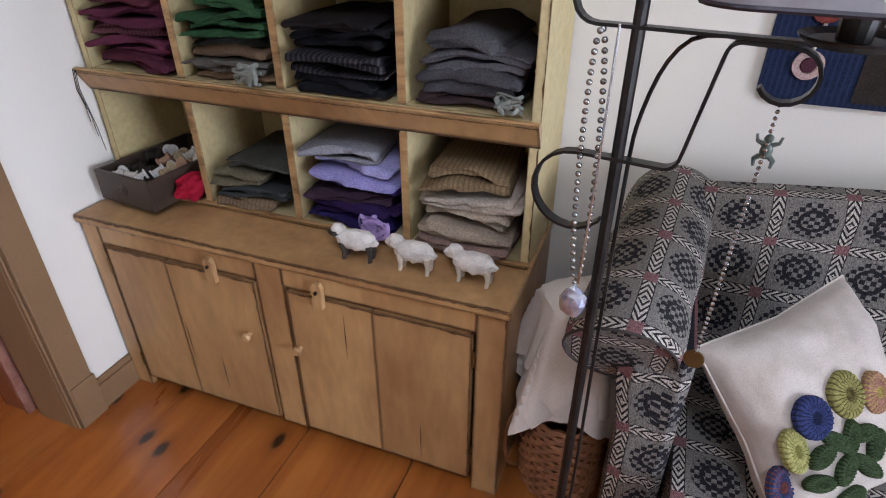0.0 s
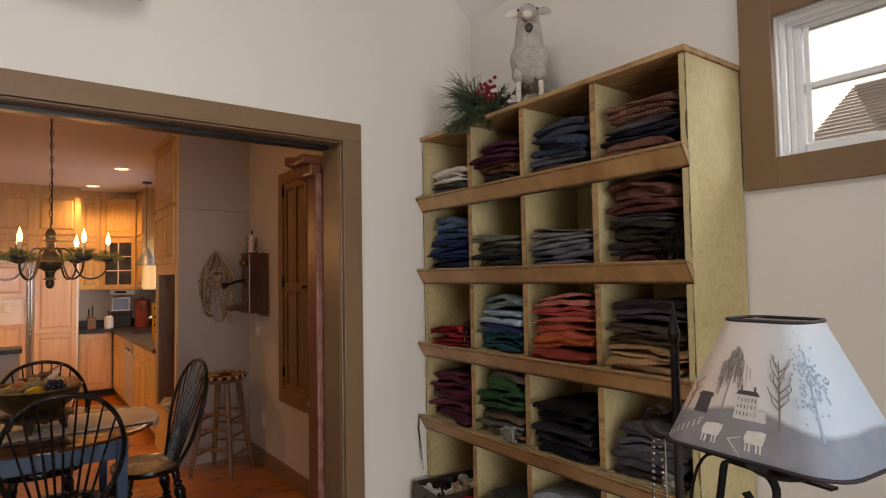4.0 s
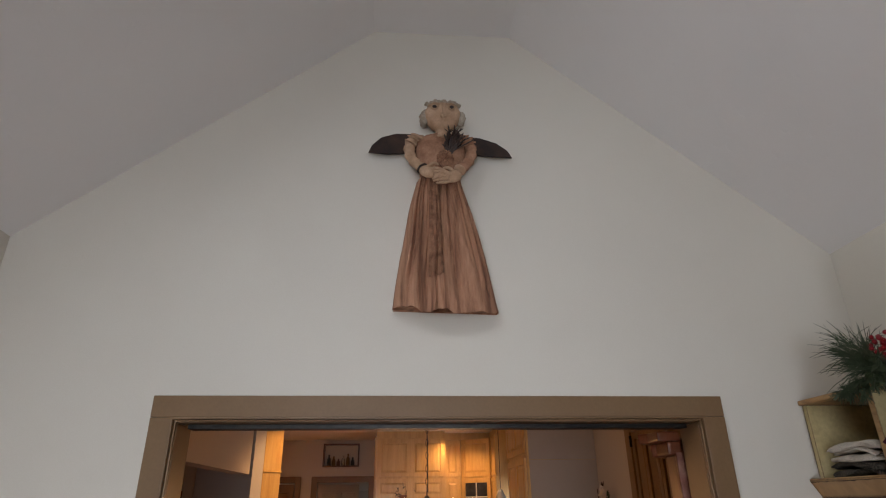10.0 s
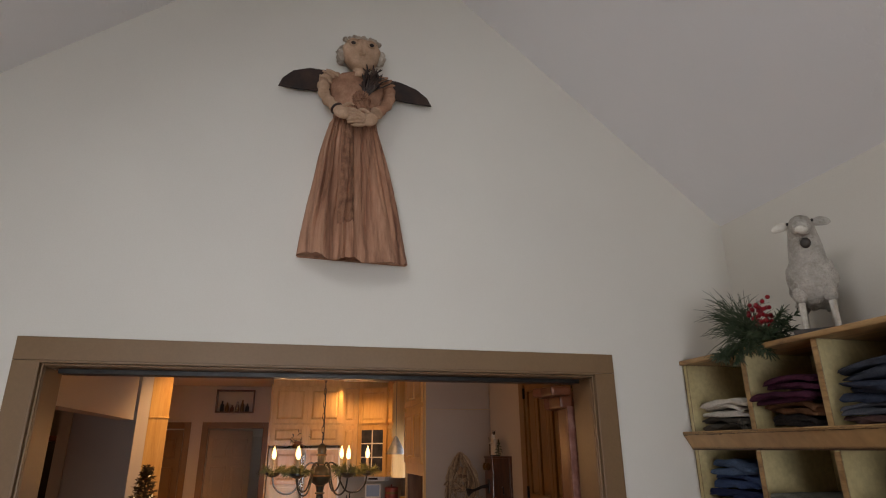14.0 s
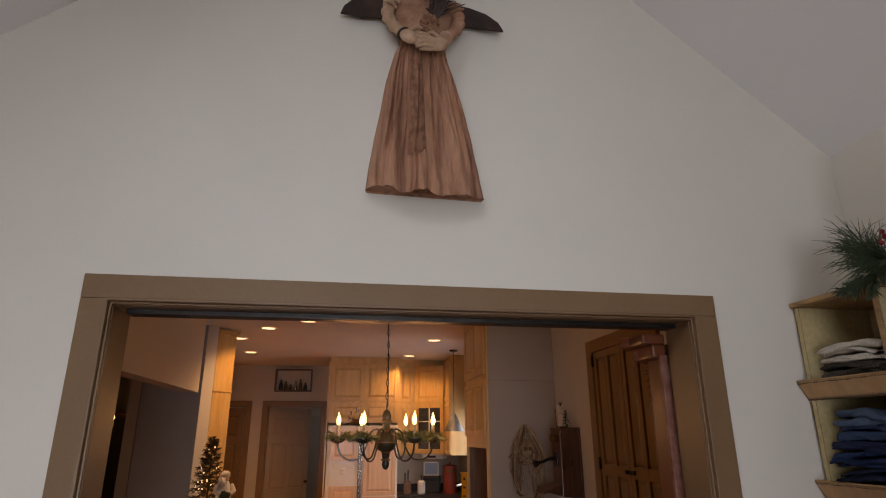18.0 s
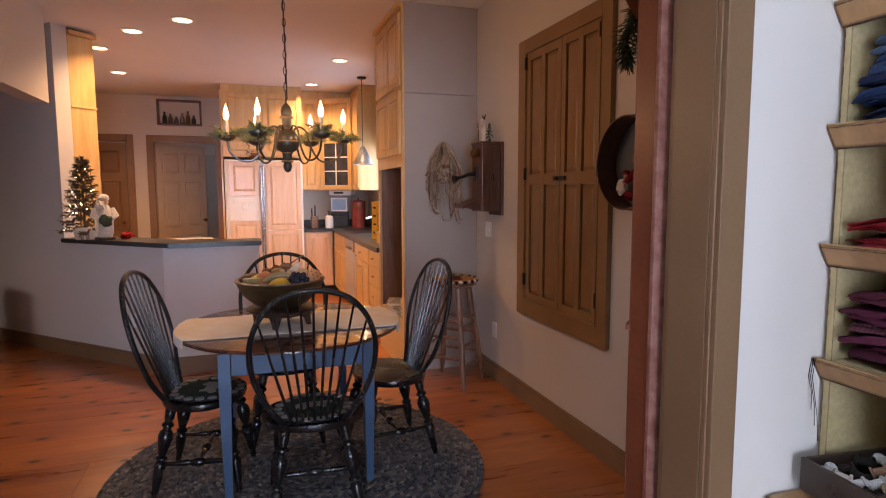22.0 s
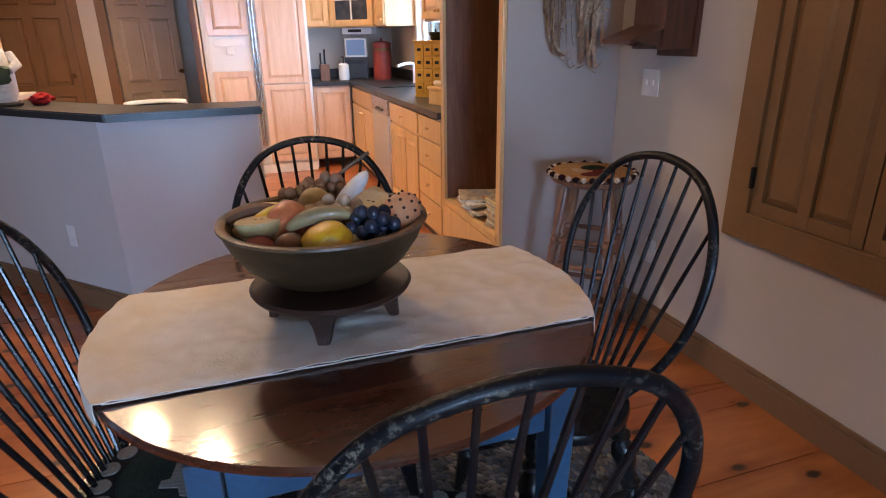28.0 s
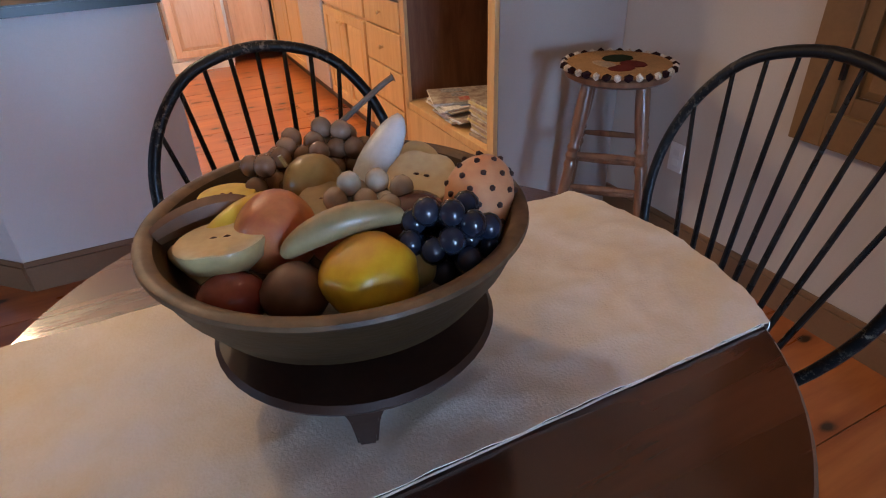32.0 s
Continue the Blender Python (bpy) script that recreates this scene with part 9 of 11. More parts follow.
# ---------------- chandelier ----------------
HX, HY = -3.42, 0.10
chd = thing("chandelier", "Turned dark wood chandelier with six candle arms and pine sprigs", "chandelier", pose(HX, HY, 0))
MAT["chwood"] = M("dark_green_black_wood", (0.022, 0.028, 0.022), (0.05, 0.035, 0.022), 12, 0.32, 0.1, 0.15, 60, coat=0.2)
MAT["chgold"] = M("rubbed_gold_band", (0.20, 0.11, 0.045), (0.12, 0.06, 0.03), 20, 0.4, 0.1, 0.1, 60)
part("column", lathe(B(), [(0.002, 1.548), (0.016, 1.556), (0.024, 1.58), (0.020, 1.60), (0.030, 1.604), (0.030, 1.61), (0.022, 1.615), (0.027, 1.65), (0.030, 1.655), (0.055, 1.67), (0.066, 1.70), (0.067, 1.722), (0.055, 1.75), (0.030, 1.775), (0.026, 1.78), (0.026, 1.83), (0.034, 1.834), (0.034, 1.84), (0.027, 1.845), (0.030, 1.87), (0.022, 1.895), (0.008, 1.91)], 28), "chwood", chd, "", True)
for z, r_ in ((1.607, 0.031), (1.652, 0.029), (1.711, 0.068), (1.778, 0.029), (1.837, 0.035)):
    part("band", lathe(B(), [(r_, z - 0.004), (r_ + 0.0015, z), (r_, z + 0.004)], 28, cap=False), "chgold", chd, "worn gold band", True)
part("loop", tube(B(), [(0.018 * math.cos(a), 0, 1.925 + 0.018 * math.sin(a)) for a in [2 * math.pi * i / 14 for i in range(15)]], 0.003, 6, False), "iron", chd)
MAT["flame"] = emitter("lit_flame_bulb", (1.0, 0.62, 0.28), 26)
MAT["candle"] = M("ivory_candle_tube", (0.62, 0.54, 0.42), (0.5, 0.42, 0.3), 12, 0.5)
CA = 0.30
for k in range(6):
    a = radians(30 + 60 * k)
    c, s = math.cos(a), math.sin(a)
    P = lambda r_, z: (r_ * c, r_ * s, z)
    arm = part("arm", tube(B(), smoothpath([P(0.03, 1.765), P(0.06, 1.79), P(0.10, 1.765), P(0.125, 1.68), P(0.17, 1.615), P(0.235, 1.61), P(0.285, 1.65), P(CA, 1.715)], 5), 0.0055, 7), "chwood", chd, "", True)
    part("cup", lathe(B(), [(0.006, 1.705), (0.03, 1.712), (0.045, 1.725), (0.046, 1.735), (0.028, 1.73), (0.006, 1.728)], 16, Matrix.Translation(P(CA, 0))), "chwood", arm, "", True)
    part("candle", lathe(B(), [(0.0105, 1.728), (0.0105, 1.815)], 12, Matrix.Translation(P(CA, 0))), "candle", arm, "ivory candle sleeve", True)
    part("flame_bulb", lathe(B(), [(0.006, 1.815), (0.012, 1.826), (0.0145, 1.842), (0.010, 1.862), (0.0035, 1.882), (0.0006, 1.895)], 14, Matrix.Translation(P(CA, 0))), "flame", arm, "lit flame-shaped bulb", True).visible_shadow = False
    rnd = random.Random(k)
    bm = B()
    for j in range(9):
        b = 2 * math.pi * j / 9 + rnd.uniform(-0.3, 0.3)
        c0 = Vector(P(CA, 1.742))
        needle_spray(bm, c0 + Vector((0.012 * math.cos(b), 0.012 * math.sin(b), 0)), c0 + Vector((0.072 * math.cos(b), 0.072 * math.sin(b), rnd.uniform(-0.015, 0.03))), 60, 0.036, rnd, 0.0015)
    part("pine_sprig", bm, M("dry_pine_sprig", (0.19, 0.19, 0.075), (0.11, 0.125, 0.05), 30, 0.7) if k == 0 else bpy.data.materials["dry_pine_sprig"], arm, "yellow-green pine sprig ring")
    bulb("candle_lamp", (HX + CA * c, HY + CA * s, 1.86), 6.0, (1.0, 0.58, 0.28), 0.02)
bm = B()
zc = 1.955
k = 0
while zc < DC - 0.03:
    n = 12
    pts = []
    for i in range(n + 1):
        a = 2 * math.pi * i / n
        w = Vector((0.008 * math.cos(a), 0, 0.024 * math.sin(a)))
        pts.append(Matrix.Rotation(radians(90 * (k % 2)), 3, "Z") @ w + Vector((0.006 * math.sin(zc * 9), 0, zc)))
    tube(bm, pts, 0.0022, 5, False)
    zc += 0.041
    k += 1
part("chain", bm, "iron", chd, "black iron chain", True)
part("chain_cord", tube(B(), smoothpath([(0.006, 0.006, 1.93), (-0.006, 0.004, 2.2), (0.008, -0.004, 2.5), (0, 0, DC - 0.02)], 5), 0.003, 6), "iron", chd)
part("canopy", lathe(B(), [(0.012, DC - 0.035), (0.045, DC - 0.02), (0.06, DC - 0.001), (0.001, DC - 0.001)], 24), "iron", chd, "", True)

# ---------------- kitchen ----------------


def raised_front(parent, name, x0, x1, z0, z1, m, mat="maple", knob=None, panel=True, t=0.02):
    """A framed door or drawer front in local x, z; its face looks to local -y."""
    bm = B()
    st = min(0.055, (z1 - z0) * 0.28, (x1 - x0) * 0.28)
    if panel:
        box(bm, x0, x0 + st, -t, 0, z0, z1, 0.002)
        box(bm, x1 - st, x1, -t, 0, z0, z1, 0.002)
        box(bm, x0 + st + 0.0004, x1 - st - 0.0004, -t, 0, z0, z0 + st, 0.002)
        box(bm, x0 + st + 0.0004, x1 - st - 0.0004, -t, 0, z1 - st, z1, 0.002)
    else:
        box(bm, x0, x1, -t, 0, z0, z1, 0.004)
    d = part(name, bm, mat, parent, m=m)
    if panel:
        bm = B()
        a, b, c, e = x0 + st + 0.001, x1 - st - 0.001, z0 + st + 0.001, z1 - st - 0.001
        i = min(0.03, (b - a) * 0.3, (e - c) * 0.3)
        rings(bm, [[Vector((x, y, z)) for x, z in ((a + k, c + k), (b - k, c + k), (b - k, e - k), (a + k, e - k))] for k, y in ((0, -0.002), (0, -0.006), (i, -t + 0.003))])
        part("raised_panel", bm, mat, d, m=m)
    if knob:
        part("knob", lathe(B(), [(0.006, 0), (0.006, 0.01), (0.013, 0.018), (0.012, 0.026), (0.002, 0.029)], 12, m @ Matrix.Translation((knob[0], -t, knob[1])) @ Matrix.Rotation(radians(90), 4, "X")), "maple", d, "small round wooden knob", True)
    return d


def cabinet(name, label, x0, x1, depth, z0, z1, fronts, m, mat="maple", group="kitchen cabinets"):
    """fronts: (x0, x1, z0, z1, knob, panel) as shares of metres in local space."""
    th = thing(name, label, "cabinet", group=group)
    part("body", bx(x0, x1, 0.0, depth, z0, z1, 0.002), mat, th, m=m)
    for q in fronts:
        raised_front(th, "drawer" if (q[3] - q[2]) < 0.24 and not q[5] else "door", q[0], q[1], q[2], q[3], m, mat, q[4], q[5])
    return th


N = lambda y: Matrix.Translation((0, y, 0))                                        # faces -y, local x = world x
Wm = lambda x: Matrix.Translation((x, 0, 0)) @ Matrix.Rotation(radians(90), 4, "Z")  # faces +x, local x = world y

# tall cabinet with an open niche
TW0, TW1, TF = -5.50, -4.61, 1.04
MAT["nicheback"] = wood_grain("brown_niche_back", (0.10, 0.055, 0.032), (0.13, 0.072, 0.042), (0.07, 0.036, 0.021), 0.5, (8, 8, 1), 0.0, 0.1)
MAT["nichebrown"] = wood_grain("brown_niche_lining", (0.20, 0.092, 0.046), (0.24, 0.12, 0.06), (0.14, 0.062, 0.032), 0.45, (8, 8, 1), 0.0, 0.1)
# dining wall colour, darkened to hold the shade on the cabinet's side
MAT["towerside"] = M("shaded_cabinet_paint", (0.40, 0.35, 0.31), (0.37, 0.32, 0.285), 1.5, 0.7, 0.05, 0.06, 220, grain=0.08)
tower = thing("tall_cabinet", "Tall cabinet with an open niche under maple doors", "cabinet")
part("side_panel", bx(TW1 - 0.022, TW1, TF + 0.021, NY - 0.002, 0.0, 2.205), "towerside", tower, "beige side, painted darker for its shade")
part("side_panel", bx(TW1 - 0.022, TW1, TF + 0.021, NY - 0.002, 2.2085, DC - 0.002), "towerside", tower, "beige side, painted darker for its shade")
part("side_panel", bx(TW0, TW0 + 0.02, TF + 0.021, NY - 0.002, 0, DC - 0.002), "dwall", tower)
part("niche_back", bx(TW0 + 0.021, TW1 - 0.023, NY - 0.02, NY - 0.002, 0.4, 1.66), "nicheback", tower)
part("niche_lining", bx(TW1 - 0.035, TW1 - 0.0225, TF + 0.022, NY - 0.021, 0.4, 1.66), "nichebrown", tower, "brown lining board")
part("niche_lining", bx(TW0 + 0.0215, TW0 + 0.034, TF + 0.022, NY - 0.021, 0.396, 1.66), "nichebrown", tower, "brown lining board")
part("niche_floor", bx(TW0 + 0.021, TW1 - 0.023, TF - 0.0, NY - 0.003, 0.36, 0.395, 0.003), "maple", tower)
part("niche_top", bx(TW0 + 0.021, TW1 - 0.023, TF + 0.022, NY - 0.003, 1.661, 1.70), "maple", tower)
part("upper_body", bx(TW0 + 0.021, TW1 - 0.023, TF + 0.022, NY - 0.003, 1.701, DC - 0.003), "maple", tower)
for x0, x1 in ((TW0, TW0 + 0.05), (TW1 - 0.05, TW1)):
    part("face_stile", bx(x0, x1, TF, TF + 0.02, 0.0, DC - 0.002, 0.002), "maple", tower)
for z0, z1 in ((0.0, 0.355), (1.64, 1.75), (2.215, 2.275), (2.80, DC - 0.002)):
    part("face_rail", bx(TW0 + 0.0505, TW1 - 0.0505, TF, TF + 0.02, z0, z1, 0.002), "maple", tower)
for z0, z1 in ((1.74, 2.225), (2.265, 2.81)):
    xm = (TW0 + TW1) / 2
    raised_front(tower, "door", TW0 + 0.03, xm - 0.002, z0, z1, N(TF - 0.001), "maple", (xm - 0.035, z0 + 0.06))
    raised_front(tower, "door", xm + 0.002, TW1 - 0.03, z0, z1, N(TF - 0.001), "maple", (xm + 0.035, z0 + 0.06))
part("crown", bx(TW0 - 0.01, TW1 + 0.012, TF - 0.035, TF - 0.0005, DC - 0.05, DC - 0.002, 0.008), "maple", tower)
# papers and a basket in the niche
rnd = random.Random(8)
PAP = [M("newsprint", (0.80, 0.78, 0.72), (0.48, 0.45, 0.42), 60, 0.8), M("magazine_cover", (0.45, 0.40, 0.30), (0.20, 0.12, 0.10), 25, 0.5), M("yellow_paper", (0.55, 0.45, 0.15), (0.5, 0.46, 0.36), 30, 0.6)]
INK = [M("grey_newsprint_photo", (0.16, 0.16, 0.17), (0.42, 0.41, 0.40), 70, 0.7), M("red_printed_panel", (0.42, 0.06, 0.04), (0.5, 0.3, 0.2), 40, 0.6), M("blue_printed_panel", (0.10, 0.16, 0.30), (0.3, 0.36, 0.42), 40, 0.6)]
for k in range(12):
    nm = pose(-5.10 + rnd.uniform(-0.07, 0.07), 1.235 + rnd.uniform(-0.03, 0.02), 0.3955 + k * 0.0072, 0, 0, rnd.uniform(-24, 16))
    npr = thing("newspaper", "Folded newspaper on a fanned heap in a cabinet niche", "newspaper", nm, "newspapers")
    part("folded_section", bx(-0.12, 0.12, -0.165, 0.165, 0, 0.0035, 0.001), PAP[0] if k % 4 else PAP[2], npr)
    part("folded_section", bx(-0.119, 0.121, -0.163, 0.166, 0.0037, 0.0068, 0.001), PAP[(0, 0, 1)[k % 3]], npr)
    for j in range(3):
        x0, y0 = -0.105 + 0.072 * j, rnd.uniform(-0.145, -0.03)
        part("printed_block", bx(x0, x0 + 0.058, y0, y0 + rnd.uniform(0.05, 0.15), 0.0068, 0.0071), INK[(k + j) % 3 if j else 0], npr, "printed picture")
for k in range(13):
    solo("magazine", bx(-0.10, 0.10, -0.135, 0.135, 0, 0.012, 0.002), PAP[(k * 2 + 1) % 3], "Magazine in a neat pile in a cabinet niche", "magazine", pose(-4.775 + rnd.uniform(-0.010, 0.010), 1.215 + rnd.uniform(-0.01, 0.01), 0.3955 + k * 0.0122, 0, 0, rnd.uniform(-5, 5)), "magazines", smooth=False)
b2 = thing("basket", "Small round reddish basket with a lid in a niche", "basket", pose(-4.79, 1.27, 0.5545))
part("weave", lathe(B(), [(0.06, 0), (0.075, 0.03), (0.078, 0.075), (0.07, 0.08), (0.05, 0.02)], 24), "wicker", b2, "", True)
part("lid", lathe(B(), [(0.07, 0.081), (0.065, 0.10), (0.03, 0.108), (0.001, 0.109)], 24), "linen", b2, "pale lid", True)

# base run along the north wall
run_units = [(-5.502, -6.03, "d4"), (-6.032, -6.86, "dd"), (-7.50, -8.56, "sink")]
for xa, xb, kind in run_units:
    x0, x1 = xb, xa
    fr = []
    if kind == "d4":
        for z0, z1 in ((0.72, 0.865), (0.52, 0.71), (0.32, 0.51), (0.11, 0.31)):
            fr.append((x0 + 0.02, x1 - 0.02, z0, z1, ((x0 + x1) / 2, (z0 + z1) / 2), False))
    else:
        xm = (x0 + x1) / 2
        fr += [(x0 + 0.015, xm - 0.002 if kind == "sink" else x1 - 0.015, 0.72, 0.865, (xm, 0.79) if kind != "sink" else None, False)]
        if kind == "sink":
            fr += [(xm + 0.002, x1 - 0.015, 0.72, 0.865, None, False)]
        fr += [(x0 + 0.015, xm - 0.002, 0.11, 0.70, (xm - 0.04, 0.64), True), (xm + 0.002, x1 - 0.015, 0.11, 0.70, (xm + 0.04, 0.64), True)]
    cabinet("base_cabinet", "Honey maple base cabinet with drawers" if kind == "d4" else "Honey maple base cabinet with doors under a drawer", x0, x1, 0.60, 0.10, 0.883, fr, N(1.06))
part("toe_kick", bx(-8.56, -5.502, 1.11, 1.13, 0, 0.099), "counter", tower)
dw = thing("dishwasher", "Stainless front dishwasher between maple cabinets", "dishwasher")
part("body", bx(-7.498, -6.862, 1.05, 1.6, 0.1, 0.88, 0.003), "steel", dw)
MAT["dwfront"] = M("brushed_pale_steel", (0.62, 0.60, 0.58), (0.52, 0.50, 0.48), 20, 0.36, 0.08, 0.06, 120, metal=0.55, stretch=(1, 1, 9))
part("door", bx(-7.49, -6.87, 1.032, 1.0495, 0.12, 0.74, 0.004), "dwfront", dw)
part("control_panel", bx(-7.49, -6.87, 1.03, 1.0495, 0.745, 0.875, 0.004), "steel", dw)
part("handle", bx(-7.3, -7.06, 1.018, 1.0295, 0.765, 0.785, 0.004), "iron", dw)
cabinet("base_cabinet", "Maple base cabinet beside the refrigerator", 0.632, 1.03, 0.6, 0.10, 0.883, [(0.66, 1.01, 0.12, 0.865, (0.98, 0.8), True)], Wm(-8.6), "pickled")
wt = thing("worktop", "Black laminate worktop with a sink", "worktop")
bm = B()
prism(bm, [(-5.503, 1.015), (-8.555, 1.015), (-8.555, 0.632), (-9.198, 0.632), (-9.198, NY - 0.002), (-5.503, NY - 0.002)], 0.884, 0.923)
part("top", bm, "counter", wt)
part("backsplash", box(bx(-9.18, -5.505, NY - 0.022, NY - 0.0025, 0.9235, 1.03, 0.003), -9.197, -9.181, 0.632, NY - 0.003, 0.9235, 1.03, 0.003), "counter", wt)
part("sink_rim", bx(-8.3, -7.5, 1.13, 1.53, 0.9235, 0.931, 0.004), "counter", wt, "black sink rim")
part("sink_basin", bx(-8.26, -7.54, 1.17, 1.49, 0.9312, 0.933), "iron", wt)
part("faucet", tube(B(), smoothpath([(-7.9, 1.56, 0.93), (-7.9, 1.56, 1.09), (-7.87, 1.50, 1.12), (-7.78, 1.36, 1.10)], 5), 0.014, 8), "white", wt, "white faucet", True)
# upper cabinets
cabinet("upper_cabinet", "Honey maple upper cabinets beside the window", -6.80, -5.503, 0.32, 1.47, 2.80, [(-6.79, -6.37, 1.49, 2.2, (-6.41, 1.54), True), (-6.365, -5.94, 1.49, 2.2, (-6.33, 1.54), True), (-5.935, -5.51, 1.49, 2.2, (-5.9, 1.54), True), (-6.79, -6.37, 2.23, 2.79, None, True), (-6.365, -5.94, 2.23, 2.79, None, True), (-5.935, -5.51, 2.23, 2.79, None, True)], N(1.343))
cabinet("upper_cabinet", "Maple upper cabinets in two rows over the refrigerator", -0.41, 0.632, 0.62, 1.92, 2.78, [(-0.39, 0.108, 1.94, 2.205, None, True), (0.114, 0.615, 1.94, 2.205, None, True), (-0.39, 0.108, 2.235, 2.765, None, True), (0.114, 0.615, 2.235, 2.765, None, True)], Wm(-8.55))
cabinet("upper_cabinet", "Maple upper cabinet in two rows over the worktop", 0.634, 0.90, 0.32, 1.47, 2.78, [(0.645, 0.89, 1.485, 2.205, (0.87, 1.53), True), (0.645, 0.89, 2.235, 2.765, None, True)], Wm(-8.87))
dg = Vector((-8.548 + 8.87, 1.335 - 0.902, 0))
dm = Matrix.Translation((-8.87, 0.902, 0)) @ Matrix.Rotation(math.atan2(dg.y, dg.x), 4, "Z")
corner = thing("corner_cabinet", "Angled maple corner cabinet with a glazed door", "cabinet", group="kitchen cabinets")
part("body", prism(B(), [(-8.868, 0.904), (-8.55, 1.333), (-8.55, NY - 0.003), (-9.197, NY - 0.003), (-9.197, 0.904)], 1.47, 2.78), "maple", corner)
L = dg.length
raised_front(corner, "door", 0.02, L - 0.02, 2.235, 2.765, dm)
gdr = part("glazed_door", box(box(box(bx(0.02, 0.08, -0.02, 0, 1.485, 2.205, 0.002), L - 0.08, L - 0.02, -0.02, 0, 1.485, 2.205, 0.002), 0.0805, L - 0.0805, -0.02, 0, 1.485, 1.545, 0.002), 0.0805, L - 0.0805, -0.02, 0, 2.145, 2.205, 0.002), "maple", corner, m=dm)
part("pane", bx(0.081, L - 0.081, -0.008, -0.004, 1.546, 2.144), M("dark_cabinet_glass", (0.02, 0.025, 0.035), (0.06, 0.065, 0.08), 6, 0.08, 0.02, 0), gdr, "dark reflecting glass", m=dm)
part("muntin", bx(L / 2 - 0.008, L / 2 + 0.008, -0.016, -0.009, 1.546, 2.144), "white", gdr, m=dm)
for k in (1, 2):
    z = 1.546 + 0.598 * k / 3
    part("muntin", bx(0.081, L - 0.081, -0.0155, -0.0095, z - 0.008, z + 0.008), "white", gdr, m=dm)
cabinet("upper_cabinet", "Narrow maple upper cabinet beside the kitchen window", -8.548, -8.12, 0.32, 1.47, 2.80, [(-8.54, -8.13, 1.485, 2.205, (-8.16, 1.53), True), (-8.54, -8.13, 2.235, 2.79, None, True)], N(1.343))
part("soffit", box(box(bx(-9.198, -8.12, 1.36, NY - 0.002, 2.802, DC - 0.001), -9.198, -8.86, -0.41, 1.359, 2.782, DC - 0.001), -8.859, -8.57, -0.41, 0.63, 2.782, DC - 0.001), "maple", corner, "plain maple soffit")
part("pantry_side", bx(-9.89, -8.545, -0.432, -0.412, 0, 2.8), "maple", corner, "tall maple end panel")

# refrigerator
fr = thing("refrigerator", "White side-by-side refrigerator with pale maple door panels", "refrigerator")
part("body", bx(-9.18, -8.56, -0.40, 0.625, 0.02, 1.885, 0.004), "white", fr)
for y0, y1, nm in ((-0.372, 0.062, "freezer_door"), (0.10, 0.612, "fridge_door")):
    d = part(nm, bx(-8.559, -8.515, y0, y1, 0.10, 1.88, 0.006), "white", fr)
    if nm[0] == "f" and "freezer" in nm:
        raised_front(d, "panel_front", y0 + 0.03, y1 - 0.02, 1.40, 1.86, Wm(-8.514), "pickled")
        raised_front(d, "panel_front", y0 + 0.03, y1 - 0.02, 0.13, 1.06, Wm(-8.514), "pickled")
        disp = part("dispenser", box(bx(-8.514, -8.508, y0 + 0.03, y1 - 0.02, 1.065, 1.395, 0.003), -8.508, -8.498, y0 + 0.08, y1 - 0.07, 1.30, 1.36, 0.004), "white", d, "white ice and water dispenser")
        part("spout", bx(-8.508, -8.48, -0.19, -0.12, 1.22, 1.298, 0.005), "plate", disp)
    else:
        raised_front(d, "panel_front", y0 + 0.03, y1 - 0.02, 0.93, 1.86, Wm(-8.514), "pickled")
        raised_front(d, "panel_front", y0 + 0.03, y1 - 0.02, 0.13, 0.92, Wm(-8.514), "pickled")
for y in (0.066, 0.096):
    part("handle", lathe(B(), [(0.012, 0.3), (0.012, 1.8)], 12, Matrix.Translation((-8.49, y, 0))), "steel", fr, "bright metal handle", True)
part("grille", bx(-8.55, -8.52, -0.39, 0.61, 0.0, 0.095, 0.003), "plate", fr)
# things on the refrigerator and worktop
bk = thing("basket", "Basket of green ivy on top of the refrigerator", "basket", pose(-8.62, 0.0, 1.885))
part("weave", lathe(B(), [(0.07, 0), (0.10, 0.04), (0.11, 0.09), (0.10, 0.095), (0.06, 0.02)], 20), "wicker", bk, "", True)
rnd = random.Random(2)
bm = B()
for k in range(30):
    needle_spray(bm, (0, 0, 0.06), (rnd.uniform(-0.08, 0.14), rnd.uniform(-0.19, 0.19), rnd.uniform(0.0, 0.24)), 12, 0.055, rnd, 0.0045)
part("ivy", bm, "needle", bk, "dark green ivy")
# round bin behind the bar, its rim just showing over the bar top
rb = thing("kitchen_bin", "Tall round cream bin with a white rim behind the bar", "bin", pose(-6.22, -0.62, 0))
part("body", lathe(B(), [(0.001, 0.0), (0.145, 0.0), (0.15, 0.02), (0.172, 0.965), (0.166, 0.97), (0.145, 0.03), (0.001, 0.025)], 40), "cream", rb, "", True)
part("rim", lathe(B(), [(0.168, 0.955), (0.182, 0.965), (0.186, 0.985), (0.180, 1.0), (0.168, 0.998), (0.160, 0.98)], 40, cap=False), "white", rb, "white rolled rim", True)
part("liner", lathe(B(), [(0.158, 0.975), (0.14, 0.93), (0.05, 0.91), (0.001, 0.915)], 32, cap=False), "gap", rb, "dark liner", True)
kb = thing("knife_block", "Wooden knife block with four knives on the worktop", "knife block", pose(-8.82, 0.80, 0.9235))
part("block", bx(-0.06, 0.06, -0.05, 0.05, 0, 0.17, 0.005), "walnut", kb)
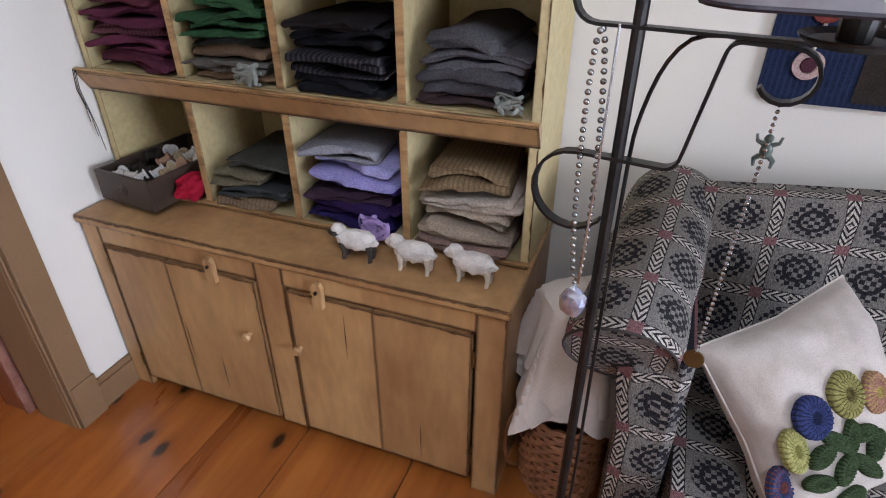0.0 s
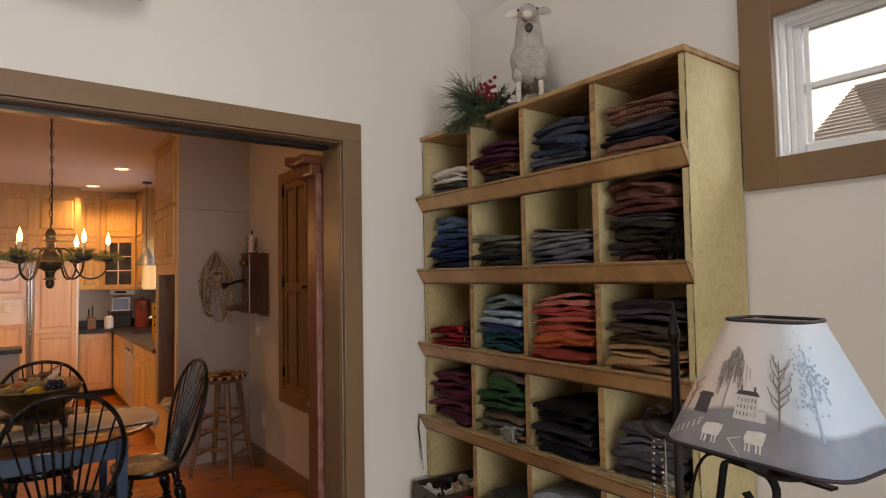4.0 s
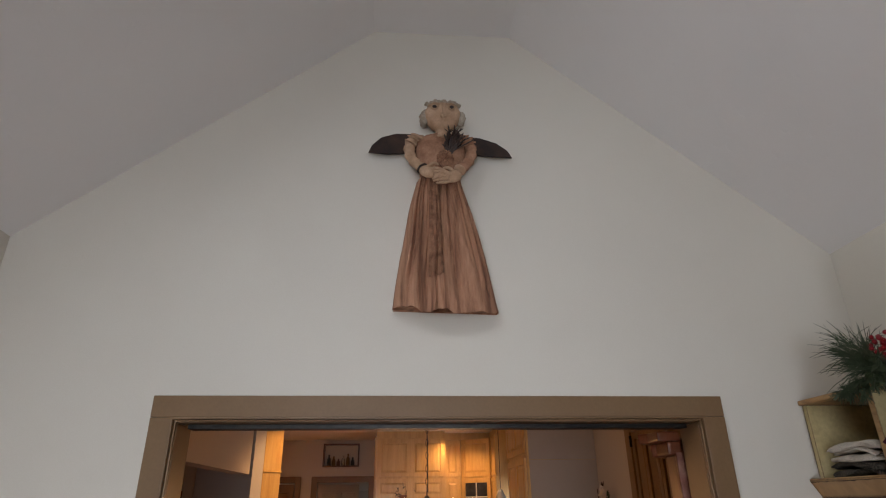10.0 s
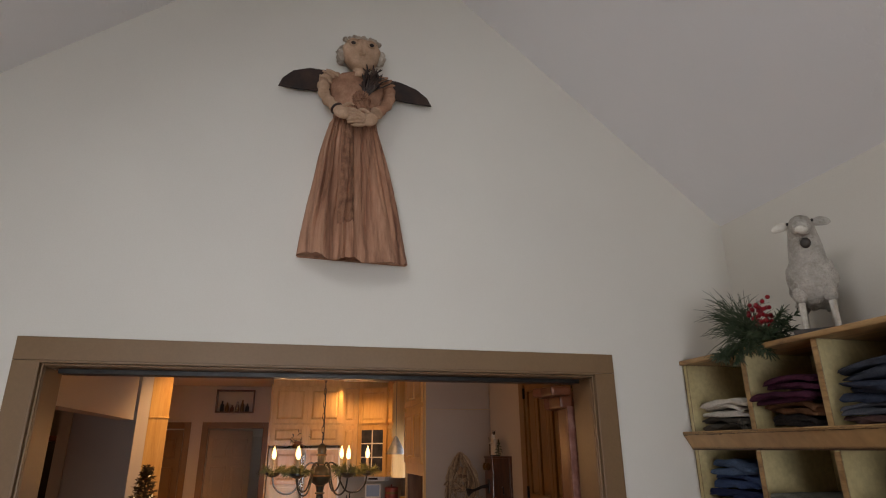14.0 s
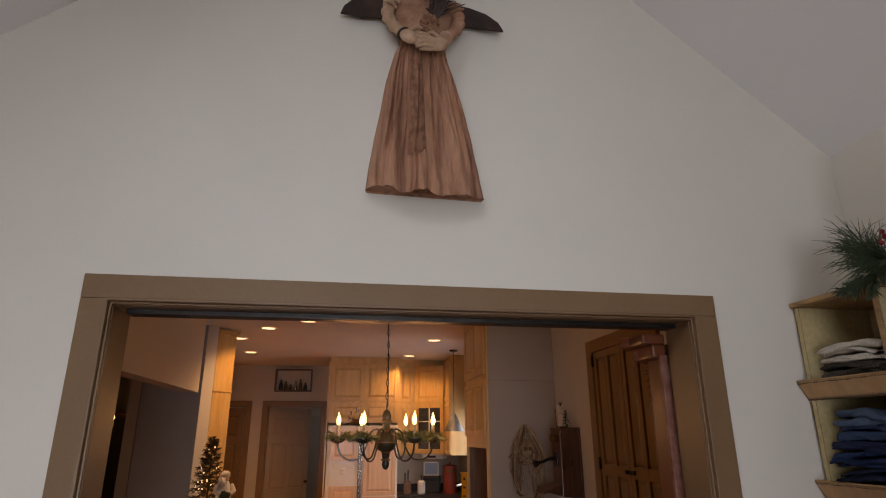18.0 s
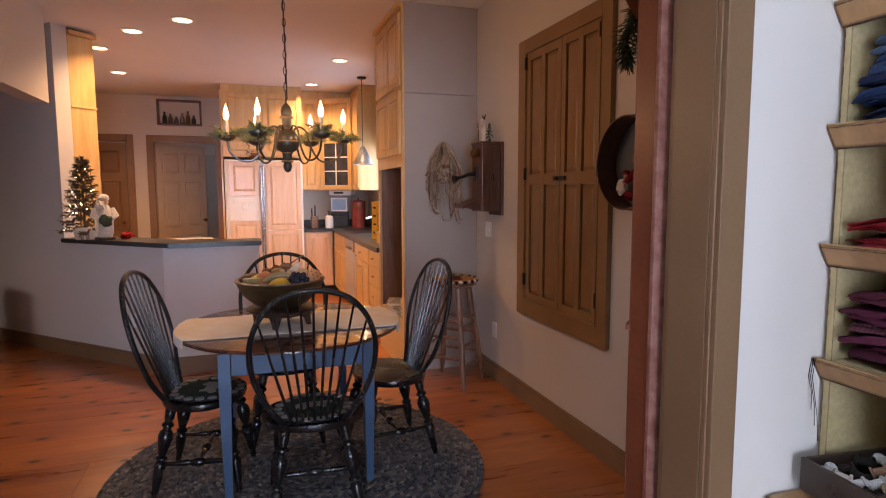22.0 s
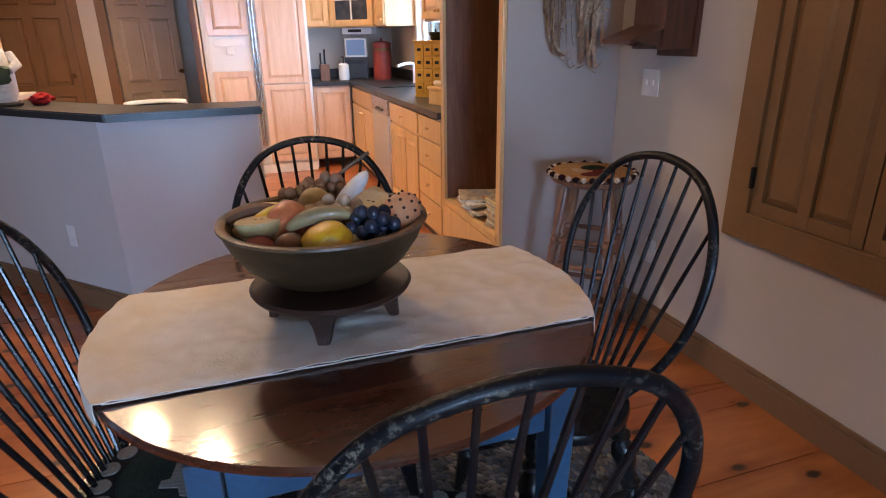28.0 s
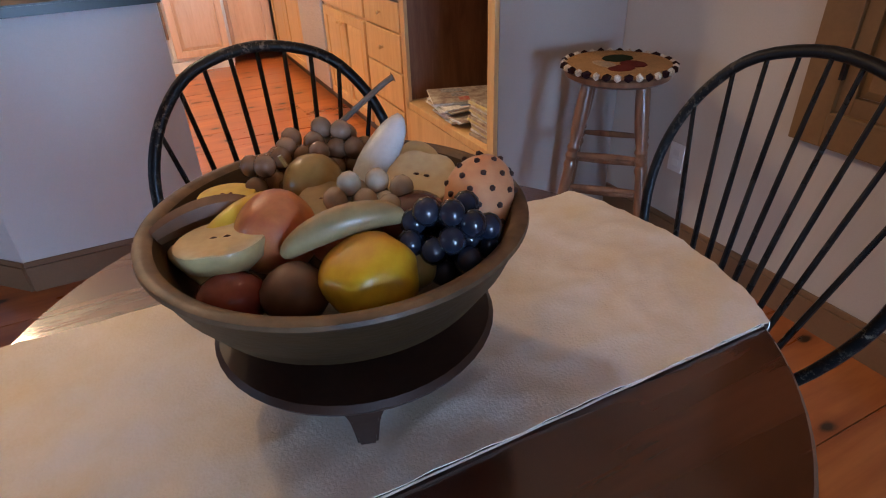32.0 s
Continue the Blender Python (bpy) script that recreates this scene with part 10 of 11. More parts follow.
for k in range(4):
    part("knife", bx(-0.045 + 0.03 * (k % 2), -0.025 + 0.03 * (k % 2), -0.04 + 0.045 * (k // 2), -0.025 + 0.045 * (k // 2), 0.1705, 0.27 + 0.02 * k, 0.004), "iron", kb, "dark knife handle")
MAT["teared"] = M("red_tole_tin", (0.26, 0.045, 0.03), (0.20, 0.03, 0.022), 12, 0.4)
cn = thing("canister", "Tall red tole canister on the kitchen worktop", "canister", pose(-8.72, 1.43, 0.9235))
part("body", lathe(B(), [(0.001, 0), (0.098, 0), (0.10, 0.01), (0.10, 0.36), (0.001, 0.36)], 28), "teared", cn, "", True)
part("lid", lathe(B(), [(0.104, 0.361), (0.104, 0.385), (0.06, 0.40), (0.012, 0.405), (0.012, 0.43), (0.001, 0.435)], 28), "teared", cn, "", True)
part("band", lathe(B(), [(0.1012, 0.30), (0.1022, 0.315), (0.1012, 0.33)], 28, cap=False), "brass", cn, "stencilled gold band")
mn = thing("small_monitor", "Small white framed screen on the kitchen worktop", "monitor", pose(-8.88, 1.17, 1.16, 0, 0, 75))
part("frame", bx(-0.12, 0.12, 0, 0.03, 0, 0.20, 0.006), "white", mn)
part("screen", bx(-0.10, 0.10, -0.003, -0.0005, 0.02, 0.18), emitter("blue_grey_screen", (0.12, 0.17, 0.26), 0.8), mn, "blue-grey lit screen")
tm = thing("coffee_maker", "Black coffee maker on the kitchen worktop", "coffee maker", pose(-8.88, 1.17, 0.9235, 0, 0, 75))
part("body", bx(-0.13, 0.13, -0.02, 0.16, 0, 0.235, 0.012), "counter", tm)
part("panel", bx(-0.11, 0.11, -0.026, -0.0205, 0.16, 0.21, 0.003), "iron", tm)
jar = thing("utensil_jar", "White ceramic jar with a pump on the worktop", "jar", pose(-8.80, 1.01, 0.9235))
part("jar", lathe(B(), [(0.001, 0), (0.055, 0), (0.06, 0.02), (0.058, 0.16), (0.03, 0.18), (0.001, 0.18)], 20), "white", jar, "", True)
part("pump", tube(B(), [(0, 0, 0.18), (0, 0, 0.24), (0.03, -0.02, 0.245)], 0.008, 6), "iron", jar)
uc = thing("under_cabinet_radio", "White plastic radio under the kitchen cabinet", "radio", pose(-8.80, 1.18, 1.40, 0, 0, 62))
part("case", bx(-0.17, 0.17, 0.0, 0.2, 0, 0.068, 0.008), "white", uc)
part("display", bx(-0.1, 0.05, -0.004, -0.0005, 0.02, 0.05), "iron", uc)
# yellow spice chest
MAT["ochre"] = M("yellow_ochre_paint", (0.52, 0.30, 0.03), (0.44, 0.24, 0.022), 6, 0.42, 0.1, 0.15, 60)
yc = thing("spice_chest", "Yellow painted spice chest of nine small drawers", "spice chest", pose(-6.55, 1.36, 0.9235, 0, 0, 38))
part("case", bx(-0.13, 0.13, -0.11, 0.12, 0.012, 0.40, 0.003), "ochre", yc)
part("top", bx(-0.14, 0.14, -0.12, 0.125, 0.4005, 0.412, 0.003), "ochre", yc)
part("foot", bx(-0.135, 0.135, -0.115, 0.12, 0.0, 0.0115, 0.002), "ochre", yc)
for r_ in range(4):
    for c_ in range(3):
        dr = part("drawer", bx(-0.12 + c_ * 0.081, -0.045 + c_ * 0.081, -0.1165, -0.1105, 0.03 + r_ * 0.092, 0.112 + r_ * 0.092, 0.003), "ochre", yc)
        part("label_plate", bx(-0.10 + c_ * 0.081, -0.065 + c_ * 0.081, -0.1195, -0.117, 0.06 + r_ * 0.092, 0.082 + r_ * 0.092, 0.001), "iron", dr, "dark label holder")
    # side drawers face the dining room
sk = thing("iron_saucepan", "Small black saucepan on top of the yellow chest", "saucepan", pose(-6.55, 1.36, 1.3358, 0, 0, -20))
part("pan", lathe(B(), [(0.001, 0), (0.04, 0), (0.06, 0.06), (0.057, 0.06), (0.036, 0.005), (0.001, 0.005)], 18), "iron", sk, "", True)
part("handle", tube(B(), [(0.058, 0, 0.055), (0.12, 0, 0.07), (0.18, 0, 0.075)], 0.006, 6), "iron", sk)
bxx = thing("recipe_box", "Small dovetailed wooden box with scrolls on the worktop", "box", pose(-5.95, 1.22, 0.9235, 0, 0, 20))
part("case", bx(-0.09, 0.09, -0.07, 0.07, 0, 0.10, 0.003), "maple", bxx)
part("lid", bx(-0.1, 0.1, -0.08, 0.08, 0.1005, 0.118, 0.004), "maple", bxx)
part("scroll", lathe(B(), [(0.018, -0.08), (0.02, 0), (0.018, 0.08)], 12, Matrix.Translation((0, -0.02, 0.138)) @ Matrix.Rotation(radians(90), 4, "Y")), "linen", bxx)

# kitchen window, valance and pendant lamp
kw = thing("window_2", "White kitchen window over the sink with a blown-out view", "window", kind="structure")
a0, a1, c0, c1 = KWIN
for q in ((a0 - 0.06, a0, c0 - 0.06, c1 + 0.06), (a1, a1 + 0.048, c0 - 0.06, c1 + 0.06), (a0 + 0.0005, a1 - 0.0005, c1, c1 + 0.06), (a0 + 0.0005, a1 - 0.0005, c0 - 0.048, c0)):
    part("casing", bx(q[0], q[1], NY - 0.018, NY - 0.001, q[2], q[3], 0.003), "white", kw)
for q in ((a0 + 0.001, a0 + 0.05, c0 + 0.001, c1 - 0.001), (a1 - 0.05, a1 - 0.001, c0 + 0.001, c1 - 0.001), (a0 + 0.0505, a1 - 0.0505, c0 + 0.001, c0 + 0.05), (a0 + 0.0505, a1 - 0.0505, c1 - 0.05, c1 - 0.001), ((a0 + a1) / 2 - 0.02, (a0 + a1) / 2 + 0.02, c0 + 0.0505, c1 - 0.0505)):
    part("sash", bx(q[0], q[1], NY + 0.04, NY + 0.09, q[2], q[3], 0.003), "white", kw)
part("pane", bx(a0 + 0.051, a1 - 0.051, NY + 0.10, NY + 0.104, c0 + 0.051, c1 - 0.051), "glass", kw).visible_shadow = False
bm = B()
loops = []
for k in range(49):
    x = a0 - 0.03 + (a1 - a0 + 0.06) * k / 48
    yy = NY - 0.07 + 0.02 * math.sin(k * 0.9)
    loops.append([Vector((x, yy, 2.34)), Vector((x, yy - 0.02 * math.sin(k * 1.3), 2.2)), Vector((x, yy, 2.02 + 0.05 * math.sin(k * 0.26))), Vector((x, yy + 0.004, 2.02 + 0.05 * math.sin(k * 0.26))), Vector((x, yy + 0.004, 2.34))])
rings(bm, loops)
solo("valance", bm, M("brown_print_valance", (0.12, 0.08, 0.055), (0.22, 0.17, 0.12), 30, 0.9), "Gathered brown print valance over the kitchen window", "valance")
pdl = thing("pendant_lamp", "Punched tin cone pendant lamp over the sink", "pendant lamp", pose(-7.62, 1.30, 0))
part("canopy", lathe(B(), [(0.06, DC - 0.001), (0.055, DC - 0.02), (0.01, DC - 0.03)], 20), "iron", pdl, "", True)
part("cord", tube(B(), [(0, 0, DC - 0.025), (0, 0, 2.02)], 0.004, 6), "iron", pdl)
part("shade", lathe(B(), [(0.012, 2.03), (0.03, 2.01), (0.135, 1.80), (0.137, 1.795), (0.128, 1.798), (0.026, 2.0)], 28, cap=False), M("grey_tin", (0.24, 0.25, 0.26), (0.16, 0.165, 0.17), 30, 0.45, 0.1, 0.2, 60, metal=0.6), pdl, "", True)
part("bulb", lathe(B(), [(0.012, 1.93), (0.028, 1.88), (0.03, 1.85), (0.018, 1.825), (0.001, 1.82)], 14), "flame", pdl, "lit bulb", True)
bulb("pendant_bulb", (-7.62, 1.30, 1.80), 6, WARM, 0.03)
for cx, cy in CAN_PLACES:
    rl = thing("recessed_light", "Lit recessed ceiling light with a white trim ring", "ceiling light", pose(cx, cy, DC), "recessed lights")
    part("trim_ring", lathe(B(), [(0.098, -0.001), (0.098, -0.006), (0.076, -0.009), (0.074, -0.001)], 28, cap=False), "white", rl, "", True)
    part("lamp_disc", lathe(B(), [(0.001, -0.0025), (0.0735, -0.0025), (0.0735, -0.0015), (0.001, -0.0015)], 24), "can_glow" if "can_glow" in MAT else MAT.setdefault("can_glow", emitter("lit_can", (1.0, 0.72, 0.42), 14)), rl, "glowing disc").visible_shadow = False

# back doors
for nm, (y0, y1), op, mt, lab in (("door_2", D1, True, "dooropen", "Grey-white six-panel door standing half open"), ("door_3", D2, False, "trim", "Brown six-panel door, closed")):
    if mt == "dooropen":
        MAT[mt] = M("grey_white_door_paint", (0.46, 0.40, 0.33), (0.42, 0.36, 0.29), 3, 0.4)
    dr = thing(nm, lab, "door", kind="structure")
    for q in ((y0 - 0.10, y0, 0, 2.30), (y1, y1 + 0.095, 0, 2.30), (y0 + 0.0005, y1 - 0.0005, 2.2005, 2.30)):
        part("casing", bx(BX, BX + 0.02, q[0], q[1], q[2], q[3], 0.004), "trim", dr)
    w = y1 - y0 - 0.03
    leafm = Matrix.Translation((BX - 0.03, y0 + 0.015, 0)) @ Matrix.Rotation(radians(90 + (38 if op else 0)), 4, "Z")
    slab = part("leaf", bx(0, w, 0.0, 0.03, 0.01, 2.18, 0.002), mt, dr, m=leafm)
    for k in range(2):
        for z0, z1 in ((0.16, 0.78), (0.90, 1.62), (1.74, 2.06)):
            xa, xb = 0.09 + k * (w - 0.09) / 2, (w - 0.09) / 2 + k * (w - 0.09) / 2
            bm = B()
            rings(bm, [[Vector((x, y, z)) for x, z in ((xa + i, z0 + i), (xb - i, z0 + i), (xb - i, z1 - i), (xa + i, z1 - i))] for i, y in ((0, -0.0005), (0.008, -0.014), (0.020, -0.0015), (0.045, -0.013))])
            part("panel", bm, mt, slab, m=leafm)
    part("knob", lathe(B(), [(0.012, 0), (0.012, 0.03), (0.028, 0.045), (0.026, 0.06), (0.002, 0.066)], 14, leafm @ Matrix.Translation((w - 0.06, 0, 1.0)) @ Matrix.Rotation(radians(90), 4, "X")), "brass", slab, "dark brass knob", True)
dk = thing("door_4", "Dim grey panelled door in the back room", "door", kind="structure")
part("leaf", bx(-11.29, -11.25, -1.1, -0.32, 0, 2.1, 0.003), "dooropen", dk)
for z0, z1 in ((0.2, 0.9), (1.05, 1.9)):
    part("panel", bx(-11.25, -11.242, -0.98, -0.46, z0, z1, 0.004), "dooropen", dk)

# shadow box over the back door
sb = thing("shadow_box", "Dark wooden shadow box with small bottles on the back wall", "shadow box", pose(BX, 0, 0))
y0, y1, z0, z1 = -1.348, -0.738, 2.445, 2.82
for q in ((y0, y0 + 0.025, z0, z1), (y1 - 0.025, y1, z0, z1), (y0 + 0.0255, y1 - 0.0255, z0, z0 + 0.025), (y0 + 0.0255, y1 - 0.0255, z1 - 0.025, z1)):
    part("frame", bx(0.001, 0.11, q[0], q[1], q[2], q[3], 0.003), "oak", sb)
part("back", bx(0.001, 0.01, y0 + 0.026, y1 - 0.026, z0 + 0.026, z1 - 0.026), "dwall", sb)
rnd = random.Random(6)
for k in range(6):
    h = rnd.uniform(0.10, 0.19)
    solo("little_bottle", lathe(B(), [(0.001, 0), (0.03, 0), (0.034, 0.02), (0.03, h * 0.6), (0.014, h * 0.75), (0.016, h), (0.001, h)], 12), rnd.choice(["iron", "oak", "brass", "steel"]), "Little dark figurine standing in a shadow box", "figurine", pose(BX + 0.06, y0 + 0.10 + 0.08 * k, z0 + 0.0255), "shadow box figures")

# tall wood cabinet on the kitchen side of the angled wall
gm = Matrix.Translation((COLX, gy(COLX), 0)) @ Matrix.Rotation(radians(135), 4, "Z")   # local x: away from the room, local y: along the wall
wc = thing("wall_cabinet", "Honey maple cabinet end panel above the bar", "cabinet", group="kitchen cabinets")
part("lower_body", bx(0.132, 0.36, 0.001, 0.62, 1.055, 2.195, 0.002), "maple", wc, m=gm)
part("upper_body", bx(0.132, 0.36, 0.001, 0.62, 2.215, 2.82, 0.002), "maple", wc, m=gm)
part("moulding", bx(0.13, 0.368, -0.008, 0.62, 2.1955, 2.2145, 0.003), "maple", wc, m=gm)
part("crown", bx(0.13, 0.385, -0.025, 0.62, 2.8205, 2.86, 0.006), "maple", wc, m=gm)
# low worktop behind the bar
lw = thing("low_counter", "Maple counter with a black top behind the raised bar", "counter")
part("body", bx(-5.88, -5.32, -0.62, -0.05, 0, 0.88, 0.003), "maple", lw)
part("top", bx(-5.92, -5.31, -0.64, -0.03, 0.8805, 0.92, 0.004), "counter", lw)
ob_ = thing("enamel_pan", "White oval enamel pan with a dark rim behind the bar", "pan", pose(-5.44, -0.50, 0.9205, 0, 0, -22))
part("basin", lathe(B(), [(0.001, 0), (0.11, 0), (0.145, 0.05), (0.15, 0.12), (0.145, 0.122), (0.138, 0.05), (0.10, 0.008), (0.001, 0.008)], 32, Matrix.Diagonal((0.66, 1.0, 1, 1))), "white", ob_, "", True)
part("rim", tube(B(), [(0.098 * math.cos(a), 0.149 * math.sin(a), 0.123) for a in [2 * math.pi * i / 32 for i in range(33)]], 0.0055, 6, False), "counter", ob_, "dark rolled rim", True)
sc = thing("side_counter", "Pale topped maple side counter in the kitchen", "counter")
part("body", bx(-8.6, -7.4, -2.49, -1.95, 0, 0.89, 0.003), "maple", sc)
part("top", bx(-8.62, -7.38, -2.49, -1.92, 0.8905, 0.93, 0.004), "linen", sc)

# ---------------- things on the bar ----------------
tr = thing("tabletop_tree", "Small lit artificial tree with white lights on the bar", "christmas tree", pose(-5.79, -1.42, 1.0525))
rnd = random.Random(17)
part("trunk", tube(B(), [(0, 0, 0.0), (0, 0, 0.68)], [0.012, 0.004], 6), "bark", tr)
bm = B()
for k in range(64):
    t = (k + 0.5) / 64
    z = 0.06 + 0.60 * t
    rr = 0.175 * (1 - t) ** 0.85 + 0.02
    a = k * 2.39996
    needle_spray(bm, (0, 0, z), (rr * math.cos(a), rr * math.sin(a), z + 0.02 - 0.03 * (1 - t)), 46, 0.042, rnd, 0.0026)
part("foliage", bm, M("dark_tinsel_green", (0.035, 0.032, 0.016), (0.06, 0.028, 0.018), 30, 0.7), tr)
MAT["fairy"] = emitter("fairy_light", (1.0, 0.74, 0.42), 22)
spots = []
for k in range(34):
    t, a = rnd.random() ** 1.2, rnd.uniform(0, 2 * math.pi)
    rr = 0.15 * (1 - t) + 0.014
    spots.append(Matrix.Translation((rr * math.cos(a), rr * math.sin(a), 0.07 + 0.58 * t)))
scatter("fairy_light", pea(0.0045), "fairy", tr, spots, "warm white fairy light")
spots = []
for k in range(26):
    t, a = rnd.random(), rnd.uniform(0, 2 * math.pi)
    rr = 0.16 * (1 - t) + 0.02
    spots.append(Matrix.Translation((rr * math.cos(a), rr * math.sin(a), 0.06 + 0.58 * t)))
scatter("berry", pea(0.008), M("dull_red_berries", (0.16, 0.03, 0.02)), tr, spots, "dull red berry")
part("pot", lathe(B(), [(0.001, 0), (0.075, 0), (0.085, 0.05), (0.08, 0.10), (0.07, 0.102), (0.001, 0.09)], 24), "cream", tr, "cream cloth-wrapped pot", True)
bulb("tree_glow", (-5.70, -1.36, 1.22), 1.1, (1.0, 0.6, 0.3), 0.08)
bm = B()
add(bm, lathe(B(), [(0.001, 0), (0.075, 0), (0.08, 0.012), (0.075, 0.02), (0.001, 0.02)], 20), 2)
add(bm, lathe(B(), [(0.055, 0.02), (0.068, 0.06), (0.07, 0.16), (0.06, 0.24), (0.035, 0.29), (0.001, 0.30)], 20), 0)
add(bm, blob(B(), (0.005, -0.005, 0.315), (0.042, 0.042, 0.045), 3, 0.1, 3, 2), 1)
add(bm, blob(B(), (0.028, -0.025, 0.275), (0.04, 0.04, 0.055), 4, 0.4, 6, 3), 0)
add(bm, blob(B(), (0, 0, 0.35), (0.046, 0.046, 0.035), 5, 0.3, 6, 2), 0)
for s in (-1, 1):
    add(bm, tube(B(), [(0.0, s * 0.055, 0.25), (0.03, s * 0.08, 0.20), (0.06, s * 0.045, 0.175)], [0.03, 0.028, 0.02], 9), 0)
add(bm, blob(B(), (0.075, 0.0, 0.16), (0.02, 0.05, 0.05), 6, 0.6, 7, 2), 3)
solo("santa_figurine", bm, ["wool_white", "dollskin", "sheepface", "needle"], "White fleece-robed old-man figurine with a wreath on the bar", "figurine", pose(-5.72, -1.26, 1.0525, 0, 0, 20))
bm = B()
add(bm, blob(B(), (0, 0, 0.055), (0.04, 0.016, 0.018), 3, 0.1, 4, 2), 0)
add(bm, tube(B(), [(0.03, 0, 0.06), (0.042, 0, 0.085), (0.058, 0, 0.088)], [0.011, 0.008, 0.005], 7), 0)
for x in (-0.028, 0.028):
    for y in (-0.01, 0.01):
        add(bm, tube(B(), [(x, y, 0.045), (x, y, 0.0)], 0.004, 5), 0)
solo("deer_figurine", bm, ["walnut"], "Tiny brown deer figurine on the bar", "figurine", pose(-5.68, -1.40, 1.0525, 0, 0, 60))
solo("red_gift", blob(B(), (0, 0, 0.03), (0.06, 0.05, 0.03), 5, 0.5, 5, 3), cloth_mat((0.30, 0.02, 0.02)), "Small red cloth ornament on the bar", "ornament", pose(-5.72, -1.10, 1.0525))

# ---------------- hall glimpsed past the angled wall ----------------
ck_ = thing("crock", "White stoneware crock on the hall floor", "crock", pose(-6.42, -2.55, 0) @ Matrix.Scale(1.35, 4))
part("body", lathe(B(), [(0.001, 0), (0.15, 0), (0.165, 0.03), (0.17, 0.40), (0.18, 0.42), (0.165, 0.43), (0.15, 0.40), (0.001, 0.38)], 28), "cream", ck_, "", True)
hb = thing("hall_hutch", "Dark wooden hutch in the dim hall", "hutch", pose(-9.1, -4.0, 0))
part("body", bx(-0.3, 0.3, -0.8, 0.8, 0, 0.9, 0.005), "darkwood", hb)
part("upper", bx(-0.3, 0.05, -0.8, 0.8, 0.905, 2.0, 0.005), "darkwood", hb)
part("cornice", bx(-0.34, 0.1, -0.85, 0.85, 2.005, 2.08, 0.01), "redwood", hb)
CAND = (-8.2, -3.3, 1.93)
ca = thing("hall_chandelier", "Small lit candle chandelier hanging in the dim hall", "chandelier", pose(*CAND))
part("stem", lathe(B(), [(0.001, -0.2), (0.03, -0.17), (0.012, -0.12), (0.02, 0.0), (0.008, 0.03), (0.006, DC - CAND[2])], 12), "iron", ca, "", True)
for k in range(5):
    a = 2 * math.pi * k / 5
    q = (0.11 * math.cos(a), 0.11 * math.sin(a))
    arm = part("arm", tube(B(), smoothpath([(0, 0, -0.1), (q[0] * 0.6, q[1] * 0.6, -0.14), (q[0], q[1], -0.06)], 4), 0.006, 6), "iron", ca)
    part("candle", lathe(B(), [(0.010, -0.06), (0.010, 0.03)], 8, Matrix.Translation((q[0], q[1], 0))), "candle", arm)
    part("flame_bulb", lathe(B(), [(0.006, 0.03), (0.016, 0.055), (0.008, 0.08), (0.001, 0.10)], 10, Matrix.Translation((q[0], q[1], 0))), "flame", arm, "lit flame-shaped bulb").visible_shadow = False

# ---------------- neighbouring house seen through the high window ----------------
MAT["shingle"] = M("weathered_shingles", (0.80, 0.80, 0.83), (0.68, 0.68, 0.71), 1.5, 0.9, 0.05, 0.4, 20, rand=0.15)
MAT["siding"] = M("pale_siding", (0.42, 0.42, 0.42), (0.36, 0.36, 0.36), 1, 0.7)
nh = thing("neighbour_house", "Neighbouring house with a pale weathered shingle roof", "house", pose(3.5, 14, 0) @ Matrix.Diagonal((1, 1, 1.03, 1)))
part("wall", bx(-7, 7, -3, 4, -0.4, 3.2), "siding", nh)
bm = B()
for k in range(22):
    t0, t1 = k / 22, (k + 1) / 22
    y0, y1 = -3.5 + 4.0 * t0, -3.5 + 4.0 * t1
    z0, z1 = 3.0 + 2.35 * t0, 3.0 + 2.35 * t1
    rings(bm, [[Vector((x, y, z)) for y, z in ((y0 - 0.03, z0), (y1, z1 - 0.02), (y1, z1 + 0.0), (y0 - 0.03, z0 + 0.035))] for x in (-7.4, 7.4)])
part("roof", bm, "shingle", nh, "pale weathered shingle roof")
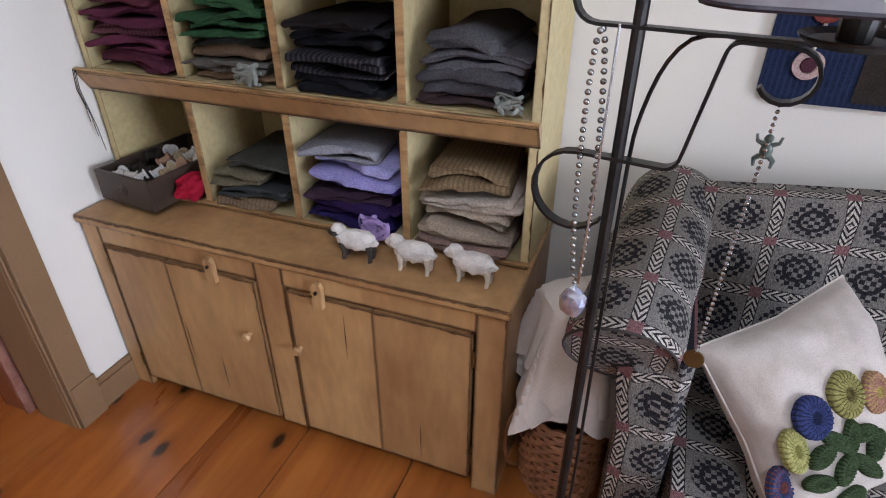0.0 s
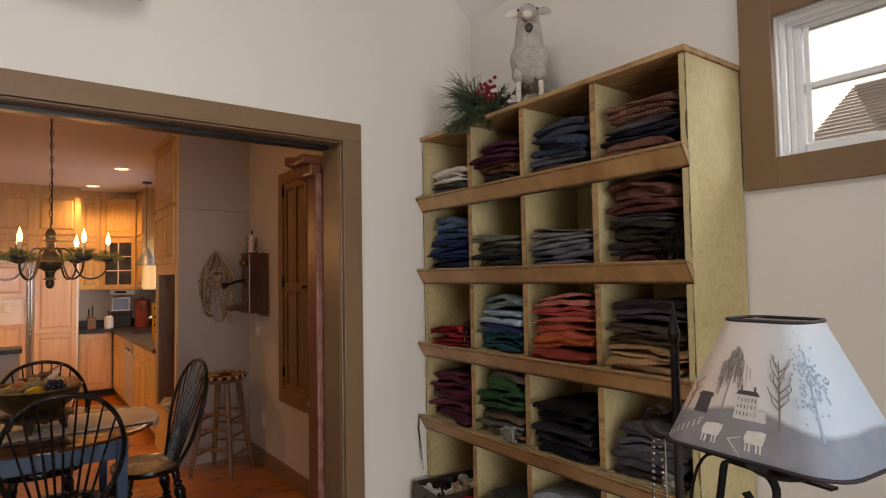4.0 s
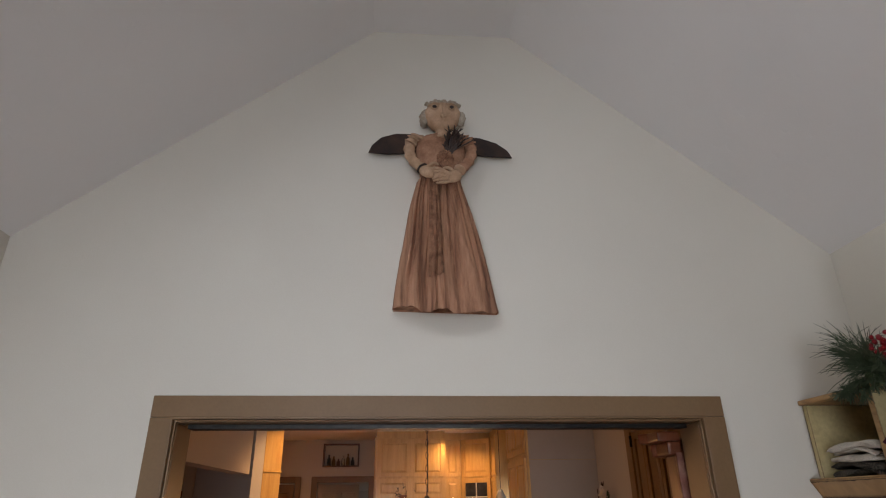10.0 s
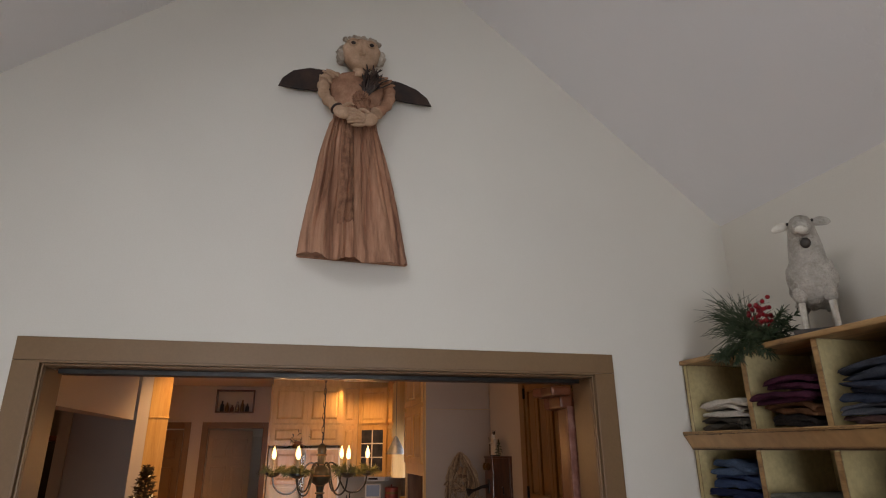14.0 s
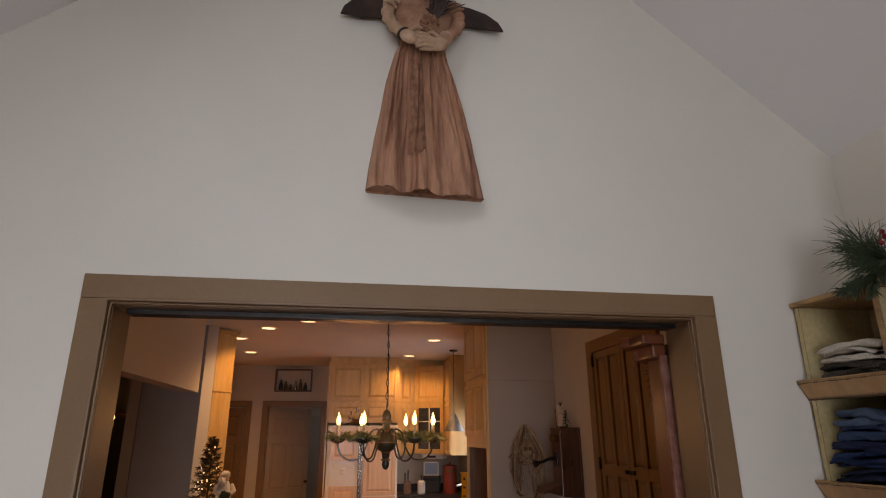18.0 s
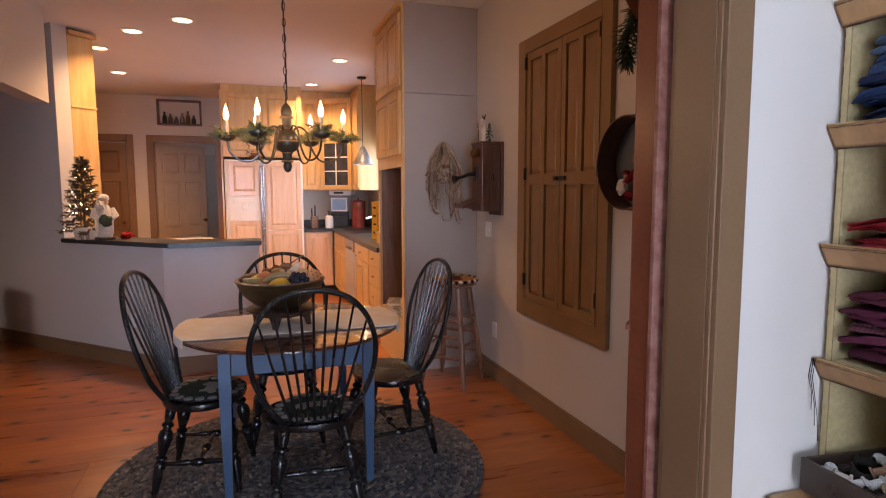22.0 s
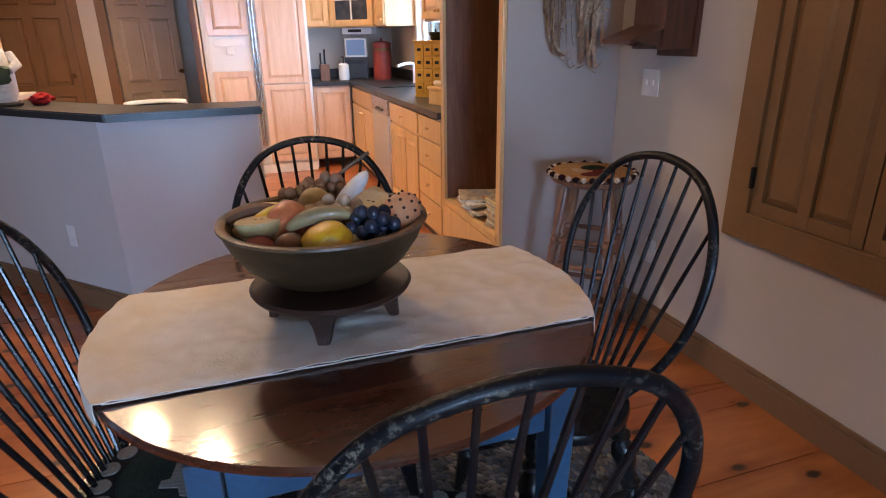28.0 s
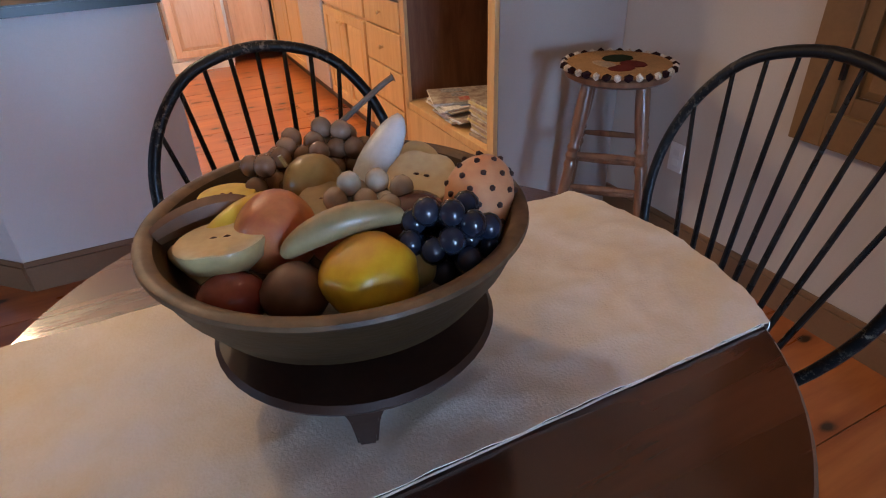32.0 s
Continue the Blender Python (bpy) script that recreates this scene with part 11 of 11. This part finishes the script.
part("roof_back", prism(B(), [(0.5, 5.33), (4.6, 3.0), (4.6, 3.1), (0.5, 5.4)], -7.4, 7.4, Matrix(((0, 0, 1, 0), (1, 0, 0, 0), (0, 1, 0, 0), (0, 0, 0, 1)))), "shingle", nh)

# pale winter sky beyond the neighbour
setting("backdrop", bx(-40, 60, 60, 60.2, -0.4, 45), emitter("overcast_sky_glow", (0.86, 0.93, 1.0), 5.0), "pale overcast sky beyond the neighbouring roof", "sky")

# ---------------- floor boards ----------------
rnd = random.Random(33)
x = -10.3
while x < 3.2:
    w = rnd.choice([0.26, 0.30, 0.34, 0.38, 0.42])
    if x < WX - 0.02 < x + w:
        w = WX - 0.02 - x
    x1 = min(x + w, 3.2)
    lo, hi = (SY - 0.02, NY + 0.02) if x > WX - 0.05 else (-5.32, NY + 0.02)
    y = lo - rnd.uniform(0, 1.5)
    while y < hi:
        ln = rnd.uniform(2.4, 4.4)
        if hi - (y + ln) < 0.4:
            ln = hi - y
        if lo > y + ln - 0.4:
            y += ln
            continue
        a, b = max(y, lo) if y > lo - 9 and y > lo else lo, min(y + ln, hi)
        if b - a > 0.05:
            hw, hl, c = (x1 - x) / 2 - 0.0011, (b - a) / 2 - 0.0009, 0.0016
            me = bpy.data.meshes.new("floorboard")
            vv = [(sx * hw, sy * hl, -0.0119) for sx, sy in ((-1, -1), (1, -1), (1, 1), (-1, 1))] + [(sx * hw, sy * hl, -c) for sx, sy in ((-1, -1), (1, -1), (1, 1), (-1, 1))] + [(sx * (hw - c), sy * (hl - c), 0) for sx, sy in ((-1, -1), (1, -1), (1, 1), (-1, 1))]
            ff = [(0, 3, 2, 1), (8, 9, 10, 11)] + [(i, (i + 1) % 4, 4 + (i + 1) % 4, 4 + i) for i in range(4)] + [(4 + i, 4 + (i + 1) % 4, 8 + (i + 1) % 4, 8 + i) for i in range(4)]
            me.from_pydata(vv, [], ff)
            me.materials.append(MAT["plank"])
            ob = new("floorboard", me)
            ob.parent = floor
            ob.location = ((x + x1) / 2, (a + b) / 2, 0)
        y += ln
    x = x1
